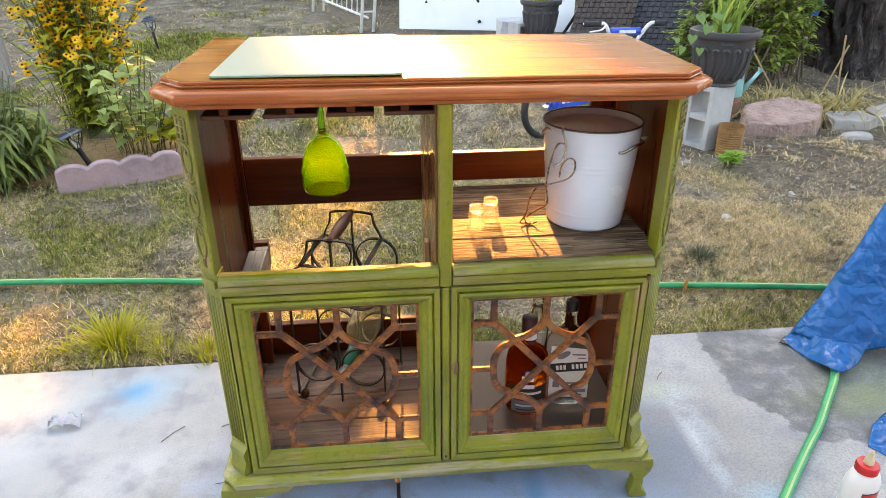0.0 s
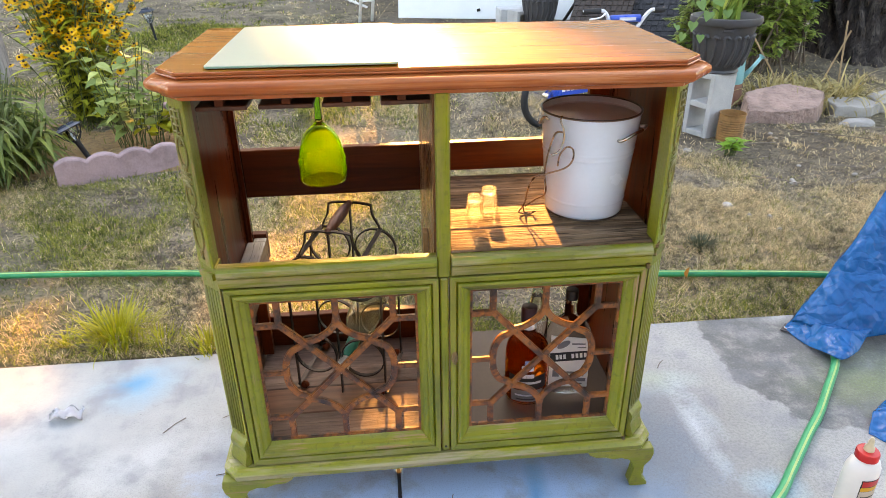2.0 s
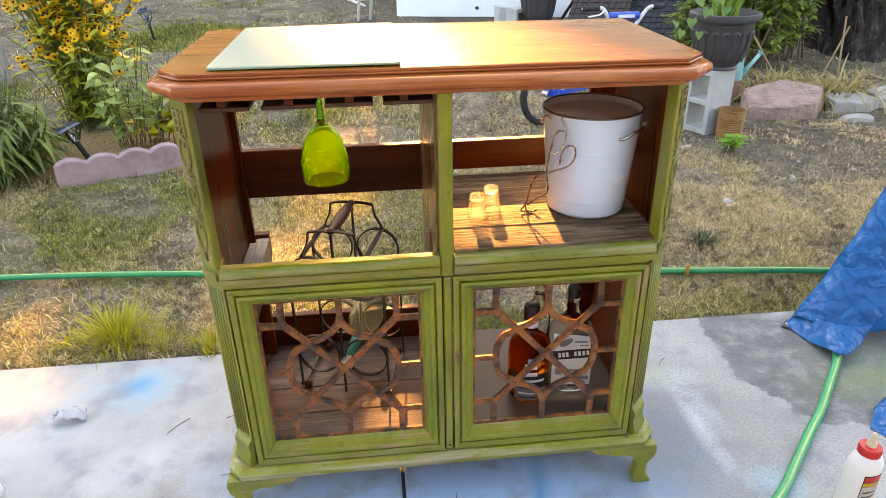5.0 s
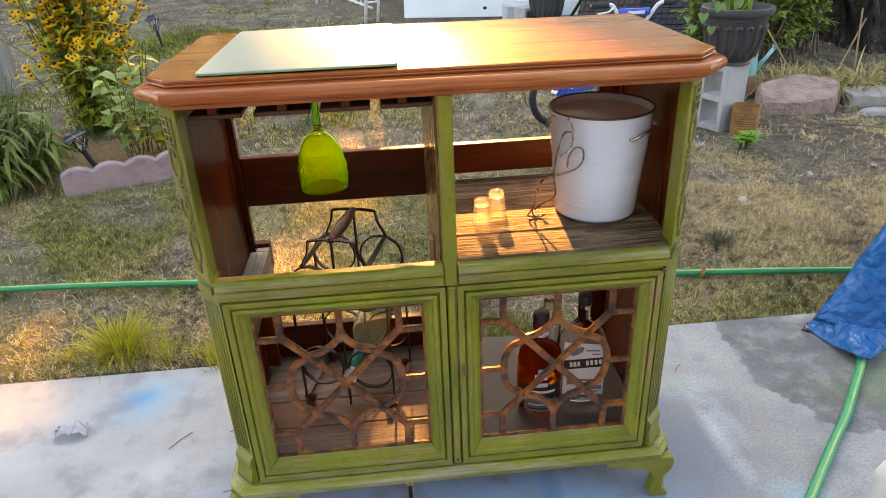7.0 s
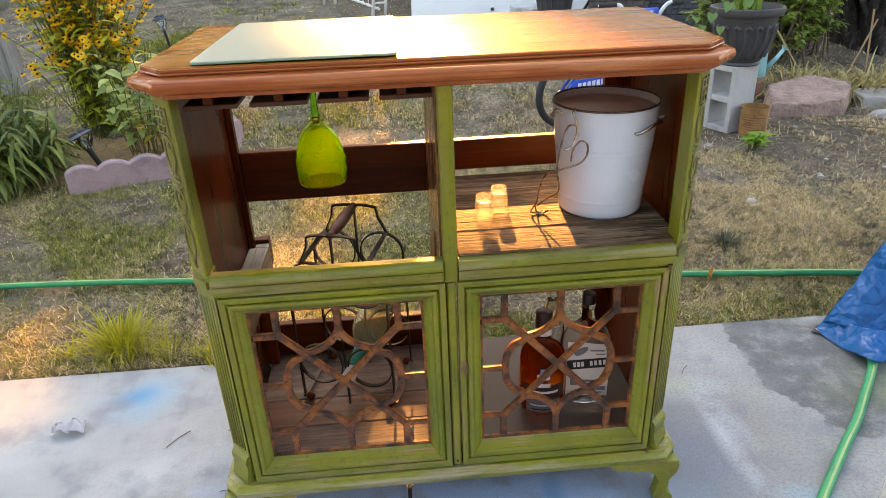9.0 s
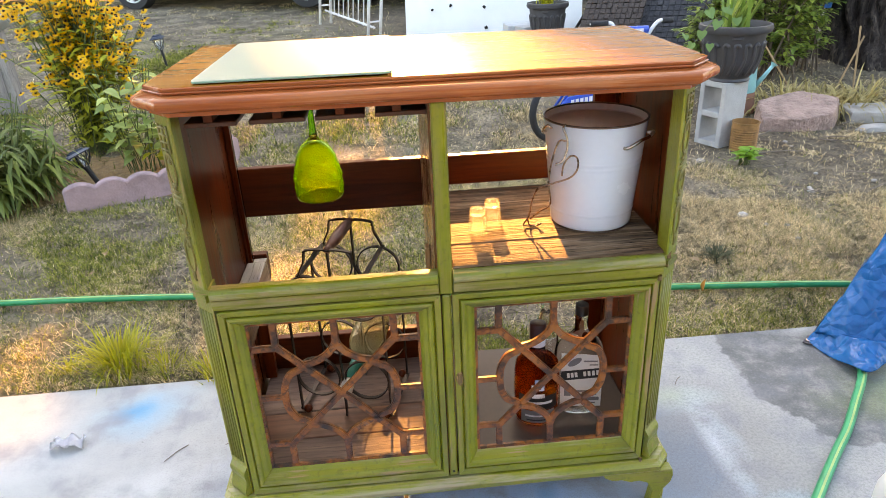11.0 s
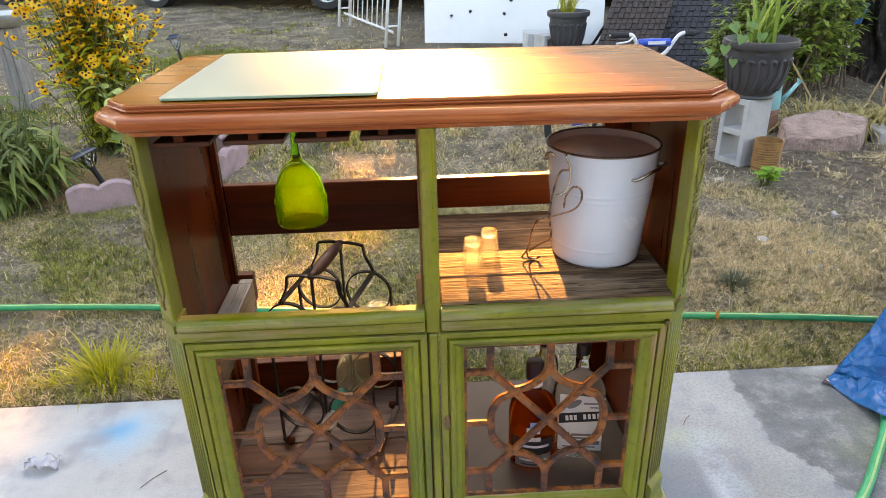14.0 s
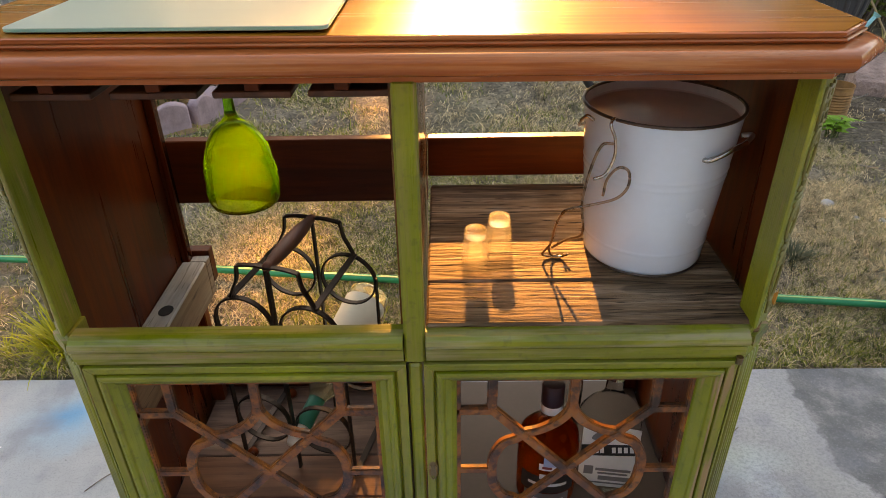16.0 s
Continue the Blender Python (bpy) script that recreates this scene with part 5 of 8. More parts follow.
def build_slab_litter():
    bm, g = B(), []
    for j in range(9):
        row = []
        for i in range(11):
            x, y = (i - 5) * 0.0066, (j - 4) * 0.005
            q = Vector((x * 60, y * 60, 3))
            row.append(bm.verts.new((-1.016 + 1.25 * x + 0.010 * noise.noise(q * 1.7), 0.398 + y * (1.3 - 12 * abs(x)) + 0.008 * noise.noise(q * 1.3 + Vector((5, 2, 0))), 0.002 + max(0, 0.013 + 0.030 * noise.noise(q * 0.9) + 0.012 * noise.noise(q * 2.6) - 6 * abs(x) * abs(x)))))
        g.append(row)
    for a, b in zip(g, g[1:]):
        for i in range(10):
            bm.faces.new([a[i], a[i + 1], b[i + 1], b[i]])
    bmesh.ops.solidify(bm, geom=bm.faces[:], thickness=0.0012)
    tagged(part("paper_scrap", bm, plain("grey_white_paper", (0.80, 0.80, 0.84), 0.7), smooth=True), "crumpled grey-white scrap of paper on the slab", "paper")
    twig = plain("dry_twig", (0.16, 0.12, 0.09), 0.8)
    for x, y, L, a in ((-0.735, 0.30, 0.075, 50), (-0.585, 0.345, 0.03, 10), (-0.56, 0.13, 0.13, 2), (-1.18, 0.22, 0.02, 30), (0.70, 0.43, 0.045, 50), (0.02, -0.015, 0.02, 80)):
        c, s = math.cos(radians(a)), math.sin(radians(a))
        bm = tube(B(), smooth_line([(x, y, 0.002), (x + 0.5 * L * c, y + 0.5 * L * s + 0.004, 0.003), (x + L * c, y + L * s, 0.002)]), 0.0011, 5)
        tagged(part("twig", bm, twig), "thin dry twig lying on the slab", "twig", "twigs on the slab")
    # white cap of a bottle at the slab's left
    c = thing("plastic_cap", "round white plastic cap lying on the slab", "cap", (-1.10, 0.135, 0))
    part("shell", lathe(B(), [(0.0002, 0.026), (0.012, 0.025), (0.017, 0.020), (0.019, 0.010), (0.019, 0.0005), (0.0002, 0.0005)], 24, Matrix.Translation((-1.10, 0.135, 0))), plain("white_cap_plastic", (0.75, 0.75, 0.75), 0.4, vary=0.06), c, smooth="auto")
    for k in range(10):
        a = 2 * math.pi * k / 10
        part("grip_rib", box(B(), -0.001, 0.001, -0.0012, 0.0008, 0.001, 0.014, 0, Matrix.Translation((-1.10 + 0.0192 * math.cos(a), 0.135 + 0.0192 * math.sin(a), 0)) @ Matrix.Rotation(a + math.pi / 2, 4, "Z")), plain("white_rib", (0.72, 0.72, 0.72), 0.4), c)


build_tarp()
build_hose()
build_glue()
build_slab_litter()



# ---- the yard ----
def gz(y):
    """Height of the lawn, which rises a little towards the drive."""
    return -0.02 + 0.062 * min(max(0.0, y - 3.0), 7.0)


def leaf_mat(name, dark, light, rough=0.5):
    m, n, l, b = shader(name, rough)
    geo = n.new("ShaderNodeNewGeometry")
    v = coords(n, l)
    col = ramp(n, l, geo.outputs["Random Per Island"], [(0.0, dark), (0.6, tuple((a + c) / 2 for a, c in zip(dark, light))), (1.0, light)])
    col = blend(n, l, grey(n, l, noise_at(n, l, v, 25, 3), 0.4, 0.7, 0, 0.35), col, dark)
    l.new(col, b.inputs["Base Color"])
    b.inputs["Subsurface Weight"].default_value = 0.0
    tr, mx = n.new("ShaderNodeBsdfTranslucent"), n.new("ShaderNodeMixShader")
    l.new(col, tr.inputs["Color"])
    mx.inputs["Fac"].default_value = 0.35
    out = n["Material Output"]
    l.new(b.outputs[0], mx.inputs[1])
    l.new(tr.outputs[0], mx.inputs[2])
    l.new(mx.outputs[0], out.inputs["Surface"])
    return m


LEAF_MID = leaf_mat("mid_green_leaf", (0.11, 0.145, 0.010), (0.42, 0.45, 0.035))
LEAF_BLUE = leaf_mat("blue_green_leaf", (0.068, 0.108, 0.019), (0.272, 0.320, 0.064))
LEAF_LIME = leaf_mat("lime_leaf", (0.24, 0.26, 0.01), (0.62, 0.54, 0.03))
VINE_LEAF = leaf_mat("vine_leaf", (0.09, 0.19, 0.045), (0.26, 0.38, 0.11))
LEAF_DARK = leaf_mat("dark_green_leaf", (0.018, 0.045, 0.012), (0.06, 0.12, 0.03))
LEAF_YELLOW = leaf_mat("yellowing_leaf", (0.22, 0.17, 0.06), (0.66, 0.52, 0.22))
STEM = plain("plant_stem", (0.10, 0.13, 0.04), 0.7)
PETAL = leaf_mat("yellow_petal", (0.84, 0.45, 0.006), (0.95, 0.58, 0.012))
DISC = plain("dark_flower_disc", (0.02, 0.010, 0.006), 0.8)
BARK = wood("dark_furrowed_bark", (0.012, 0.009, 0.008), (0.060, 0.046, 0.040), (0.19, 0.155, 0.13), 0.85, "z", 0.55, 1.0, 0.9, 0.03, spec=0.2)
SOIL_BED = plain("orange_bed_mulch", (0.33, 0.20, 0.09), 0.95, 0, 0.4, 30, 0.8, 0.01)


def leaf(bm, base, way, length, width, droop=0.3, fold=0.15, mat=0, n=5, twist=0.0):
    """One leaf: a folded, drooping blade along way."""
    way = Vector(way).normalized()
    side = way.cross(Vector((0, 0, 1)))
    side = side.normalized() if side.length > 1e-3 else Vector((1, 0, 0))
    up = side.cross(way).normalized()
    if twist:
        r = Matrix.Rotation(twist, 3, way)
        side, up = r @ side, r @ up
    rows, p, d = [], Vector(base), way.copy()
    for i in range(n + 1):
        t = i / n
        w = width * (math.sin(math.pi * min(1, 0.08 + 0.92 * t) ** 0.75) if 0 < t < 1 else 0.04)
        rows.append([bm.verts.new(p - side * w * 0.5 + up * w * fold), bm.verts.new(p), bm.verts.new(p + side * w * 0.5 + up * w * fold)])
        d = (d + Vector((0, 0, -droop / n))).normalized()
        p = p + d * (length / n)
    for a, b in zip(rows, rows[1:]):
        for k in (0, 1):
            bm.faces.new([a[k], a[k + 1], b[k + 1], b[k]]).material_index = mat


def blade(bm, base, way, length, width, droop=0.8, n=5, mat=0):
    """One strap-like blade of grass."""
    way = Vector(way).normalized()
    side = way.cross(Vector((0, 0, 1)))
    side = side.normalized() if side.length > 1e-3 else Vector((1, 0, 0))
    p, d, rows = Vector(base), way.copy(), []
    for i in range(n + 1):
        t = i / n
        w = width * (1 - t ** 2.2) + 0.0006
        rows.append([bm.verts.new(p - side * w / 2), bm.verts.new(p + side * w / 2)])
        d = (d + Vector((0, 0, -droop / n * (0.4 + t)))).normalized()
        p = p + d * (length / n)
        p.z = max(p.z, -0.015)
    for a, b in zip(rows, rows[1:]):
        bm.faces.new([a[0], a[1], b[1], b[0]]).material_index = mat


def build_edging():
    pink = plain("pink_concrete", (0.37, 0.255, 0.26), 0.85, 0, 0.4, 9, 0.6, 0.004)

    def piece(a, b):
        a, b = Vector(a), Vector(b)
        L = (b - a).length
        ang = math.atan2(b.y - a.y, b.x - a.x)
        n = 4
        top = []
        for k in range(n):
            for i in range(9):
                t = i / 8
                top.append(((k + t) / n * L, 0.118 + 0.030 * math.sin(math.pi * t) ** 0.8))
        outline = [(0.0, -0.03), (L - 0.004, -0.03)] + [(min(max(x, 0.002), L - 0.006), z) for x, z in reversed(top)]
        clean = [outline[0]]
        for q in outline[1:]:
            if (Vector(q) - Vector(clean[-1])).length > 0.002:
                clean.append(q)
        bm = prism(B(), clean, -0.03, 0.03, Matrix.Translation((a.x, a.y, gz(a.y))) @ Matrix.Rotation(ang, 4, "Z") @ FRONT, 0.006)
        e = part("edging_block", bm, pink, smooth="auto")
        tagged(e, "pink concrete garden edging block with scalloped top in the lawn", "edging", "garden edging")

    piece((-1.80, 2.30), (-1.225, 2.555))
    piece((-1.215, 2.565), (-1.08, 3.14))
    piece((-1.10, 3.16), (-1.58, 3.42))
    bm = B()
    rows = []
    for j in range(14):
        rows.append([bm.verts.new((-2.75 + 1.62 * i / 15, 2.33 + 1.25 * j / 13 + 0.13 * (i / 15), gz(3) + 0.02 + 0.02 * noise.noise((i * 0.7, j * 0.7, 4)) - 0.03 * (i in (0, 15) or j in (0, 13)))) for i in range(16)])
    for a, b in zip(rows, rows[1:]):
        for i in range(15):
            bm.faces.new([a[i], a[i + 1], b[i + 1], b[i]])
    tagged(part("bed_soil", bm, SOIL_BED, smooth=True), "orange-brown dry mulch of the flower bed", "soil", kind="structure")


def build_solar_lamp(at, tilt=(0, 0), size=1.0):
    black, glassm = plain("black_lamp_plastic", (0.018, 0.018, 0.022), 0.4), glassy("lamp_lens", (0.85, 0.87, 0.85), 0.15)
    s = thing("solar_lamp", "small black solar garden lamp with wire cage on a stake", "solar lamp", at, "solar garden lamps")
    s.rotation_euler = (radians(tilt[0]), radians(tilt[1]), 0.5)
    s.scale = (size, size, size)
    part("stake", lathe(B(), [(0.0002, -0.05), (0.008, 0.0), (0.009, 0.12), (0.012, 0.135), (0.0002, 0.136)], 10), black, s, local=True, smooth="auto")
    part("lens", lathe(B(), [(0.016, 0.137), (0.030, 0.19), (0.030, 0.20), (0.0002, 0.201)], 8), glassm, s, local=True)
    for k in range(8):
        a = 2 * math.pi * k / 8
        p = [Vector((r * math.cos(a + tw), r * math.sin(a + tw), z)) for r, tw, z in ((0.014, 0, 0.136), (0.028, 0.3 * (-1) ** k, 0.160), (0.036, 0, 0.190), (0.040, 0, 0.203))]
        part("cage_wire", tube(B(), p, 0.0022, 5), black, s, local=True)
    cap = part("cap", lathe(B(), [(0.060, 0.203), (0.062, 0.206), (0.045, 0.216), (0.038, 0.217), (0.036, 0.226), (0.0002, 0.227)], 4, Matrix.Rotation(radians(45), 4, "Z")), plain("blue_black_cap", (0.025, 0.035, 0.06), 0.3), s, local=True)
    part("solar_cell", box(B(), -0.02, 0.02, -0.02, 0.02, 0.2272, 0.2285, 0.0005), plain("solar_cell", (0.02, 0.035, 0.09), 0.15), cap, local=True)
    return s


def build_flower_clump():
    c = thing("coneflower_clump", "tall clump of yellow black-eyed flowers in the garden bed", "flowers", (-2.02, 3.45, gz(3.4)))
    rnd = random.Random(11)
    stems, leaves = B(), B()
    petals = B()
    for k in range(13):
        a = 2 * math.pi * k / 13
        leaf(petals, (0.006 * math.cos(a), 0.006 * math.sin(a), 0), (math.cos(a), math.sin(a), -0.1), 0.024, 0.013, 0.5, 0.1, 0, 3)
    lathe(petals, [(0.0068, -0.002), (0.0072, 0.003), (0.005, 0.008), (0.0002, 0.010)], 8, mat=1)
    me = bpy.data.meshes.new("flower")
    petals.to_mesh(me)
    petals.free()
    me.materials.append(PETAL)
    me.materials.append(DISC)
    base = Vector((-2.02, 3.45, gz(3.4)))
    for k in range(150):
        a, r = rnd.uniform(0, 6.28), abs(rnd.gauss(0, 0.5))
        foot = base + Vector((math.cos(a) * 0.16 * r, math.sin(a) * 0.14 * r, 0))
        top = base + Vector((rnd.gauss(0.04, 0.145), rnd.gauss(-0.05, 0.15), rnd.uniform(0.50, 1.0)))
        top.z -= 0.9 * max(0, abs(top.x - base.x) - 0.25)
        mid = foot.lerp(top, 0.55) + Vector((rnd.gauss(0, 0.02), rnd.gauss(0, 0.02), 0.06))
        line = smooth_line([foot, mid, top], 5)
        tube(stems, line, 0.0026, 4)
        for j in range(10):
            p = line[min(len(line) - 1, 1 + j)]
            b = rnd.uniform(0, 6.28)
            leaf(leaves, p, (math.cos(b), math.sin(b), rnd.uniform(0.1, 0.6)), rnd.uniform(0.08, 0.16), rnd.uniform(0.03, 0.05), 0.7)
        heads = rnd.choice((3, 4, 5, 6))
        for h in range(heads):
            t = top + Vector((rnd.gauss(0, 0.045), rnd.gauss(0, 0.045), rnd.gauss(0, 0.04))) * (h > 0)
            if h:
                tube(stems, [line[-4], t], 0.0015, 3)
            f = new("flower", me)
            f.parent = c
            f.matrix_parent_inverse = c.matrix_basis.inverted()
            sc = rnd.uniform(0.75, 1.08)
            f.matrix_basis = Matrix.Translation(t) @ Euler((rnd.uniform(0.1, 1.1), rnd.uniform(-0.5, 0.5), rnd.uniform(-0.8, 0.8))).to_matrix().to_4x4() @ Matrix.Scale(sc, 4)
    tagged(part("stalk", stems, STEM, c), kind="stuff")
    tagged(part("foliage", leaves, leaf_mat("flower_leaf", (0.22, 0.25, 0.02), (0.62, 0.62, 0.06)), c), kind="stuff")


def build_broad_plant(at, name, label, mat, count, size, spread, height, rnd, droop=0.9, width=0.22, category="plant", lean=0.6):
    """A clump of long broad leaves from the ground up."""
    c = thing(name, label, category, at)
    base = Vector(at)
    bm, st = B(), B()
    for k in range(count):
        a = rnd.uniform(0, 6.28)
        r = spread * math.sqrt(rnd.random())
        foot = base + Vector((r * math.cos(a), r * 0.8 * math.sin(a), 0))
        h = height * rnd.uniform(0.35, 1.0)
        out = a + rnd.gauss(0, 0.7)
        tip = foot + Vector((math.cos(out) * h * 0.3, math.sin(out) * h * 0.3, h))
        line = smooth_line([foot, foot.lerp(tip, 0.5) + Vector((0, 0, 0.03)), tip], 4)
        tube(st, line, 0.003, 4)
        for j in range(5):
            p = line[min(len(line) - 1, 3 + j)]
            b = rnd.uniform(0, 6.28)
            leaf(bm, p, (math.cos(b), math.sin(b), rnd.uniform(0.1, lean)), size * rnd.uniform(0.6, 1.1), size * width * rnd.uniform(0.8, 1.2), droop, 0.12, 0, 7, rnd.gauss(0, 0.3))
    tagged(part("stalk", st, STEM, c), kind="stuff")
    tagged(part("foliage", bm, mat, c), kind="stuff")
    return c


def build_tuft(at, mat, count, length, width, rnd, droop=0.9, name="grass_tuft", label="", category="grass"):
    c = thing(name, label, category, at)
    bm = B()
    for k in range(count):
        a = rnd.uniform(0, 6.28)
        r = length * rnd.choice((0.3, 0.5, 0.9)) * math.sqrt(rnd.random())
        blade(bm, Vector(at) + Vector((r * math.cos(a), r * math.sin(a), 0)), (math.cos(a) * rnd.uniform(0.1, 0.8), math.sin(a) * rnd.uniform(0.1, 0.8), 1), length * rnd.uniform(0.5, 1.1), width, droop * rnd.uniform(0.5, 1.4))
    tagged(part("foliage", bm, mat, c), kind="stuff")


def build_rock(at, size, turn, mat, label, seed, flat=0.5):
    rnd = random.Random(seed)
    t = bmesh.new()
    for k in range(17):
        a, z = rnd.uniform(0, 6.28), rnd.choice((-0.9, -0.3, 0.25, 0.75, 0.85))
        r = (1.0 if z < 0 else 0.95 if z < 0.5 else 0.66) * rnd.uniform(0.88, 1.05)
        t.verts.new((r * math.cos(a), r * math.sin(a), z + 0.12 * math.cos(a) + rnd.uniform(-0.08, 0.08)))
    bmesh.ops.convex_hull(t, input=t.verts[:])
    bmesh.ops.delete(t, geom=[v for v in t.verts if not v.link_faces], context="VERTS")
    bmesh.ops.triangulate(t, faces=t.faces[:])
    bmesh.ops.bevel(t, geom=t.edges[:], offset=0.025, segments=1, affect="EDGES")
    bmesh.ops.triangulate(t, faces=t.faces[:])
    bmesh.ops.subdivide_edges(t, edges=t.edges[:], cuts=2, use_grid_fill=True)
    for v in t.verts:
        p = v.co * (1 + 0.05 * noise.noise(v.co * 3.0 + Vector((seed, 0, 0))) + 0.02 * noise.noise(v.co * 9 + Vector((seed, 4, 0))))
        v.co = Vector((p.x * size[0], p.y * size[1], p.z * size[2]))
    t.transform(Matrix.Translation(at) @ Matrix.Rotation(radians(turn), 4, "Z"))
    ob = part("rock", t, mat, smooth="auto")
    return tagged(ob, label, "rock")


def build_slab_rock(outline, at, height, slope, mat, label, seed):
    """A broken slab of stone: a rough outline with a sloping top and chipped edges."""
    t = bmesh.new()
    rings = []
    for z, k in ((-0.05, 1.02), (0.50, 1.0), (0.94, 0.97), (1.0, 0.93)):
        rings.append([t.verts.new((x * k, y * k, z * height + (slope[0] * x + slope[1] * y) * max(0, z))) for x, y in outline])
    for a, b in zip(rings, rings[1:]):
        for i in range(len(outline)):
            j = (i + 1) % len(outline)
            t.faces.new([a[i], a[j], b[j], b[i]])
    t.faces.new(rings[-1])
    t.faces.new(rings[0][::-1])
    bmesh.ops.triangulate(t, faces=t.faces[:])
    for _ in range(3):
        bmesh.ops.subdivide_edges(t, edges=[e for e in t.edges if e.calc_length() > 0.035], cuts=1, use_grid_fill=True)
        bmesh.ops.triangulate(t, faces=t.faces[:])
    s = Vector((seed, seed * 2, 0))
    for v in t.verts:
        p = v.co
        step = round(4 * noise.noise(p * 6 + s)) / 4
        v.co = p + Vector((noise.noise(p * 9 + s), noise.noise(p * 9 - s), noise.noise(p * 11 + s) * 0.6 + 0.5 * step)) * 0.010 + Vector((noise.noise(p * 40 + s), noise.noise(p * 40 - s), noise.noise(p * 43))) * 0.004
    t.transform(Matrix.Translation(at))
    bmesh.ops.recalc_face_normals(t, faces=t.faces[:])
    return tagged(part("rock", t, mat), label, "rock")


def build_cinder_block(at, turn, label):
    m = plain("grey_cinder_block", (0.44, 0.43, 0.42), 0.9, 0, 0.2, 8, 0.8, 0.004, fine=140)
    bm = B()
    # stands on end: two square holes one above the other
    for x0, x1 in ((-0.095, -0.062), (0.062, 0.095)):
        box(bm, x0, x1, -0.095, 0.095, 0.0, 0.39, 0.004)
    for z0, z1 in ((0.0, 0.034), (0.178, 0.212), (0.356, 0.39)):
        box(bm, -0.0618, 0.0618, -0.094, 0.094, z0, z1, 0.003)
    bm.transform(Matrix.Translation(at) @ Matrix.Rotation(radians(turn), 4, "Z"))
    ob = part("cinder_block", bm, m)
    return tagged(ob, label, "cinder block")


def build_pot(at, r, h, label):
    p = thing("plant_pot", label, "plant pot", at)
    clay = plain("dark_grey_moulded_plastic", (0.055, 0.052, 0.056), 0.55, 0, 0.3, 12)
    M = Matrix.Translation(at)
    body = part("body", lathe(B(), [(0.0002, 0.002), (0.58 * r, 0.0), (0.60 * r, 0.02 * h), (0.56 * r, 0.06 * h), (0.62 * r, 0.10 * h), (0.76 * r, 0.35 * h), (0.86 * r, 0.70 * h), (0.90 * r, 0.86 * h), (0.84 * r, 0.86 * h), (0.80 * r, 0.7 * h), (0.0002, 0.68 * h)], 40, M), clay, p, smooth="auto")
    part("rim", lathe(B(), [(0.885 * r, 0.862 * h), (1.0 * r, 0.868 * h), (1.04 * r, 0.92 * h), (1.02 * r, 0.99 * h), (0.96 * r, 1.0 * h), (0.90 * r, 0.93 * h)], 40, M, close=True), clay, p, smooth="auto")
    part("potting_soil", lathe(B(), [(0.87 * r, 0.88 * h), (0.4 * r, 0.90 * h), (0.0002, 0.91 * h)], 24, M), plain("potting_soil", (0.04, 0.03, 0.02), 0.95, relief=0.8, depth=0.01), p, smooth=True)
    for k in range(18):  # slanted petals round the body
        a = 2 * math.pi * k / 18
        bm = B()
        pts = []
        for t in np.linspace(0, 1, 8):
            z = (0.14 + 0.50 * t) * h
            rr = np.interp(z / h, [0.10, 0.35, 0.70], [0.62 * r, 0.76 * r, 0.86 * r])
            b = a + 0.10 * math.sin(math.pi * t) + 0.12 * t
            pts.append(M @ Vector((rr * math.cos(b), rr * math.sin(b), z)))
        for t in np.linspace(0, math.pi, 7)[1:]:
            z = (0.64 + 0.05 * math.sin(t)) * h
            b = a + 0.12 + 0.15 * (1 - math.cos(t)) / 2
            pts.append(M @ Vector((0.85 * r * math.cos(b), 0.85 * r * math.sin(b), z)))
        tube(bm, pts, 0.010 * r / 0.16, 5)
        part("moulded_petal", bm, clay, body, smooth=True)
    part("crest", box(B(), -0.03, 0.03, -0.006, 0.006, -0.010, 0.010, 0.003, M @ Matrix.Rotation(radians(-20), 4, "Z") @ Matrix.Translation((0, -0.885 * r, 0.80 * h))), clay, body)
    return p


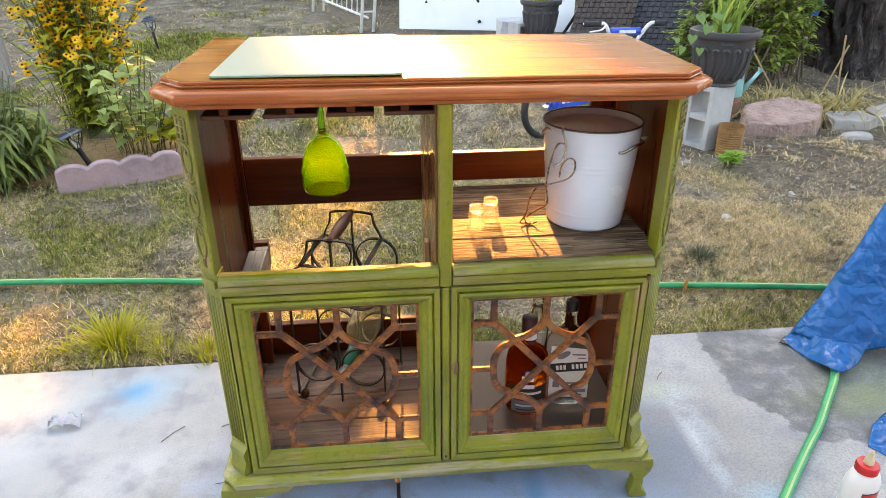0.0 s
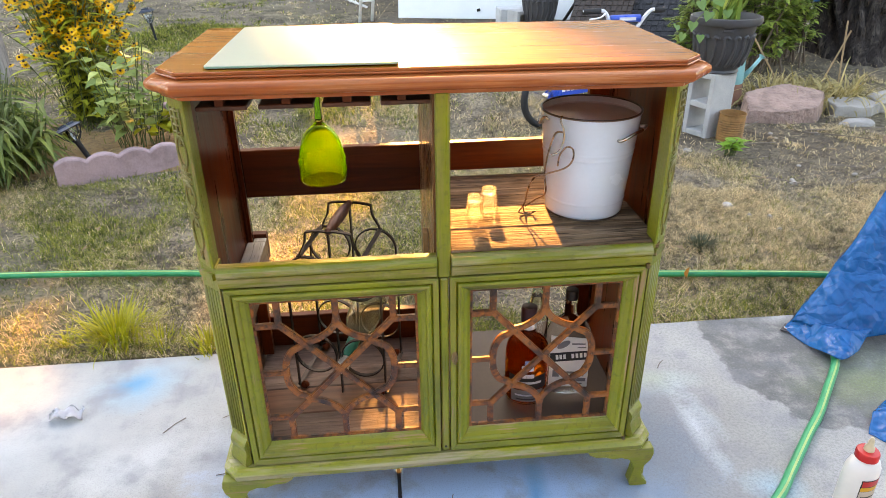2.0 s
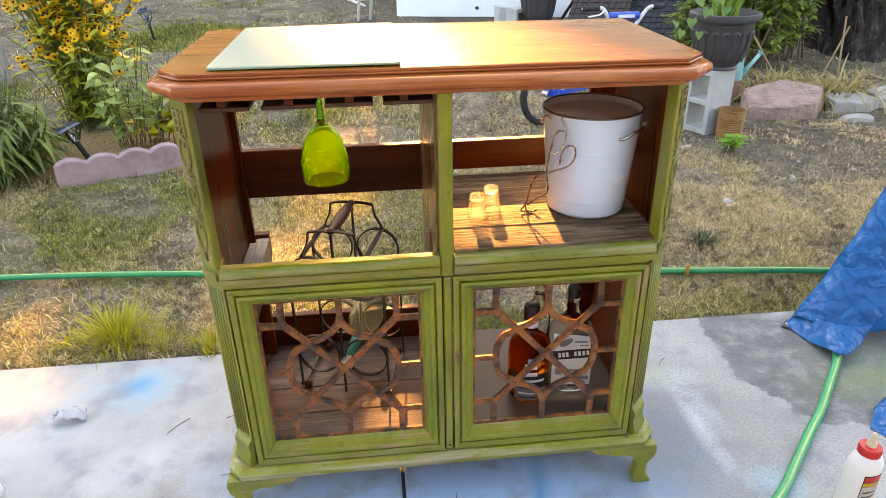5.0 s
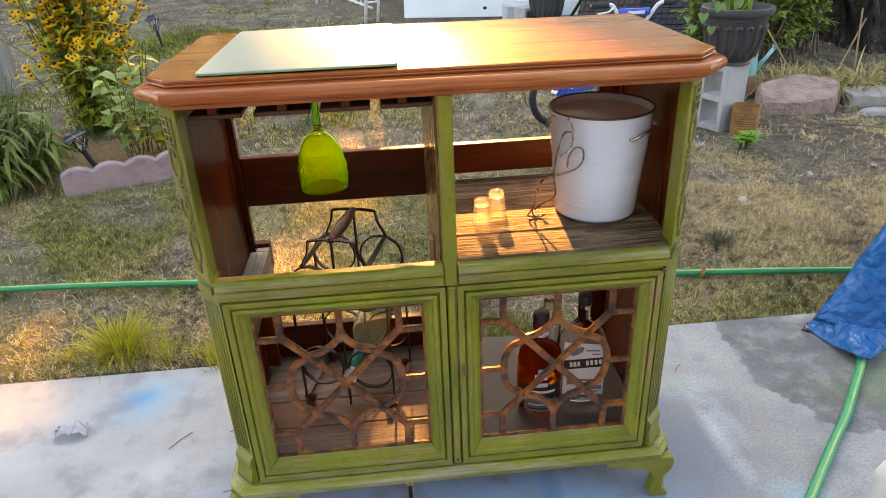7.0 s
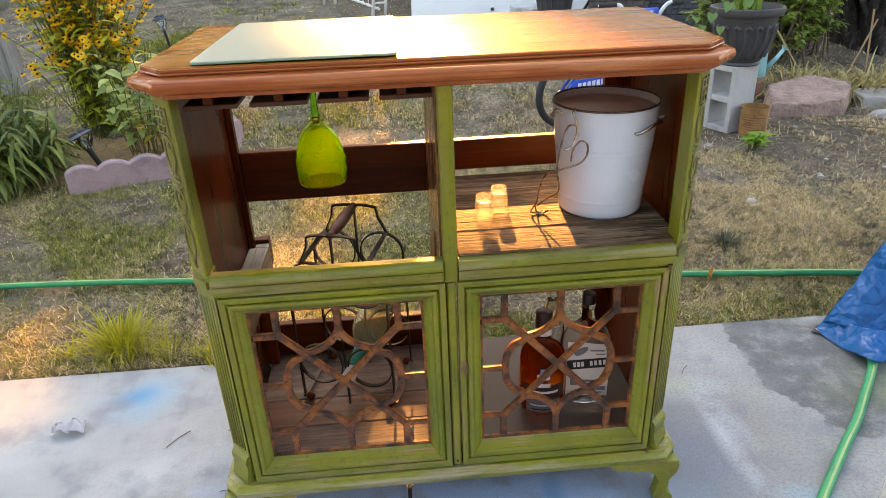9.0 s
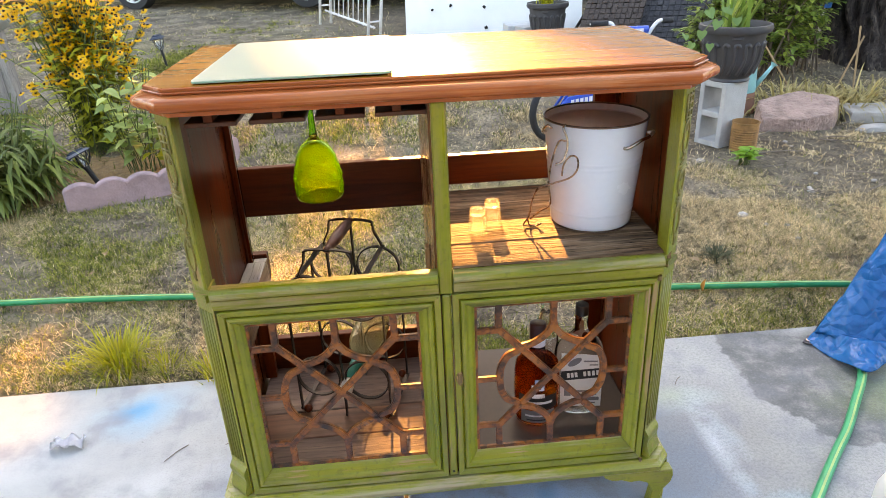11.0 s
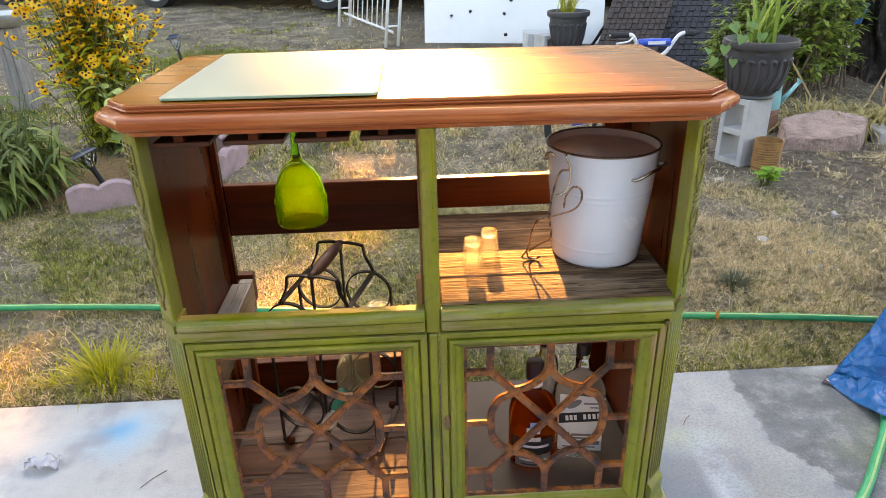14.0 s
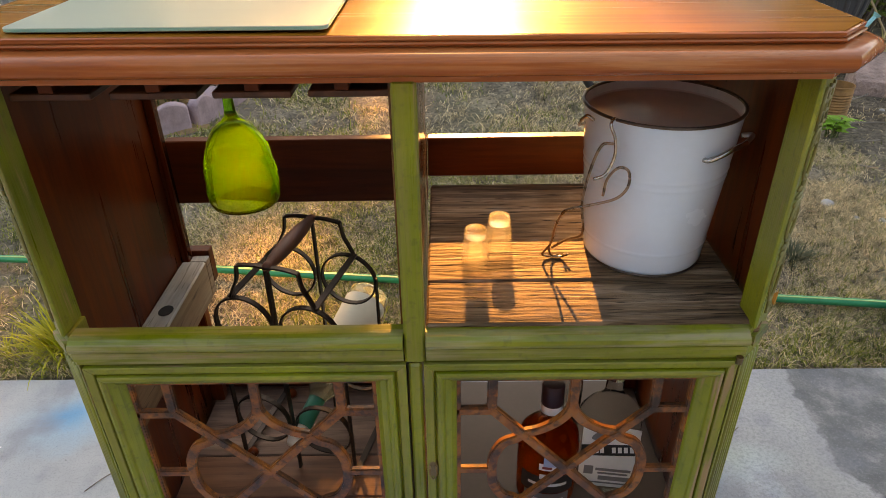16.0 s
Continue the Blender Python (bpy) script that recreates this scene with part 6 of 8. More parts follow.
def build_pot_plant(at, rnd, vine=True):
    g = thing("potted_grass", "arching green grass blades growing from the plant pot", "plant", at)
    bm = B()
    for k in range(34 if vine else 60):
        a = rnd.uniform(0, 6.28)
        blade(bm, Vector(at) + Vector((rnd.gauss(0, 0.035), rnd.gauss(0, 0.035), 0)), (math.cos(a) * rnd.uniform(0.1, 0.7), math.sin(a) * rnd.uniform(0.1, 0.7), 1), rnd.uniform(0.22, 0.48) * (1 if vine else 1.05), 0.019 if vine else 0.008, rnd.uniform(0.5, 1.5), 6)
    tagged(part("foliage", bm, LEAF_LIME if not vine else leaf_mat("bright_blade", (0.14, 0.24, 0.04), (0.46, 0.54, 0.12)), g), kind="stuff")
    if vine:
        v = thing("heart_leaf_vine", "trailing vine with heart-shaped green leaves over the pot rim", "vine", at)
        st = B()
        tube(st, smooth_line([Vector(at), Vector(at) + Vector((-0.12, -0.06, 0.08)), Vector(at) + Vector((-0.22, -0.09, 0.02)), Vector(at) + Vector((-0.30, -0.10, -0.08))], 6), 0.003, 5)
        part("stem", st, STEM, v)
        for dx, dy, dz, s in ((-0.10, -0.08, 0.12, 0.085), (-0.16, -0.10, 0.05, 0.075), (-0.21, -0.09, 0.11, 0.08), (-0.25, -0.11, 0.00, 0.07), (-0.30, -0.11, -0.06, 0.065), (-0.05, -0.10, 0.06, 0.07), (-0.20, -0.12, -0.07, 0.06), (-0.34, -0.10, -0.01, 0.06)):
            bm = B()
            pts = [(0, 0.18), (0.30, 0.34), (0.52, 0.18), (0.46, -0.15), (0.22, -0.50), (0, -0.78), (-0.22, -0.50), (-0.46, -0.15), (-0.52, 0.18), (-0.30, 0.34)]
            M = Matrix.Translation(Vector(at) + Vector((dx, dy, dz))) @ Euler((radians(55 + rnd.gauss(0, 15)), radians(rnd.gauss(0, 20)), radians(rnd.gauss(-20, 20)))).to_matrix().to_4x4() @ Matrix.Scale(s * 0.78, 4)
            bm.faces.new([bm.verts.new(M @ Vector((x, y, 0.12 * abs(x)))) for x, y in pts])
            bmesh.ops.triangulate(bm, faces=bm.faces[:])
            part("leaf", bm, VINE_LEAF, v)


def build_can():
    m = plain("rusty_tin", (0.34, 0.17, 0.06), 0.75, 0.3, 0.45, 18, 0.5, 0.002)
    M = Matrix.Translation((2.005, 2.60, gz(2.6)))
    prof = [(0.0002, 0.004), (0.074, 0.0), (0.076, 0.004), (0.0745, 0.008)]
    for k in range(9):
        prof += [(0.0730, 0.018 + 0.014 * k), (0.0772, 0.025 + 0.014 * k)]
    prof += [(0.0745, 0.150), (0.0745, 0.164), (0.078, 0.168), (0.078, 0.173), (0.072, 0.173), (0.071, 0.164), (0.071, 0.02), (0.0002, 0.018)]
    c = thing("tin_can", "rusty ribbed tin can standing on bare soil", "tin can", (2.005, 2.60, gz(2.6)))
    part("shell", lathe(B(), prof, 32, M), m, c, smooth="auto")


def build_watering_can():
    teal = plain("pale_teal_metal", (0.22, 0.48, 0.50), 0.45, 0.2, 0.2, 12)
    at = (2.37, 3.38, gz(3.4))
    w = thing("watering_can", "pale teal watering can behind the cinder block", "watering can", at)
    M = Matrix.Translation(at)
    part("body", lathe(B(), [(0.0002, 0.14), (0.085, 0.14), (0.090, 0.15), (0.080, 0.32), (0.072, 0.325), (0.070, 0.315), (0.0002, 0.30)], 28, M), teal, w, smooth="auto")
    part("base", lathe(B(), [(0.0002, 0.0), (0.10, 0.0), (0.088, 0.1395), (0.0002, 0.1396)], 20, M), plain("terracotta_pot", (0.28, 0.13, 0.085), 0.8), w, "terracotta pot under the can", smooth="auto")
    part("spout", tube(B(), [Vector(at) + Vector(q) for q in ((0.075, -0.02, 0.17), (0.13, -0.03, 0.24), (0.175, -0.04, 0.31))], [0.020, 0.014, 0.012], 12), teal, w, smooth=True)
    part("rose", lathe(B(), [(0.012, 0), (0.026, 0.018), (0.0002, 0.022)], 16, M @ Matrix.Translation((0.175, -0.04, 0.31)) @ Matrix.Rotation(radians(35), 4, "Y")), teal, w)
    part("handle", tube(B(), smooth_line([Vector(at) + Vector(q) for q in ((-0.07, 0, 0.20), (-0.14, 0, 0.24), (-0.12, 0, 0.34), (-0.05, 0, 0.325))]), 0.007, 8), teal, w, smooth=True)


def build_bicycle():
    blue, white, black = plain("blue_bike_paint", (0.01, 0.08, 0.50), 0.3), plain("white_bike_paint", (0.75, 0.75, 0.78), 0.3, vary=0.05), plain("black_rubber", (0.02, 0.02, 0.022), 0.75)
    g0 = gz(3.0)
    b = thing("bicycle", "blue and white childs bicycle standing on the lawn", "bicycle", (1.25, 3.15, g0))
    back, frontc = Vector((0.965, 3.02, g0 + 0.205)), Vector((1.64, 3.36, g0 + 0.205))
    way = (frontc - back).normalized()
    ang = math.atan2(way.y, way.x)

    def wheel(c, yaw):
        M = Matrix.Translation(c) @ Matrix.Rotation(yaw, 4, "Z") @ Matrix.Rotation(radians(90), 4, "X")
        w = part("wheel", lathe(B(), [(0.006, -0.03), (0.016, -0.028), (0.016, 0.028), (0.006, 0.03)], 14, M), CHROME, b)
        part("tyre", lathe(B(), [(0.205 + 0.0 - 0.022 + 0.022 * math.cos(t), 0.022 * math.sin(t)) for t in np.linspace(0, 2 * math.pi, 13)[:-1]], 44, M, close=True), black, w, "black rubber tyre", smooth=True)
        part("rim", lathe(B(), [(0.163, -0.012), (0.166, -0.012), (0.166, 0.012), (0.163, 0.012), (0.158, 0.0)], 40, M, close=True), CHROME, w)
        for k in range(16):
            a = 2 * math.pi * k / 16
            part("spoke", tube(B(), [M @ Vector((0.014 * math.cos(a + 0.4), 0.014 * math.sin(a + 0.4), 0.02 * (-1) ** k)), M @ Vector((0.163 * math.cos(a), 0.163 * math.sin(a), 0))], 0.0014, 4), CHROME, w)

    wheel(back, ang)
    wheel(frontc, ang - 0.9)
    crank, seat, head = back.lerp(frontc, 0.46) + Vector((0, 0, -0.01)), back.lerp(frontc, 0.30) + Vector((0, 0, 0.25)), back.lerp(frontc, 0.86) + Vector((0, 0, 0.27))

    def rod(name, pts, r, mat, label=""):
        part(name, tube(B(), smooth_line(pts, 4) if len(pts) > 2 else pts, r, 10), mat, b, label, smooth=True)

    rod("down_tube", [crank, head], 0.018, blue)
    rod("top_tube", [seat + Vector((0, 0, -0.05)), head + Vector((0, 0, -0.01))], 0.016, blue)
    rod("seat_tube", [crank, seat], 0.015, blue)
    rod("chain_stay", [crank, back + Vector((0, -0.05, 0))], 0.010, blue)
    rod("chain_stay", [crank, back + Vector((0, 0.05, 0))], 0.010, blue)
    rod("seat_stay", [seat, back + Vector((0, 0.05, 0))], 0.009, blue)
    rod("seat_stay", [seat, back + Vector((0, -0.05, 0))], 0.009, blue)
    rod("fork_leg", [head, frontc + Vector((0.03, -0.04, 0))], 0.012, white)
    rod("fork_leg", [head, frontc + Vector((-0.03, 0.04, 0))], 0.012, white)
    part("saddle", lathe(B(), [(0.0002, 0.0), (0.05, 0.004), (0.065, 0.02), (0.055, 0.038), (0.0002, 0.045)], 20, Matrix.Translation(seat) @ Matrix.Rotation(ang, 4, "Z") @ Matrix.Diagonal((1.7, 1, 1, 1))), black, b, "black saddle", smooth=True)
    # long guard over the chain, lettered in bars
    G = Matrix.Translation(back.lerp(crank, 0.5) + Vector((0.02, -0.075, 0.055))) @ Matrix.Rotation(ang, 4, "Z")
    guard = part("chain_guard", prism(B(), [(-0.17, -0.05), (0.20, -0.045), (0.235, 0.0), (0.20, 0.045), (-0.13, 0.038), (-0.18, 0.0)], -0.006, 0.006, G @ FRONT, 0.003), blue, b, "blue chain guard")
    for k in range(7):
        part("letter_bar", box(B(), -0.105 + 0.038 * k, -0.079 + 0.038 * k, -0.0085, -0.0065, -0.016, 0.018, 0, G), white, guard)
    # handlebar
    c = Vector((1.50, 3.25, g0 + 0.58))
    bar = part("handlebar", tube(B(), smooth_line([c + Vector(q) for q in ((-0.27, 0, 0.10), (-0.17, 0, 0.105), (-0.12, 0, 0.09), (-0.06, 0, -0.02), (0, 0, -0.045), (0.08, 0, -0.02), (0.15, 0, 0.075), (0.19, 0, 0.105), (0.26, 0, 0.10))], 5), 0.012, 10), white, b, "white steel handlebar", smooth=True)
    part("cross_pad", tube(B(), [c + Vector((-0.085, -0.004, 0.055)), c + Vector((0.11, -0.004, 0.055))], 0.024, 12), blue, bar, "blue padded crossbar sleeve", smooth=True)
    part("pad_mark", box(B(), -0.035, 0.075, -0.029, -0.0265, 0.045, 0.065, 0, Matrix.Translation(c)), white, bar)
    for s0, s1 in ((-0.27, -0.155), (0.20, 0.27)):
        part("grip", tube(B(), [c + Vector((s0, 0, 0.102)), c + Vector((s1, 0, 0.104))], 0.018, 12), black, bar, smooth=True)
    part("brake_lever", tube(B(), smooth_line([c + Vector(q) for q in ((-0.13, -0.02, 0.09), (-0.17, -0.05, 0.07), (-0.24, -0.05, 0.06))]), 0.006, 6), white, bar, smooth=True)
    rod("stem", [head, c + Vector((0, 0, -0.04))], 0.014, white)


def build_wicker():
    m, n, l, b = shader("dark_brown_wicker", 0.6)
    v = coords(n, l)
    w = n.new("ShaderNodeTexChecker")
    w.inputs["Scale"].default_value = 42
    l.new(v, w.inputs["Vector"])
    col = blend(n, l, w.outputs["Fac"], (0.055, 0.034, 0.025), (0.028, 0.018, 0.014))
    col = blend(n, l, grey(n, l, noise_at(n, l, v, 14, 4), 0.35, 0.7, 0, 0.6), col, (0.085, 0.06, 0.045))
    l.new(col, b.inputs["Base Color"])
    bump(n, l, b, w.outputs["Fac"], 0.8, 0.01)
    grey_m = plain("dark_grey_wicker", (0.034, 0.033, 0.038), 0.6, 0, 0.4, 60, 0.8, 0.01)
    for x0, dx, mat, lab in ((1.58, 0.54, m, "dark brown woven wicker lounger back leaning"), (2.15, 0.60, grey_m, "dark grey quilted lounger back leaning")):
        c = thing("wicker_lounger", lab, "lounger", (x0 + dx / 2, 5.2, gz(5.2)))
        M = Matrix.Translation((x0, 5.02, gz(5.1) + 0.02)) @ Matrix.Rotation(radians(-14), 4, "Z") @ Matrix.Rotation(radians(-42), 4, "X") @ Matrix(((1, 0, 0.24, 0), (0, 1, 0, 0), (0, 0, 1, 0), (0, 0, 0, 1)))
        rows = 13
        back = part("backrest", box(B(), 0, dx, 0, 0.05, 0, 0.78, 0.012, M, 2), mat, c)
        for k in range(rows):  # woven bands stand proud
            for j in range(11):
                part("woven_band", box(B(), dx * j / 11 + 0.003, dx * (j + 1) / 11 - 0.003, -0.008 - 0.004 * ((j + k) % 2), -0.001, 0.015 + k * 0.058, 0.068 + k * 0.058, 0.003, M), mat, back)
        for x in (0.03, dx - 0.05):
            part("leg", tube(B(), [M @ Vector((x, 0.05, 0.60)), Vector((x0 + x + 0.12, 5.75, gz(5.7)))], 0.015, 8), plain("dark_leg", (0.03, 0.025, 0.022), 0.5), c, smooth=True)


def build_bed_frame():
    white = plain("chipped_white_paint", (0.74, 0.73, 0.72), 0.5, 0, 0.15, 15)
    a, e = Vector((-0.20, 6.36, gz(6.3))), Vector((-0.80, 7.66, gz(7.6)))
    f = thing("iron_bed_frame", "white painted iron bed headboard standing on the lawn", "bed frame", tuple(a))
    lean = Vector((0.10, 0.0, 0))
    side = Vector((0.13, 0.05, 0))

    def rod(name, p, q, r):
        part(name, tube(B(), [p, q], r, 8), white, f, smooth=True)

    for s in (a, e):
        for d in (-1, 1):
            o = s + side * d * 0.5
            rod("post", o, o + lean * 1.1 + Vector((0, 0, 1.05)), 0.017)
        for z in (0.22, 0.95):
            rod("post_tie", s - side * 0.5 + lean * z + Vector((0, 0, z)), s + side * 0.5 + lean * z + Vector((0, 0, z)), 0.010)
    for z in (0.16, 0.55, 0.95):
        rod("rail", a + lean * z + Vector((0, 0, z)), e + lean * z + Vector((0, 0, z)), 0.013)
    for k in range(1, 10):
        o = a.lerp(e, k / 10)
        sp = part("spindle", tube(B(), [o + lean * 0.16 + Vector((0, 0, 0.16)), o + lean * 0.95 + Vector((0, 0, 0.95))], 0.0075, 6), white, f, smooth=True)
        for z in (0.16, 0.55):
            part("knuckle", lathe(B(), [(0.0002, -0.022), (0.016, -0.010), (0.016, 0.010), (0.0002, 0.022)], 8, Matrix.Translation(o + lean * z + Vector((0, 0, z)))), white, sp, smooth=True)


def build_target_board():
    white, black = plain("white_board_paint", (0.80, 0.80, 0.80), 0.5, 0, 0.05, 3), plain("torn_dark_hole", (0.012, 0.011, 0.010), 0.95)
    o, e = Vector((0.155, 6.56, gz(6.5))), Vector((1.985, 6.10, gz(6.1)))
    ang, L = math.atan2(e.y - o.y, e.x - o.x), (e - o).length
    M = Matrix.Translation(o) @ Matrix.Rotation(ang, 4, "Z") @ Matrix.Rotation(radians(-6), 4, "X")
    b = part("white_board", box(B(), 0, L, 0, 0.02, 0, 1.22, 0.002, M), white)
    tagged(b, "large white board with ragged dark holes leaning on the trailer", "board")
    rnd = random.Random(8)
    for x, z, r in ((0.30, 0.62, 0.020), (0.36, 0.70, 0.016), (0.45, 0.62, 0.020), (0.58, 0.66, 0.022), (0.30, 0.28, 0.018), (0.50, 0.32, 0.020), (0.53, 0.47, 0.017), (0.73, 0.52, 0.030), (0.86, 0.30, 0.022), (0.93, 0.44, 0.026), (0.88, 0.09, 0.024), (0.66, 0.86, 0.022), (0.42, 0.92, 0.02), (1.2, 0.8, 0.02)):
        bm = B()
        n = 14
        rim = [(x + r * rnd.uniform(0.6, 1.25) * math.cos(2 * math.pi * k / n), z + r * rnd.uniform(0.6, 1.25) * math.sin(2 * math.pi * k / n)) for k in range(n)]
        prism(bm, rim, 0.0005, 0.004, M @ FRONT)
        part("hole", bm, black, b)
        bm = B()
        tube(bm, [M @ Vector((u * 1.0, -0.004 - rnd.uniform(0, 0.006), w)) for u, w in rim], 0.0035, 4, closed=True)
        part("torn_edge", bm, white, b)


def build_trailer():
    siding = plain("white_aluminium_siding", (0.72, 0.73, 0.74), 0.4, 0.1, 0.06, 4)
    t = thing("camper_trailer", "white camper trailer with ribbed siding parked on the drive", "trailer", (2.2, 9.0, gz(9)))
    y0, y1, z0, z1 = 8.30, 10.5, 0.52, 3.42
    out = [(0.16, z0), (3.55, z0), (4.35, z0 + 0.75), (4.45, z1 - 0.5), (4.1, z1), (0.4, z1), (0.16, z1 - 0.2)]
    part("body", prism(B(), out, -y1, -y0, FRONT, 0.02), siding, t)
    for k in range(26):
        z = z0 + 0.03 + 0.10 * k
        x1 = 3.55 + 0.8 * min(1, max(0, (z - z0) / 0.75)) - 0.03
        part("siding_rib", box(B(), 0.20, x1, y0 - 0.014, y0 - 0.001, z, z + 0.012, 0.004), siding, t)
    part("skirt_trim", box(B(), 0.18, 3.55, y0 - 0.02, y0 - 0.001, z0 - 0.004, z0 + 0.02, 0.003), CHROME, t)
    black, rim = plain("trailer_tyre", (0.02, 0.02, 0.02), 0.8), plain("painted_rim", (0.6, 0.6, 0.6), 0.4)
    for y in (y0 + 0.2, y1 - 0.2):
        M = Matrix.Translation((1.6, y, gz(9) + 0.32)) @ Matrix.Rotation(radians(90), 4, "X")
        w = part("wheel", lathe(B(), [(0.0002, -0.09), (0.17, -0.09), (0.19, -0.06), (0.19, 0.06), (0.17, 0.09), (0.0002, 0.09)], 24, M), rim, t)
        part("tyre", lathe(B(), [(0.20, -0.09), (0.31, -0.085), (0.32, 0), (0.31, 0.085), (0.20, 0.09)], 28, M, close=True), black, w, smooth="auto")
    for x in (0.5, 3.2):
        part("jack_stand", box(B(), x - 0.04, x + 0.04, y0 + 0.2, y0 + 0.28, gz(8.4), z0 + 0.01, 0.004), DARK_IRON, t)


def build_car(origin, ang, label, length_back, length_front, paint):
    """A saloon car, wheels on its local x axis: rear at 0, front at 2.8."""
    c = thing("car", label, "car", tuple(origin))
    M = Matrix.Translation(origin) @ Matrix.Rotation(ang, 4, "Z")
    black, glassm = plain("car_tyre", (0.018, 0.018, 0.02), 0.8), plain("dark_car_glass", (0.02, 0.025, 0.03), 0.08, vary=0.1)
    dark = plain("dark_underbody", (0.01, 0.01, 0.01), 0.9)
    W = 1.74
    prof = [(-length_back, 0.38), (-length_back - 0.06, 0.55), (-length_back, 0.86), (-0.45, 0.98), (0.25, 1.40), (1.55, 1.42), (2.35, 0.98), (2.8 + length_front - 0.15, 0.82), (2.8 + length_front, 0.60), (2.8 + length_front - 0.04, 0.34),
            (3.20, 0.22), (3.16, 0.42), (2.98, 0.60), (2.8, 0.65), (2.62, 0.60), (2.44, 0.42), (2.40, 0.22), (0.40, 0.22), (0.36, 0.42), (0.18, 0.60), (0, 0.65), (-0.18, 0.60), (-0.36, 0.42), (-0.40, 0.24)]
    body = part("body", prism(B(), prof, 0.0, W, M @ FRONT @ Matrix.Translation((0, 0, -W)), 0.03), paint, c, smooth="auto")
    S = M @ Matrix.Translation((0, -0.0, 0))
    part("side_strip", box(B(), 0.45, 2.35, -0.016, -0.001, 0.56, 0.60, 0.006, S), paint, c)
    part("sill", box(B(), 0.42, 2.38, -0.012, -0.001, 0.225, 0.275, 0.005, S), plain("grey_sill", (0.25, 0.26, 0.28), 0.5), c)
    for x in (0.55, 1.42, 2.30):
        part("door_gap", box(B(), x - 0.003, x + 0.003, -0.003, 0.002, 0.29, 0.95, 0, S), dark, c)
    for x0, x1 in ((0.25, 1.30), (1.42, 2.05)):
        part("side_window", prism(B(), [(x0 - 0.10, 1.0), (x1 + 0.10, 1.0), (x1 - 0.08, 1.36), (x0 + 0.12, 1.36)], 0.001, 0.008, S @ FRONT), glassm, c)
    part("bumper", box(B(), 2.8 + length_front - 0.10, 2.8 + length_front + 0.06, 0.05, W - 0.05, 0.36, 0.58, 0.04, M, 2), paint, c)
    part("headlight", box(B(), 2.8 + length_front - 0.22, 2.8 + length_front - 0.01, 0.02, 0.42, 0.62, 0.76, 0.03, M, 2), plain("headlight_lens", (0.55, 0.55, 0.55), 0.1), c)
    part("turn_signal", box(B(), 2.8 + length_front - 0.34, 2.8 + length_front - 0.15, -0.01, 0.06, 0.63, 0.74, 0.02, M, 2), plain("orange_lens", (0.8, 0.22, 0.02), 0.2), c)
    alloy = plain("alloy_wheel", (0.62, 0.63, 0.65), 0.3, 0.6, 0.1)
    for x in (0.0, 2.8):
        for y, s in ((0.10, -1), (W - 0.10, 1)):
            Wm = M @ Matrix.Translation((x, y, 0.32)) @ Matrix.Rotation(radians(90 * -s), 4, "X")
            w = part("wheel", lathe(B(), [(0.0002, 0.05), (0.19, 0.05), (0.205, 0.075), (0.212, 0.095), (0.220, 0.095), (0.220, -0.1), (0.0002, -0.1)], 32, Wm), plain("wheel_well_shadow_grey", (0.06, 0.06, 0.065), 0.5), c, smooth="auto")
            part("tyre", lathe(B(), [(0.222, -0.10), (0.300, -0.105), (0.318, -0.08), (0.320, 0.06), (0.305, 0.098), (0.222, 0.096)], 40, Wm, close=True), black, w, "black rubber tyre", smooth="auto")
            part("rim_edge", lathe(B(), [(0.200, 0.090), (0.219, 0.098), (0.221, 0.090), (0.205, 0.080)], 40, Wm, close=True), alloy, w, smooth=True)
            for k in range(7):
                a = 2 * math.pi * k / 7
                part("wheel_spoke", prism(B(), [(0.03, -0.022), (0.205, -0.030), (0.205, 0.030), (0.03, 0.022)], 0.055, 0.088, Wm @ Matrix.Rotation(a, 4, "Z"), 0.006), alloy, w)
            part("hub_cap", lathe(B(), [(0.0002, 0.095), (0.035, 0.092), (0.048, 0.080), (0.048, 0.056)], 18, Wm), alloy, w, smooth="auto")


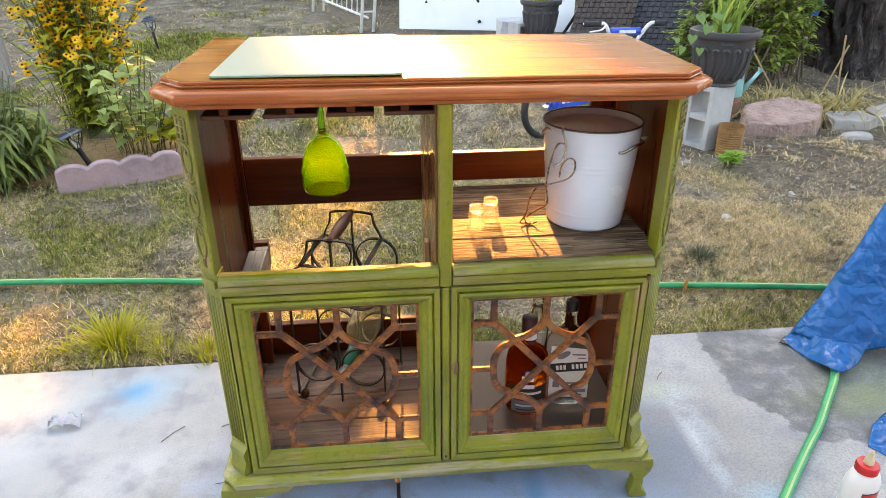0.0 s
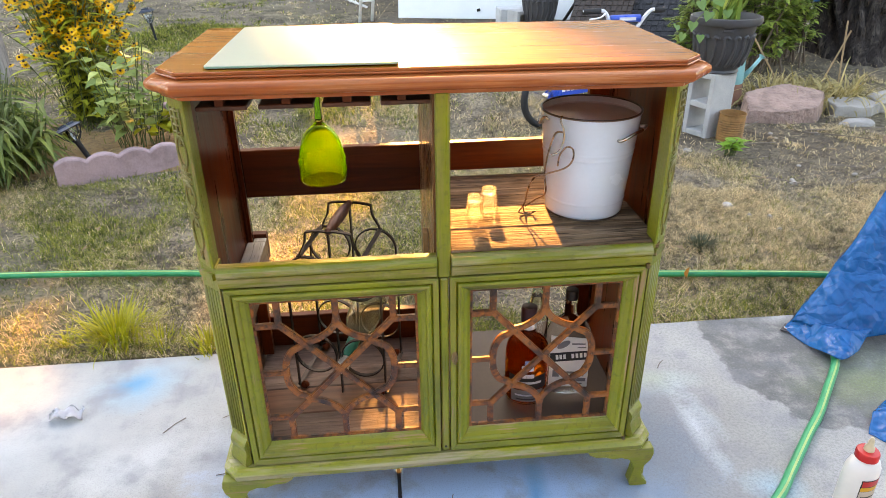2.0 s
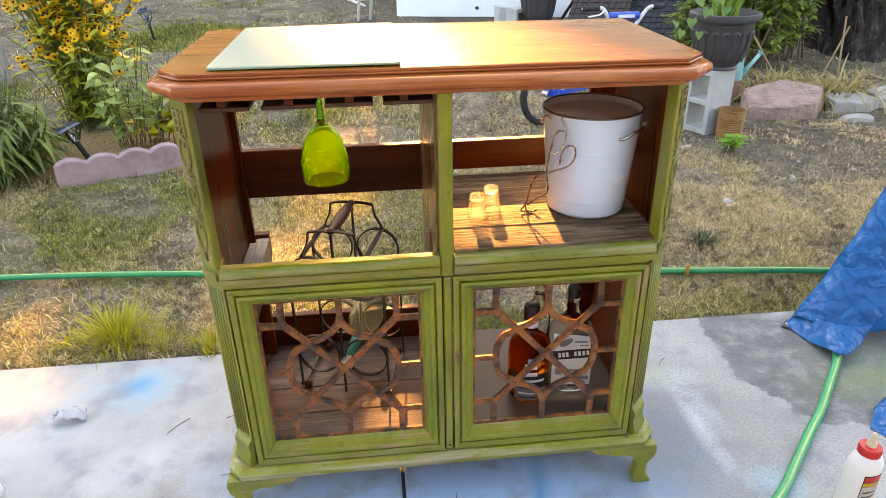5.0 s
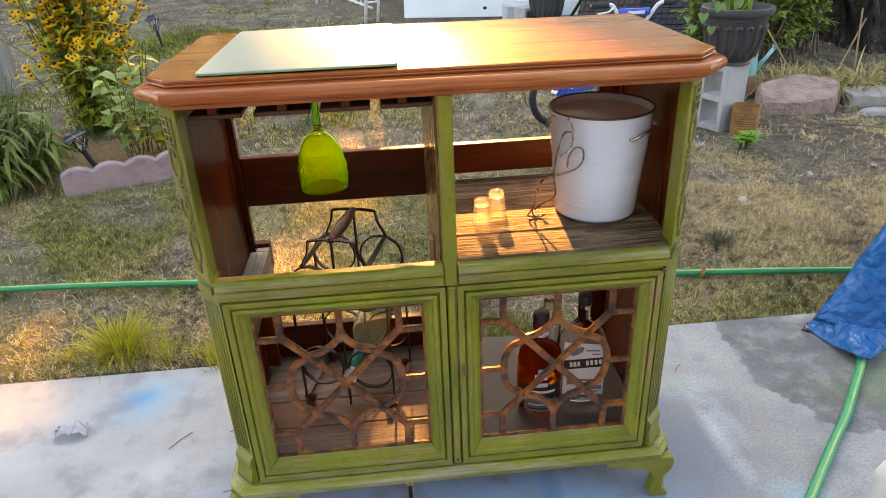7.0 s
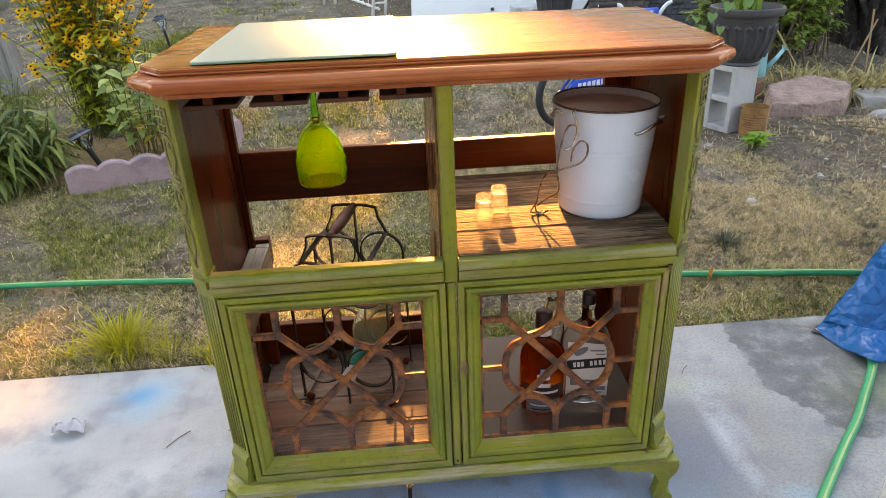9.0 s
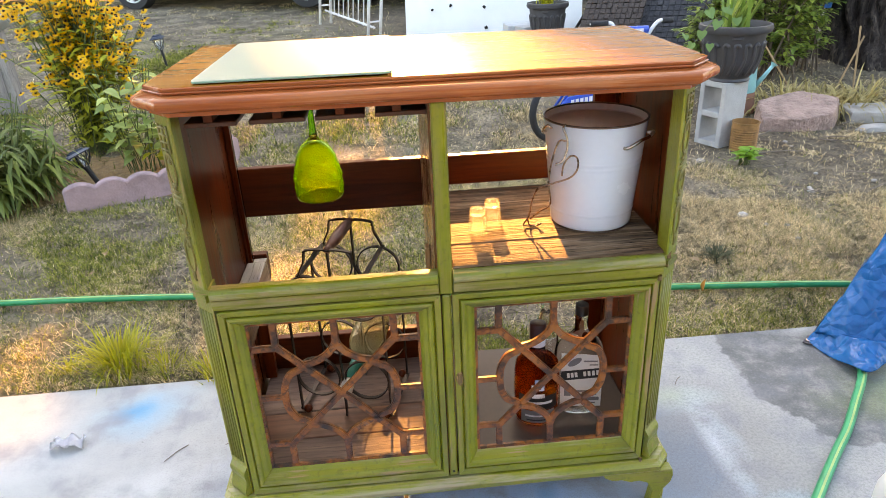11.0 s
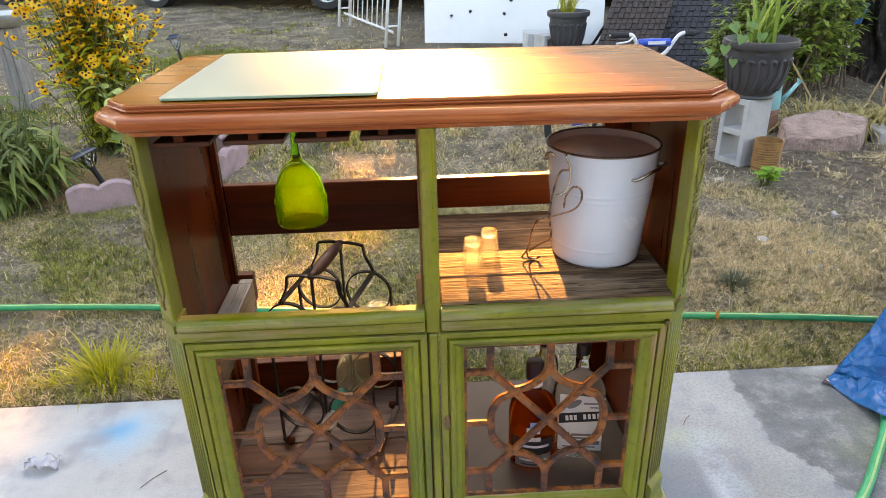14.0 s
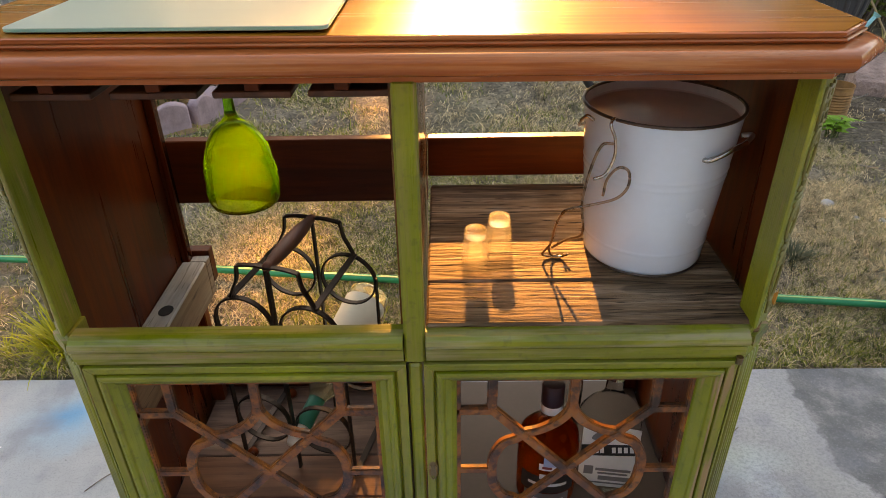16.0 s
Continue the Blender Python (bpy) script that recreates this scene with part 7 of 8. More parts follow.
def build_tree_trunk():
    t = thing("old_tree", "thick old tree with dark furrowed bark", "tree", (4.28, 4.95, gz(4.9)))
    bm = B()
    seg, rows = 150, []
    for j in range(70):
        z = -0.05 + 0.05 * j
        row = []
        for k in range(seg):
            a = 2 * math.pi * k / seg
            r = 0.42 + 0.26 * math.exp(-z * 2.6) * (1 + 0.4 * math.sin(3 * a + 1)) - 0.02 * z
            b = a + 0.35 * z + 0.3 * noise.noise((math.cos(a) * 2, math.sin(a) * 2, z * 1.3))
            furrow = abs(noise.noise((math.cos(b) * 5, math.sin(b) * 5, z * 1.0))) + 0.6 * abs(noise.noise((math.cos(b) * 14, math.sin(b) * 14, z * 2.2))) + 0.25 * abs(noise.noise((math.cos(b) * 34, math.sin(b) * 34, z * 5)))
            r += 0.22 * furrow - 0.07 + 0.10 * noise.noise((math.cos(a) * 1.5, math.sin(a) * 1.5, z * 0.9))
            row.append(bm.verts.new((4.28 + r * math.cos(a) + 0.05 * z, 4.95 + r * math.sin(a), gz(4.9) + z)))
        rows.append(row)
    for a, b in zip(rows, rows[1:]):
        for k in range(seg):
            bm.faces.new([a[k], a[(k + 1) % seg], b[(k + 1) % seg], b[k]])
    part("trunk", bm, BARK, t, smooth=True)
    for a, z, size in ((-2.05, 0.62, 0.085), (-1.85, 0.47, 0.12), (-2.6, 0.30, 0.06)):  # burls and stubs of lost limbs
        burl = lathe(B(), [(0.0002, 0.035), (0.45, 0.0), (0.75, 0.10), (1.0, -0.10), (1.15, -0.6), (0.9, -1.2)], 18)
        for v in burl.verts:
            v.co *= 1 + 0.22 * noise.noise(v.co * 2.5 + Vector((z * 9, 0, 0)))
        burl.transform(Matrix.Translation((4.28 + 0.60 * math.cos(a), 4.95 + 0.60 * math.sin(a), gz(4.9) + z)) @ Matrix.Rotation(a, 4, "Z") @ Matrix.Rotation(radians(80), 4, "Y") @ Matrix.Scale(size, 4))
        part("burl", burl, BARK, t, smooth=True)


def build_unseen_shade_tree():
    """A tree added out of view beyond the drive, whose leaves dapple the lawn and shade parts of the cabinet."""
    rnd = random.Random(21)
    base = Vector((-3.6, 15.0, gz(15)))
    t = thing("shade_tree", "leafy tree added out of view to dapple the sunlight", "tree", tuple(base))
    part("trunk", tube(B(), smooth_line([base, base + Vector((0.05, 0, 1.2)), base + Vector((-0.05, 0, 2.6)), base + Vector((0.1, 0, 4.2))], 5), [0.26 - 0.011 * i for i in range(16)], 12), BARK, t, smooth=True)
    limbs, crown = B(), B()
    # Ends of limbs, most set on sun rays to shade chosen spots.
    reach = [(3.42, -0.1, 4.97), (3.56, 0.1, 5.24), (3.66, 0.0, 5.34, 0.6), (3.30, 0.1, 5.90), (3.15, -0.1, 4.9), (3.1, 0.1, 5.4), (2.7, 0.1, 5.8), (4.95, 0.0, 5.45), (4.70, 0.1, 5.76), (4.66, -0.1, 6.05), (4.95, 0.1, 5.9), (5.3, 0.0, 5.5), (3.52, 0.0, 6.02), (3.35, 0.0, 3.85), (3.2, 0.1, 4.15), (2.85, 0.0, 4.3), (2.8, 0.1, 3.9), (3.95, 0.0, 3.5), (3.95, 0.1, 3.8), (3.98, 0.0, 4.1), (3.92, -0.1, 4.4), (4.3, 0.0, 4.3), (3.30, 0.1, 6.08), (3.34, 0.0, 5.90), (3.12, 0.0, 5.95), (4.85, 0.0, 6.15), (4.46, 0.0, 5.73, 0.5), (3.60, 0.0, 5.49, 0.25), (3.72, 0.0, 5.49, 0.25), (3.84, 0.0, 5.50, 0.25), (3.90, 0.0, 5.55, 0.25), (4.01, 0.0, 5.66, 0.25), (4.10, 0.0, 5.66, 0.25), (4.18, 0.0, 5.66, 0.25), (4.27, 0.0, 5.66, 0.25)]
    for k in range(11 + len(reach)):
        far = k >= 11
        tight = reach[k - 11][3] if far and len(reach[k - 11]) > 3 else 1.0
        end = base + Vector(reach[k - 11][:3] if far else (rnd.uniform(-4.2, 2.4) if k < 8 else rnd.uniform(1.5, 3.3), rnd.uniform(-1.2, 1.4), rnd.uniform(2.6, 5.5)))
        root = base + Vector((0, 0, rnd.uniform(2.2, 3.8)))
        if tight < 0.4:  # twigs that droop from above
            tube(limbs, smooth_line([root, root.lerp(end, 0.6) + Vector((0, 0, 1.2)), end + Vector((-0.35, 0, 0.22)), end], 5), [0.06 - 0.0036 * i for i in range(16)], 6)
        elif far and end.x - base.x > 4.4:  # long low limbs that turn up at the end
            tube(limbs, smooth_line([root, base + Vector((2.2, 0, 4.2)), base + Vector((4.34, 0, 5.2)), end], 5), [0.08 - 0.004 * i for i in range(16)], 6)
        else:
            tube(limbs, smooth_line([root, root.lerp(end, 0.5) + Vector((0, 0, 0.25)), end], 5), [0.09 - 0.007 * i for i in range(11)], 6)
        for j in range((80 if reach[k - 11][2] < 4.75 else 260) if far else 560 if k < 8 else 200):
            p = end + Vector((rnd.gauss(0, 0.12), rnd.gauss(0, 0.3), rnd.gauss(0, 0.10))) * tight if far else root.lerp(end, rnd.uniform(0.3, 1.1)) + Vector((rnd.gauss(0, 0.40), rnd.gauss(0, 0.4), rnd.gauss(0, 0.34)))
            b = rnd.uniform(0, 6.28)
            k_leaf = 0.4 if tight < 0.4 else 1.0
            leaf(crown, p, (math.cos(b), math.sin(b), rnd.uniform(-0.5, 0.4)), k_leaf * rnd.uniform(0.14, 0.24), k_leaf * rnd.uniform(0.10, 0.15), 0.4, 0.1, 0, 3)
    part("limbs", limbs, BARK, t, smooth=True)
    tagged(part("crown", crown, LEAF_MID, t), kind="stuff")


def build_shrub():
    """Thin brown stems with tiers of small leaves and gaps between them."""
    rnd = random.Random(14)
    brown = plain("brown_twig_bark", (0.10, 0.07, 0.05), 0.8)
    leaves = leaf_mat("shrub_leaf", (0.09, 0.16, 0.025), (0.44, 0.52, 0.10))
    for at, h, spread, n, label in (((3.02, 4.15, gz(4)), 1.15, 0.30, 15, "loose green shrub in front of the old tree"), ((3.40, 4.40, gz(4.4)), 1.35, 0.24, 12, "loose green shrub beside the old tree"), ((2.62, 4.30, gz(4.3)), 0.80, 0.20, 9, "low green shrub behind the cinder block")):
        s = thing("shrub", label, "shrub", at, "shrubs")
        st, lv = B(), B()
        for k in range(n):
            a = rnd.uniform(0, 6.28)
            foot = Vector(at) + Vector((rnd.gauss(0, 0.13), rnd.gauss(0, 0.08), 0))
            top = foot + Vector((math.cos(a) * spread * rnd.uniform(0.2, 1.2), math.sin(a) * spread * rnd.uniform(0.2, 1.0), h * rnd.uniform(0.45, 1.15)))
            line = smooth_line([foot, foot.lerp(top, 0.5) + Vector((rnd.gauss(0, 0.03), 0, 0.08)), top], 9)
            tube(st, line, [0.011 - 0.0005 * i for i in range(len(line))], 5)
            for i, p in enumerate(line[3:]):
                if rnd.random() < 0.30:
                    continue
                for j in range(3):  # side sprigs with leaf pairs
                    b = rnd.uniform(0, 6.28)
                    way = Vector((math.cos(b), math.sin(b), rnd.uniform(-0.1, 0.5)))
                    tip = p + way * rnd.uniform(0.06, 0.17)
                    tube(st, [p, tip], 0.002, 3, caps=False)
                    for q in range(8):
                        c = b + rnd.uniform(-1.3, 1.3)
                        leaf(lv, p.lerp(tip, 0.25 + 0.75 * q / 7), (math.cos(c), math.sin(c), rnd.uniform(-0.4, 0.4)), rnd.uniform(0.045, 0.078), rnd.uniform(0.024, 0.040), 0.4, 0.1, 0, 3)
        tagged(part("twiggy_stalk", st, brown, s), kind="stuff")
        tagged(part("foliage", lv, leaves, s), kind="stuff")


def build_wheelie_bin():
    green, pale = plain("dark_green_bin_plastic", (0.012, 0.022, 0.018), 0.45), plain("pale_bin_print", (0.45, 0.47, 0.46), 0.6)
    at = Vector((3.95, 6.7, gz(6.7)))
    w = thing("wheelie_bin", "dark green plastic wheelie bin behind the shrubs", "bin", tuple(at))
    M = Matrix.Translation(at) @ Matrix.Rotation(radians(-12), 4, "Z")
    body = bmesh.new()
    lo = [body.verts.new(M @ Vector((x, y, 0.06))) for x, y in ((-0.26, -0.24), (0.26, -0.24), (0.26, 0.26), (-0.26, 0.26))]
    hi = [body.verts.new(M @ Vector((x, y, 1.0))) for x, y in ((-0.31, -0.33), (0.31, -0.33), (0.31, 0.33), (-0.31, 0.33))]
    body.faces.new(lo[::-1])
    body.faces.new(hi)
    for i in range(4):
        body.faces.new([lo[i], lo[(i + 1) % 4], hi[(i + 1) % 4], hi[i]])
    bmesh.ops.bevel(body, geom=body.edges[:], offset=0.02, segments=2, affect="EDGES")
    shell = part("body", body, green, w, smooth="auto")
    part("lid", box(B(), -0.335, 0.335, -0.37, 0.34, 1.004, 1.05, 0.02, M, 2), green, w)
    part("lid_handle", box(B(), -0.20, 0.20, -0.40, -0.372, 1.01, 1.035, 0.008, M), green, w)
    for x in (-0.27, 0.27):
        part("wheel", lathe(B(), [(0.0002, -0.025), (0.09, -0.025), (0.10, -0.015), (0.10, 0.015), (0.09, 0.025), (0.0002, 0.025)], 20, M @ Matrix.Translation((x, 0.24, 0.10)) @ Matrix.Rotation(radians(90), 4, "Y")), green, w, smooth="auto")
    for k in range(5):
        part("print_bar", box(B(), -0.10 + 0.04 * k, -0.075 + 0.04 * k, -0.322, -0.318, 0.78, 0.83, 0, M), pale, shell)


def build_post():
    grey_w = wood("grey_weathered_post", (0.15, 0.13, 0.12), (0.30, 0.27, 0.25), (0.42, 0.39, 0.36), 0.8, "z", 0.8, 0.6, 0.6)
    at = Vector((-3.06, 4.45, gz(4.4)))
    p = thing("bird_bath", "grey weathered wooden post topped by a shallow dish", "bird bath", tuple(at))
    for k, dx in enumerate((-0.055, 0.0, 0.055)):
        part("post_plank", box(B(), dx - 0.026, dx + 0.026, -0.06, 0.06, -0.05, 0.62 + 0.004 * k, 0.004, Matrix.Translation(at)), grey_w, p)
    part("dish", lathe(B(), [(0.0002, 0.63), (0.10, 0.63), (0.19, 0.68), (0.235, 0.715), (0.24, 0.73), (0.225, 0.73), (0.17, 0.69), (0.0002, 0.665)], 32, Matrix.Translation(at)), plain("pale_stone_dish", (0.45, 0.47, 0.48), 0.7), p, "pale stone dish", smooth="auto")


def build_added_woods():
    """Woods added beyond the drive, up to well under the sun, to block low sky and sunlight."""
    rnd = random.Random(77)
    bm = B()
    for k in range(4600):
        x = rnd.uniform(-42, 42)
        top = 7.1 if abs(x - 0.7) < 1.9 else 7.5 + 0.5 * math.sin(x * 0.8)
        z = gz(20) + top * rnd.random() ** 0.8
        y = 25 + rnd.uniform(-1.2, 1.2)
        for j in range(2):
            b = rnd.uniform(0, 6.28)
            leaf(bm, (x + rnd.gauss(0, 0.3), y, z), (math.cos(b), math.sin(b), rnd.uniform(-2.0, -0.3)), rnd.uniform(0.7, 1.2), rnd.uniform(0.5, 0.8), 0.4, 0.15, 0, 2, rnd.uniform(-1, 1))
    tagged(part("far_woods", bm, LEAF_DARK), "dark leafy woods added beyond the drive to block low light", "woods", kind="stuff")


def build_dark_backdrop():
    """Dark leaves added beside the trailer, a backdrop that closes the yard and hides bright ground."""
    rnd = random.Random(52)
    bm = B()
    for k in range(3200):
        x = rnd.uniform(4.3, 9.5)
        z = gz(10.6) + 2.0 * rnd.random()
        b = rnd.uniform(0, 6.28)
        leaf(bm, (x, 10.6 + rnd.uniform(-0.35, 0.35), z), (math.cos(b), math.sin(b), rnd.uniform(-1.2, 0.3)), rnd.uniform(0.16, 0.30), rnd.uniform(0.12, 0.2), 0.4, 0.15, 0, 2, rnd.uniform(-1, 1))
    tagged(part("hedge", bm, LEAF_DARK), "dark leafy backdrop added beside the camper trailer", "hedge", kind="stuff")


def build_unseen_tall_trees():
    """Tall trees added out of view behind the woods, whose crowns block the sky above the low sun."""
    rnd = random.Random(41)
    for k in range(11):
        x = -21 + 4.2 * k + rnd.uniform(-0.5, 0.5)
        base = Vector((x, 26.5, gz(20)))
        t = thing("tall_tree", "tall leafy tree added out of view to block sky light", "tree", tuple(base), "tall trees")
        part("trunk", tube(B(), smooth_line([base, base + Vector((0.2, 0, 6)), base + Vector((-0.1, 0, 13))], 5), [0.34 - 0.02 * i for i in range(11)], 10), BARK, t, smooth=True)
        crown = B()
        for j in range(900):
            a, r = rnd.uniform(0, 6.28), math.sqrt(rnd.random())
            b = rnd.uniform(0, 6.28)
            px = x + 3.1 * r * math.cos(a)
            low = 7.2 if abs(px - 0.7) > 1.9 else 12.2
            p = (px, 26.5 + 1.4 * r * math.sin(a), low + (18.8 - low) * rnd.random() + 0.4 * math.sin(a * 3))
            leaf(crown, p, (math.cos(b), math.sin(b), rnd.uniform(-0.6, 0.4)), rnd.uniform(0.8, 1.3), rnd.uniform(0.6, 0.9), 0.4, 0.15, 0, 2, rnd.uniform(-1, 1))
        tagged(part("crown", crown, LEAF_DARK, t), kind="stuff")


def build_added_wall():
    """An unseen wall added behind the camera, which closes the place and keeps sky light off the cabinet front."""
    m = plain("slate_blue_added_siding", (0.17, 0.20, 0.25), 0.7, 0, 0.1, 3)
    w = thing("wall_south", "slate-blue lap-sided wall added out of view to cut sky light", "house wall", (0, -3.8, 0), kind="structure")
    part("wall_core", box(B(), -7.0, 7.0, -4.0, -3.80, -0.1, 3.2, 0), m, w)
    for k in range(16):
        part("siding_board", box(B(), -7.0, 7.0, -3.799, -3.78, 0.02 + 0.198 * k, 0.215 + 0.198 * k, 0.004, Matrix()), m, w)


def build_yard():
    rnd = random.Random(2)
    build_added_wall()
    build_added_woods()
    build_unseen_tall_trees()
    build_dark_backdrop()
    build_edging()
    lamp = build_solar_lamp((-1.77, 2.70, -0.03), (-12, -20), 1.55)
    lamp.scale = (1.75, 1.75, 1.12)
    lamp2 = copy_thing(lamp, Matrix.Translation((-2.19, 5.70, gz(5.7) - 0.02)) @ Matrix.Rotation(radians(-8), 4, "Y"))
    lamp2.scale = (1.35, 1.35, 1.5)
    build_flower_clump()
    for at, cnt, h in (((-2.17, 2.52, gz(2.6)), 60, 0.46), ((-2.38, 2.66, gz(2.7)), 60, 0.56), ((-2.70, 2.80, gz(2.7)), 50, 0.58), ((-2.30, 2.34, gz(2.3)), 40, 0.34)):
        build_broad_plant(at, "daylily_clump", "leafy green garden plant with long drooping leaves", LEAF_BLUE, int(cnt * 1.7), 0.23, 0.22, h, rnd, 1.6, 0.095)
    build_broad_plant((-1.58, 2.98, gz(3)), "broad_leaf_plant", "tall plant with broad pale green drooping leaves", leaf_mat("pale_green_broad_leaf", (0.16, 0.24, 0.06), (0.62, 0.68, 0.22)), 30, 0.115, 0.17, 0.74, rnd, 0.9, 0.50)
    build_broad_plant((-1.38, 2.86, gz(3)), "broad_leaf_plant", "low plant with broad yellow-green leaves by the edging", LEAF_LIME, 9, 0.11, 0.12, 0.40, rnd, 0.9, 0.75)
    build_post()
    pinkrock = plain("pink_sandstone", (0.38, 0.25, 0.205), 0.85, 0, 0.45, 10, 1.0, 0.02, fine=45)
    greyrock = plain("grey_field_stone", (0.36, 0.33, 0.30), 0.85, 0, 0.3, 7, 0.6, 0.006)
    build_slab_rock([(-0.29, -0.13), (-0.06, -0.19), (0.17, -0.17), (0.34, 0.03), (0.13, 0.19), (-0.06, 0.15), (-0.20, 0.12)], (2.58, 3.06, gz(3)), 0.13, (0.06, 0.22), pinkrock, "large flat-topped pink sandstone rock on the soil", 1.3)
    build_slab_rock([(-0.17, -0.08), (0.08, -0.10), (0.19, -0.03), (0.15, 0.09), (-0.16, 0.09)], (3.10, 3.06, gz(3)), 0.08, (-0.04, 0.12), greyrock, "low grey field stone on the soil", 4.1)
    build_slab_rock([(-0.15, -0.10), (0.14, -0.11), (0.18, 0.04), (0.05, 0.13), (-0.14, 0.10)], (3.44, 3.14, gz(3)), 0.09, (0.1, 0.05), greyrock, "grey field stone beside dry leaves", 6.1)
    build_rock((2.98, 2.80, gz(3) + 0.005), (0.13, 0.08, 0.035), 0, greyrock, "small flat grey stone on the soil", 7.7)
    build_rock((3.02, 2.47, gz(3) + 0.01), (0.14, 0.10, 0.06), 30, pinkrock, "small pink stone in the bare soil", 9.2)
    build_rock((2.32, 3.42, gz(3) + 0.05), (0.13, 0.10, 0.14), 30, plain("brown_stone", (0.22, 0.13, 0.10), 0.85, relief=0.6, depth=0.005), "brown stone behind the cinder block", 3.3)
    build_cinder_block((1.925, 2.765, gz(2.7)), -66, "grey concrete cinder block standing on end under a plant pot")
    build_pot((1.945, 2.765, gz(2.7) + 0.39), 0.195, 0.32, "dark grey moulded plant pot standing on a cinder block")
    build_pot_plant((1.945, 2.765, gz(2.7) + 0.39 + 0.29), rnd)
    build_can()
    build_watering_can()
    build_broad_plant((1.875, 2.33, gz(2.3)), "lime_seedling", "small lime-green seedling on the bare soil", leaf_mat("seedling_leaf", (0.16, 0.34, 0.03), (0.34, 0.55, 0.06)), 14, 0.075, 0.03, 0.11, rnd, 0.5, 0.3)
    build_bicycle()
    build_wicker()
    build_cinder_block((1.30, 5.53, gz(5.5) - 0.14), 20, "grey concrete cinder block under the far plant pot")
    box_b = part("concrete_box", box(B(), 1.12, 1.62, 5.62, 5.9, gz(5.6), gz(5.6) + 0.24, 0.006), plain("pale_concrete_box", (0.50, 0.50, 0.50), 0.85, relief=0.5), None)
    tagged(box_b, "pale concrete trough on the lawn", "trough")
    build_pot((1.46, 5.42, gz(5.4) + 0.115), 0.19, 0.36, "dark plant pot with spiky grass by the white board")
    build_pot_plant((1.46, 5.42, gz(5.4) + 0.43), rnd, False)
    part_plinth = part("paving_stone", box(B(), 1.34, 1.58, 5.30, 5.54, gz(5.4), gz(5.4) + 0.115, 0.006), plain("grey_plinth", (0.33, 0.33, 0.33), 0.85, relief=0.5), None)
    tagged(part_plinth, "grey stone block under the far pot", "stone block")
    build_broad_plant((2.62, 6.3, gz(6.3)), "tall_weed", "tall leafy weed in front of the trailer", LEAF_MID, 5, 0.12, 0.10, 0.85, rnd, 0.5, 0.5)
    build_bed_frame()
    build_target_board()
    build_trailer()
    silver = plain("silver_car_paint", (0.33, 0.37, 0.42), 0.38, 0.0, 0.02, 3, 0.0)
    build_car(Vector((-3.70, 9.62, 0.38)), radians(-21.5), "silver saloon car parked on the drive", 1.0, 0.9, silver)
    build_car(Vector((-9.1, 11.5, 0.41)), radians(-18), "grey-blue saloon car parked on the drive", 1.0, 0.9, plain("grey_blue_car_paint", (0.30, 0.35, 0.42), 0.25, 0.3, 0.05, 3))
    build_tree_trunk()
    build_shrub()
    build_wheelie_bin()
    build_unseen_shade_tree()
    tuft = "clump of grass at the edge of the lawn"
    build_tuft((-1.03, 0.82, -0.02), LEAF_LIME, 320, 0.135, 0.0045, rnd, 1.7, "grass_tuft", "yellow-green grass clump at the slab edge")
    build_tuft((-0.86, 0.76, -0.02), LEAF_LIME, 60, 0.075, 0.0035, rnd, 1.7, "grass_tuft", "low yellow-green grass at the slab edge")
    build_tuft((-1.19, 0.80, -0.02), LEAF_LIME, 45, 0.065, 0.0035, rnd, 1.7, "grass_tuft", "low yellow-green grass at the slab edge")
    build_tuft((-0.70, 0.72, -0.02), LEAF_LIME, 110, 0.09, 0.0035, rnd, 1.1, "grass_tuft", "short yellow-green grass at the slab edge")
    build_tuft((1.21, 1.24, -0.02), leaf_mat("grey_green_grass", (0.06, 0.07, 0.035), (0.17, 0.175, 0.09)), 260, 0.07, 0.0028, rnd, 1.7, "grass_tuft", "dark tuft of grass in the dry lawn")
    for x, y in ((2.72, 3.42), (2.95, 3.38), (3.25, 3.36), (3.05, 3.28)):
        build_tuft((x, y, gz(3.3)), LEAF_YELLOW, 90, 0.34, 0.014, rnd, 3.8, "dry_daylily", "yellowed dry daylily leaves behind the rocks", "plant")
    for x, y, h, tilt in ((3.2, 3.6, 0.42, 0.15), (3.32, 3.55, 0.5, -0.05), (2.95, 3.7, 0.4, -0.3)):
        tagged(part("dead_stalk", tube(B(), [(x, y, gz(y)), (x + tilt * 0.5, y, gz(y) + h * 0.5), (x + tilt, y, gz(y) + h)], 0.007, 5), plain("dead_stalk_tan", (0.36, 0.24, 0.13), 0.8)), "bare tan dead stalk behind the rocks", "stalk", "dead stalks")
    twig = plain("grey_brown_stick", (0.24, 0.19, 0.15), 0.85)
    r2 = random.Random(33)
    for k in range(26):
        x, y, a, L = r2.uniform(1.5, 4.2), r2.uniform(1.5, 3.0), r2.uniform(-0.7, 0.7), r2.uniform(0.12, 0.5)
        d = Vector((math.cos(a), math.sin(a), 0))
        p = Vector((x, y, gz(y) + 0.012))
        bm = tube(B(), smooth_line([p, p + d * L * 0.5 + Vector((0, r2.uniform(-0.04, 0.04), 0.012)), p + d * L], 4), [0.0042 - 0.0003 * i for i in range(9)], 5)
        tagged(part("stick", bm, twig), "thin grey-brown stick lying on the bare soil", "stick", "sticks on the soil")
    stone = plain("pale_pebble", (0.42, 0.38, 0.34), 0.85, relief=0.4)
    for k in range(34):
        x, y, q = r2.uniform(0.9, 4.2), r2.uniform(1.3, 3.0), r2.uniform(0.010, 0.026)
        bm = bmesh.new()
        bmesh.ops.create_icosphere(bm, subdivisions=2, radius=q)
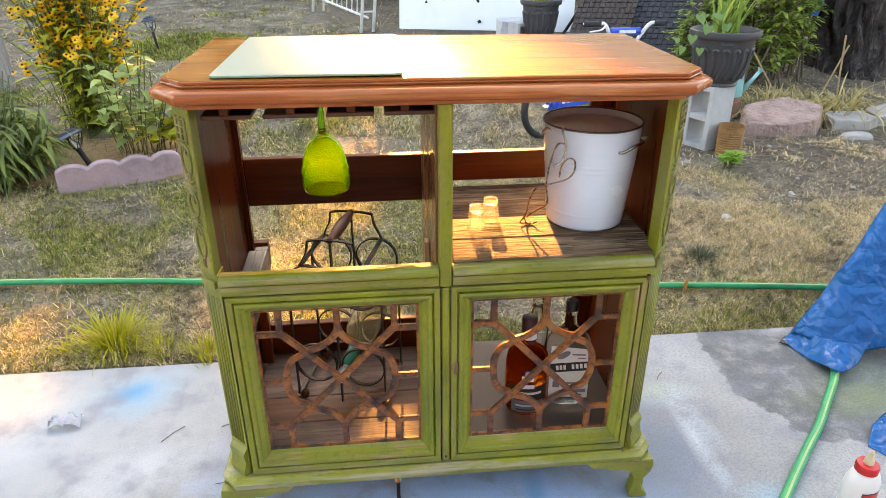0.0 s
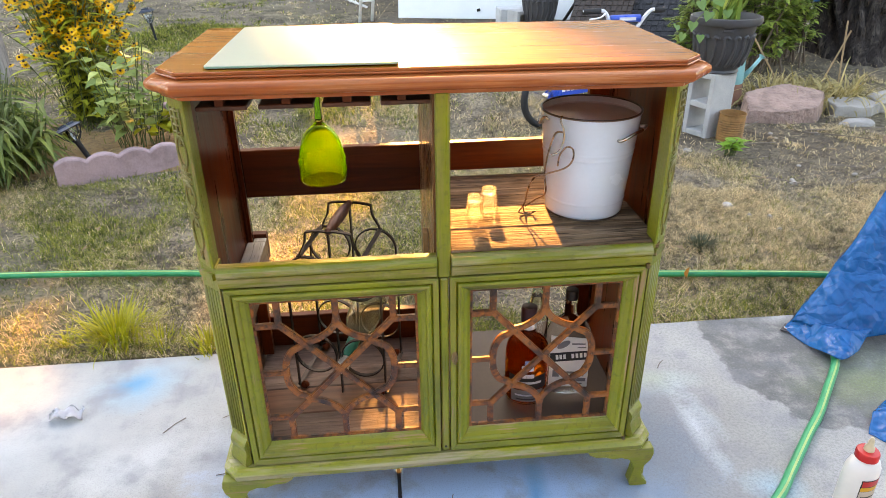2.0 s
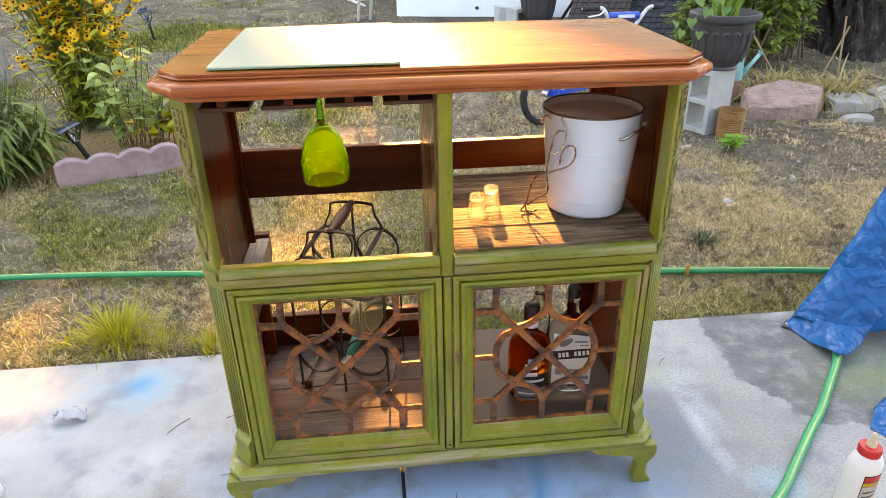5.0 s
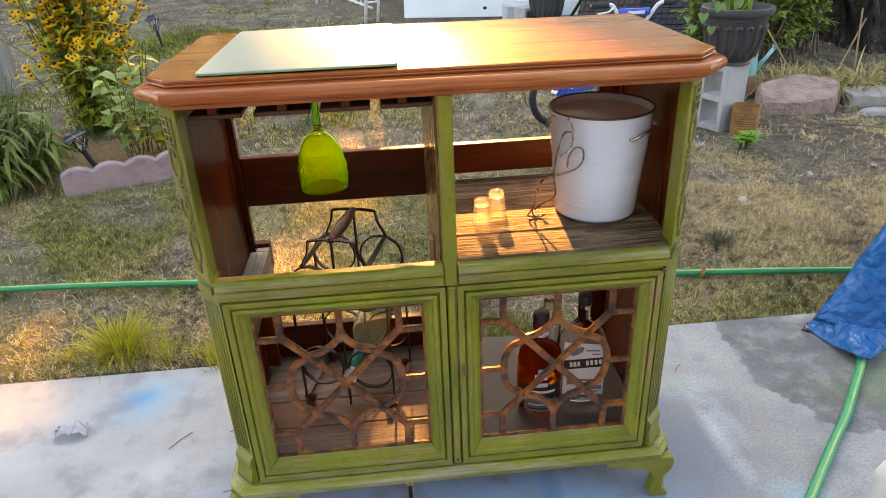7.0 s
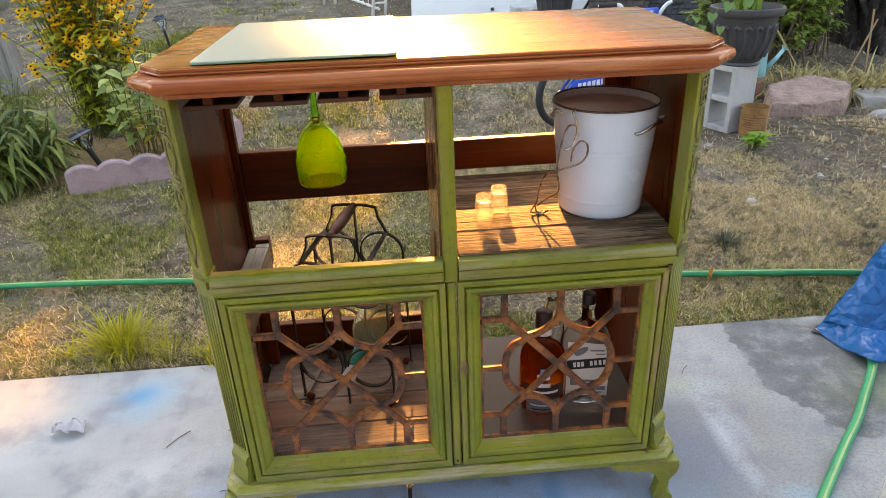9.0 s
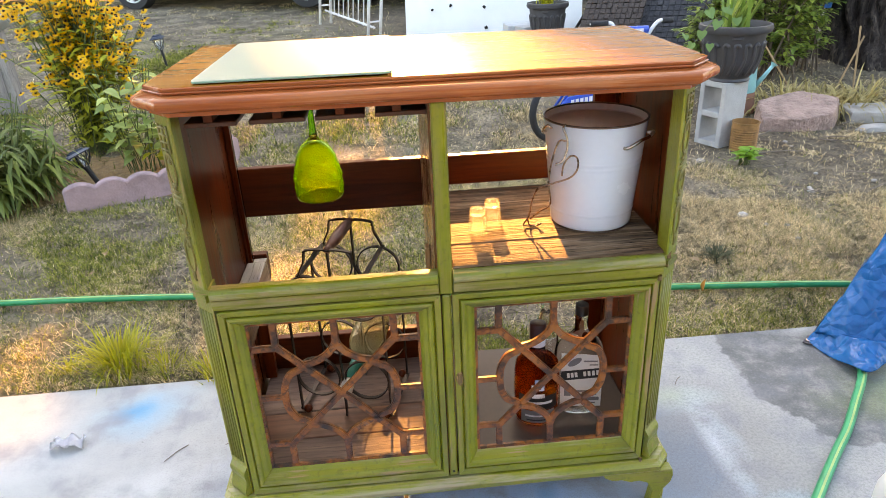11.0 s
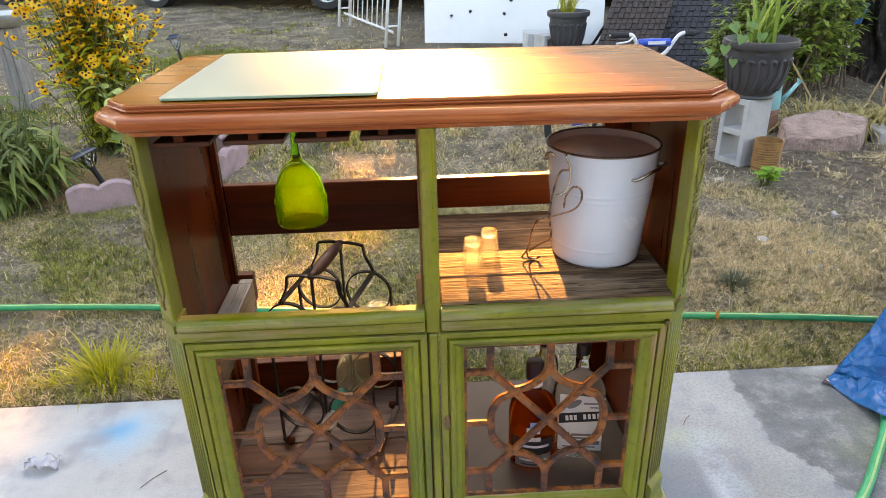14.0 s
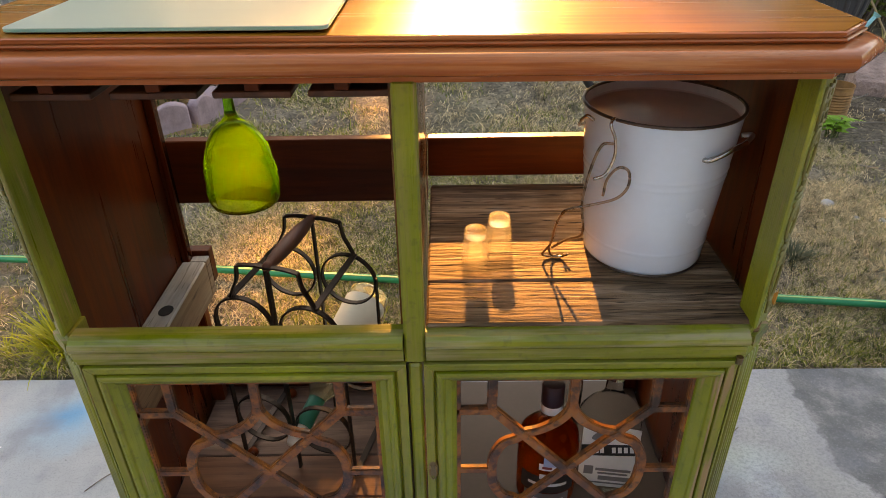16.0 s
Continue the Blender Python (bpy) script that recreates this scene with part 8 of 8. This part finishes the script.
        for v in bm.verts:
            v.co *= 1 + 0.3 * noise.noise(v.co * 60 + Vector((k, 0, 0)))
            v.co.z *= 0.6
        bm.transform(Matrix.Translation((x, y, gz(y) + 0.004)))
        tagged(part("pebble", bm, stone, smooth=True), "small pale pebble on the bare soil", "pebble", "pebbles on the soil")
    fallen = leaf_mat("fallen_leaf", (0.28, 0.16, 0.07), (0.62, 0.48, 0.30))
    for k in range(40):
        x, y, a = r2.uniform(-2.5, 3.2), r2.uniform(0.8, 2.8), r2.uniform(0, 6.28)
        bm = B()
        leaf(bm, (x, y, gz(y) + 0.022), (math.cos(a), math.sin(a), 0.35), r2.uniform(0.03, 0.055), r2.uniform(0.016, 0.03), 0.6, 0.25, 0, 4)
        tagged(part("fallen_leaf", bm, fallen), "small dry fallen leaf on the lawn", "leaf", "fallen leaves")
    part_leaf = B()
    leaf(part_leaf, (1.02, 0.955, 0.0), (0.1, 0.0, 1), 0.05, 0.03, 0.2, 0.2)
    tagged(part("dead_leaf", part_leaf, leaf_mat("orange_dead_leaf", (0.45, 0.16, 0.02), (0.6, 0.3, 0.08))), "upright orange dead leaf on the lawn", "leaf")
    pail = thing("blue_pail", "blue plastic pail hanging by the old tree", "pail", (3.66, 4.62, 0.5))
    part("shell", lathe(B(), [(0.0002, 0.0), (0.06, 0.0), (0.085, 0.15), (0.09, 0.15), (0.088, 0.155), (0.08, 0.15), (0.0002, 0.02)], 20, Matrix.Translation((3.66, 4.62, 0.52))), plain("blue_pail_plastic", (0.02, 0.16, 0.5), 0.4), pail, smooth="auto")
    part("stake", tube(B(), [(3.66, 4.62, gz(4.6)), (3.66, 4.62, 0.519)], 0.02, 8), GREY_BLOCK, pail, smooth=True)


build_yard()



# ---- lawn grass ----
def grass_mat(name, stops):
    m, n, l, b = shader(name, 0.7)
    geo = n.new("ShaderNodeNewGeometry")
    col = ramp(n, l, geo.outputs["Random Per Island"], stops)
    v = coords(n, l)
    patch, clump = noise_at(n, l, v, 2.2, 5, 0.65), noise_at(n, l, v, 21.0, 3, 0.6)
    shade = ramp(n, l, times(n, l, times(n, l, patch, 0.42), times(n, l, clump, 0.58), "ADD"), [(0.38, (0.30, 0.30, 0.29)), (0.45, (0.75, 0.74, 0.71)), (0.52, (1.1, 1.06, 0.98))])
    col = blend(n, l, 1.0, col, shade, "MULTIPLY")
    l.new(col, b.inputs["Base Color"])
    b.inputs["Specular IOR Level"].default_value = 0.25
    tr, mx = n.new("ShaderNodeBsdfTranslucent"), n.new("ShaderNodeMixShader")
    l.new(col, tr.inputs["Color"])
    mx.inputs["Fac"].default_value = 0.3
    l.new(b.outputs[0], mx.inputs[1])
    l.new(tr.outputs[0], mx.inputs[2])
    l.new(mx.outputs[0], n["Material Output"].inputs["Surface"])
    return m


def smooth_field(x, y, k, seed):
    """A cheap rolling field between -1 and 1."""
    r = np.random.default_rng(seed)
    out = np.zeros_like(x)
    for _ in range(7):
        a, f, p = r.uniform(0, 6.28), k * r.uniform(0.5, 1.8), r.uniform(0, 6.28)
        out += np.sin((x * np.cos(a) + y * np.sin(a)) * f + p)
    return out / 3.2


def grass_mesh(name, mat, label, x, y, length, width, lie, rng):
    n = len(x)
    z = -0.022 + 0.062 * np.clip(y - 3.0, 0, 7.0)
    a = rng.uniform(0, 2 * np.pi, n)
    face = rng.uniform(0, 2 * np.pi, n)
    dx, dy = np.cos(a), np.sin(a)
    sx, sy = np.cos(face), np.sin(face)
    up = np.sqrt(np.clip(1 - lie ** 2, 0.05, 1))
    v = np.zeros((n, 5, 3))
    hw = width / 2
    v[:, 0] = np.stack([x - sx * hw, y - sy * hw, z], -1)
    v[:, 1] = np.stack([x + sx * hw, y + sy * hw, z], -1)
    mx, my, mz = x + dx * length * 0.5 * lie * 0.8, y + dy * length * 0.5 * lie * 0.8, z + length * 0.55 * up
    v[:, 2] = np.stack([mx - sx * hw * 0.8, my - sy * hw * 0.8, mz], -1)
    v[:, 3] = np.stack([mx + sx * hw * 0.8, my + sy * hw * 0.8, mz], -1)
    v[:, 4] = np.stack([x + dx * length * lie * 1.15, y + dy * length * lie * 1.15, np.maximum(z + 0.004, z + length * up * (1.0 - 0.75 * lie))], -1)
    base = np.arange(n) * 5
    me = bpy.data.meshes.new(name)
    me.vertices.add(n * 5)
    me.vertices.foreach_set("co", v.ravel())
    loops = np.stack([base, base + 1, base + 3, base + 2, base + 2, base + 3, base + 4], -1).ravel()
    me.loops.add(n * 7)
    me.loops.foreach_set("vertex_index", loops.astype(np.int32))
    me.polygons.add(n * 2)
    start = np.stack([np.arange(n) * 7, np.arange(n) * 7 + 4], -1).ravel()
    me.polygons.foreach_set("loop_start", start.astype(np.int32))
    me.update(calc_edges=True)
    me.materials.append(mat)
    ob = new(name, me)
    return tagged(ob, label, "grass", kind="stuff")


def build_lawn():
    rng = np.random.default_rng(12)
    bands = ((0.69, 2.3, -2.6, 3.0, 46000, 0.046, 0.0022), (2.3, 4.6, -4.2, 4.6, 10000, 0.060, 0.0042), (4.6, 9.5, -7.5, 6.5, 1500, 0.055, 0.007))
    X, Y, L, Wd = [], [], [], []
    for y0, y1, x0, x1, dens, ln, wd in bands:
        tufts = int((y1 - y0) * (x1 - x0) * dens / 14)
        tx, ty = rng.uniform(x0, x1, tufts), rng.uniform(y0, y1, tufts)
        k = rng.integers(5, 24, tufts)
        x, y = np.repeat(tx, k), np.repeat(ty, k)
        s = 0.017 + 0.010 * (y0 > 2)
        X.append(x + rng.normal(0, s, len(x)))
        Y.append(y + rng.normal(0, s, len(x)))
        L.append(ln * np.repeat(rng.uniform(0.5, 1.25, tufts), k) * rng.uniform(0.5, 1.2, len(x)))
        Wd.append(np.full(len(x), wd))
    r, a = np.sqrt(rng.random(9000)), rng.uniform(0, 2 * np.pi, 9000)                # thick green patch by the far lamp
    X.append(-1.90 + 0.62 * r * np.cos(a))
    Y.append(5.85 + 0.55 * r * np.sin(a))
    L.append(0.075 * rng.uniform(0.5, 1.2, 9000))
    Wd.append(np.full(9000, 0.006))
    x, y, ln, wd = (np.concatenate(q) for q in (X, Y, L, Wd))
    y = np.maximum(y, 0.69 + 0.015 * rng.random(len(y)))
    cover = 1.05 + 0.80 * smooth_field(x, y, 2.2, 1) + 0.75 * smooth_field(x, y, 7.0, 2) + 0.4 * smooth_field(x, y, 16.0, 3)
    cover -= 1.0 / (1 + np.exp(-(x + 0.25 * y - 2.0) * 3.0)) * (y > 1.8)          # bare soil beside the rocks
    cover -= 0.85 / (1 + np.exp(-(y - 4.0) * 2.0))                                   # worn drive
    cover -= 1.2 * ((np.abs(x + 1.95) < 0.75) & (np.abs(y - 2.95) < 0.52))           # the bed
    cover += 1.6 * np.exp(-(((x + 1.95) / 0.8) ** 2 + ((y - 5.9) / 0.6) ** 2))       # green patch by the far lamp
    keep = rng.random(len(x)) < np.clip(cover, np.where((x > 1.3) & (y > 1.9), 0.05, 0.10), 1)
    x, y, ln, wd = x[keep], y[keep], ln[keep], wd[keep]
    green = 0.36 - 0.32 * np.tanh(1.2 * (x + 0.35)) + (0.45 * smooth_field(x, y, 2.6, 5) + 0.25 * smooth_field(x, y, 6.0, 6)) * (0.65 - 0.35 * np.tanh(2 * (x - 0.6))) + 0.25 * np.exp(-((y - 0.72) / 0.12) ** 2) + 0.25 * np.exp(-((y - 0.8) / 0.28) ** 2) / (1 + np.exp(-(x - 0.55) * 8))
    green += 1.3 * np.exp(-(((x + 1.95) / 0.8) ** 2 + ((y - 5.9) / 0.6) ** 2))
    green -= 0.35 * (y > 4.4) * (np.hypot(x + 1.95, y - 5.9) > 0.9)
    g = rng.random(len(x)) < np.clip(green, 0.02, 0.85)
    lie = np.where(g, rng.uniform(0.25, 0.92, len(x)), rng.uniform(0.60, 0.98, len(x)))
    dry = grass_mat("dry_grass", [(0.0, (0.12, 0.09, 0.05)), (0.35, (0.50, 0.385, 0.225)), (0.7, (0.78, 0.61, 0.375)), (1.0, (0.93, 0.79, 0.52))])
    fresh = grass_mat("green_grass", [(0.0, (0.06, 0.085, 0.015)), (0.5, (0.20, 0.245, 0.045)), (1.0, (0.46, 0.45, 0.085))])
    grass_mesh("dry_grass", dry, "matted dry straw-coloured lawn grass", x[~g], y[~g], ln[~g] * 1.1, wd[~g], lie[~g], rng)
    grass_mesh("green_grass", fresh, "short grey-green living lawn grass", x[g], y[g], ln[g] * 0.95, wd[g], lie[g], rng)


build_lawn()
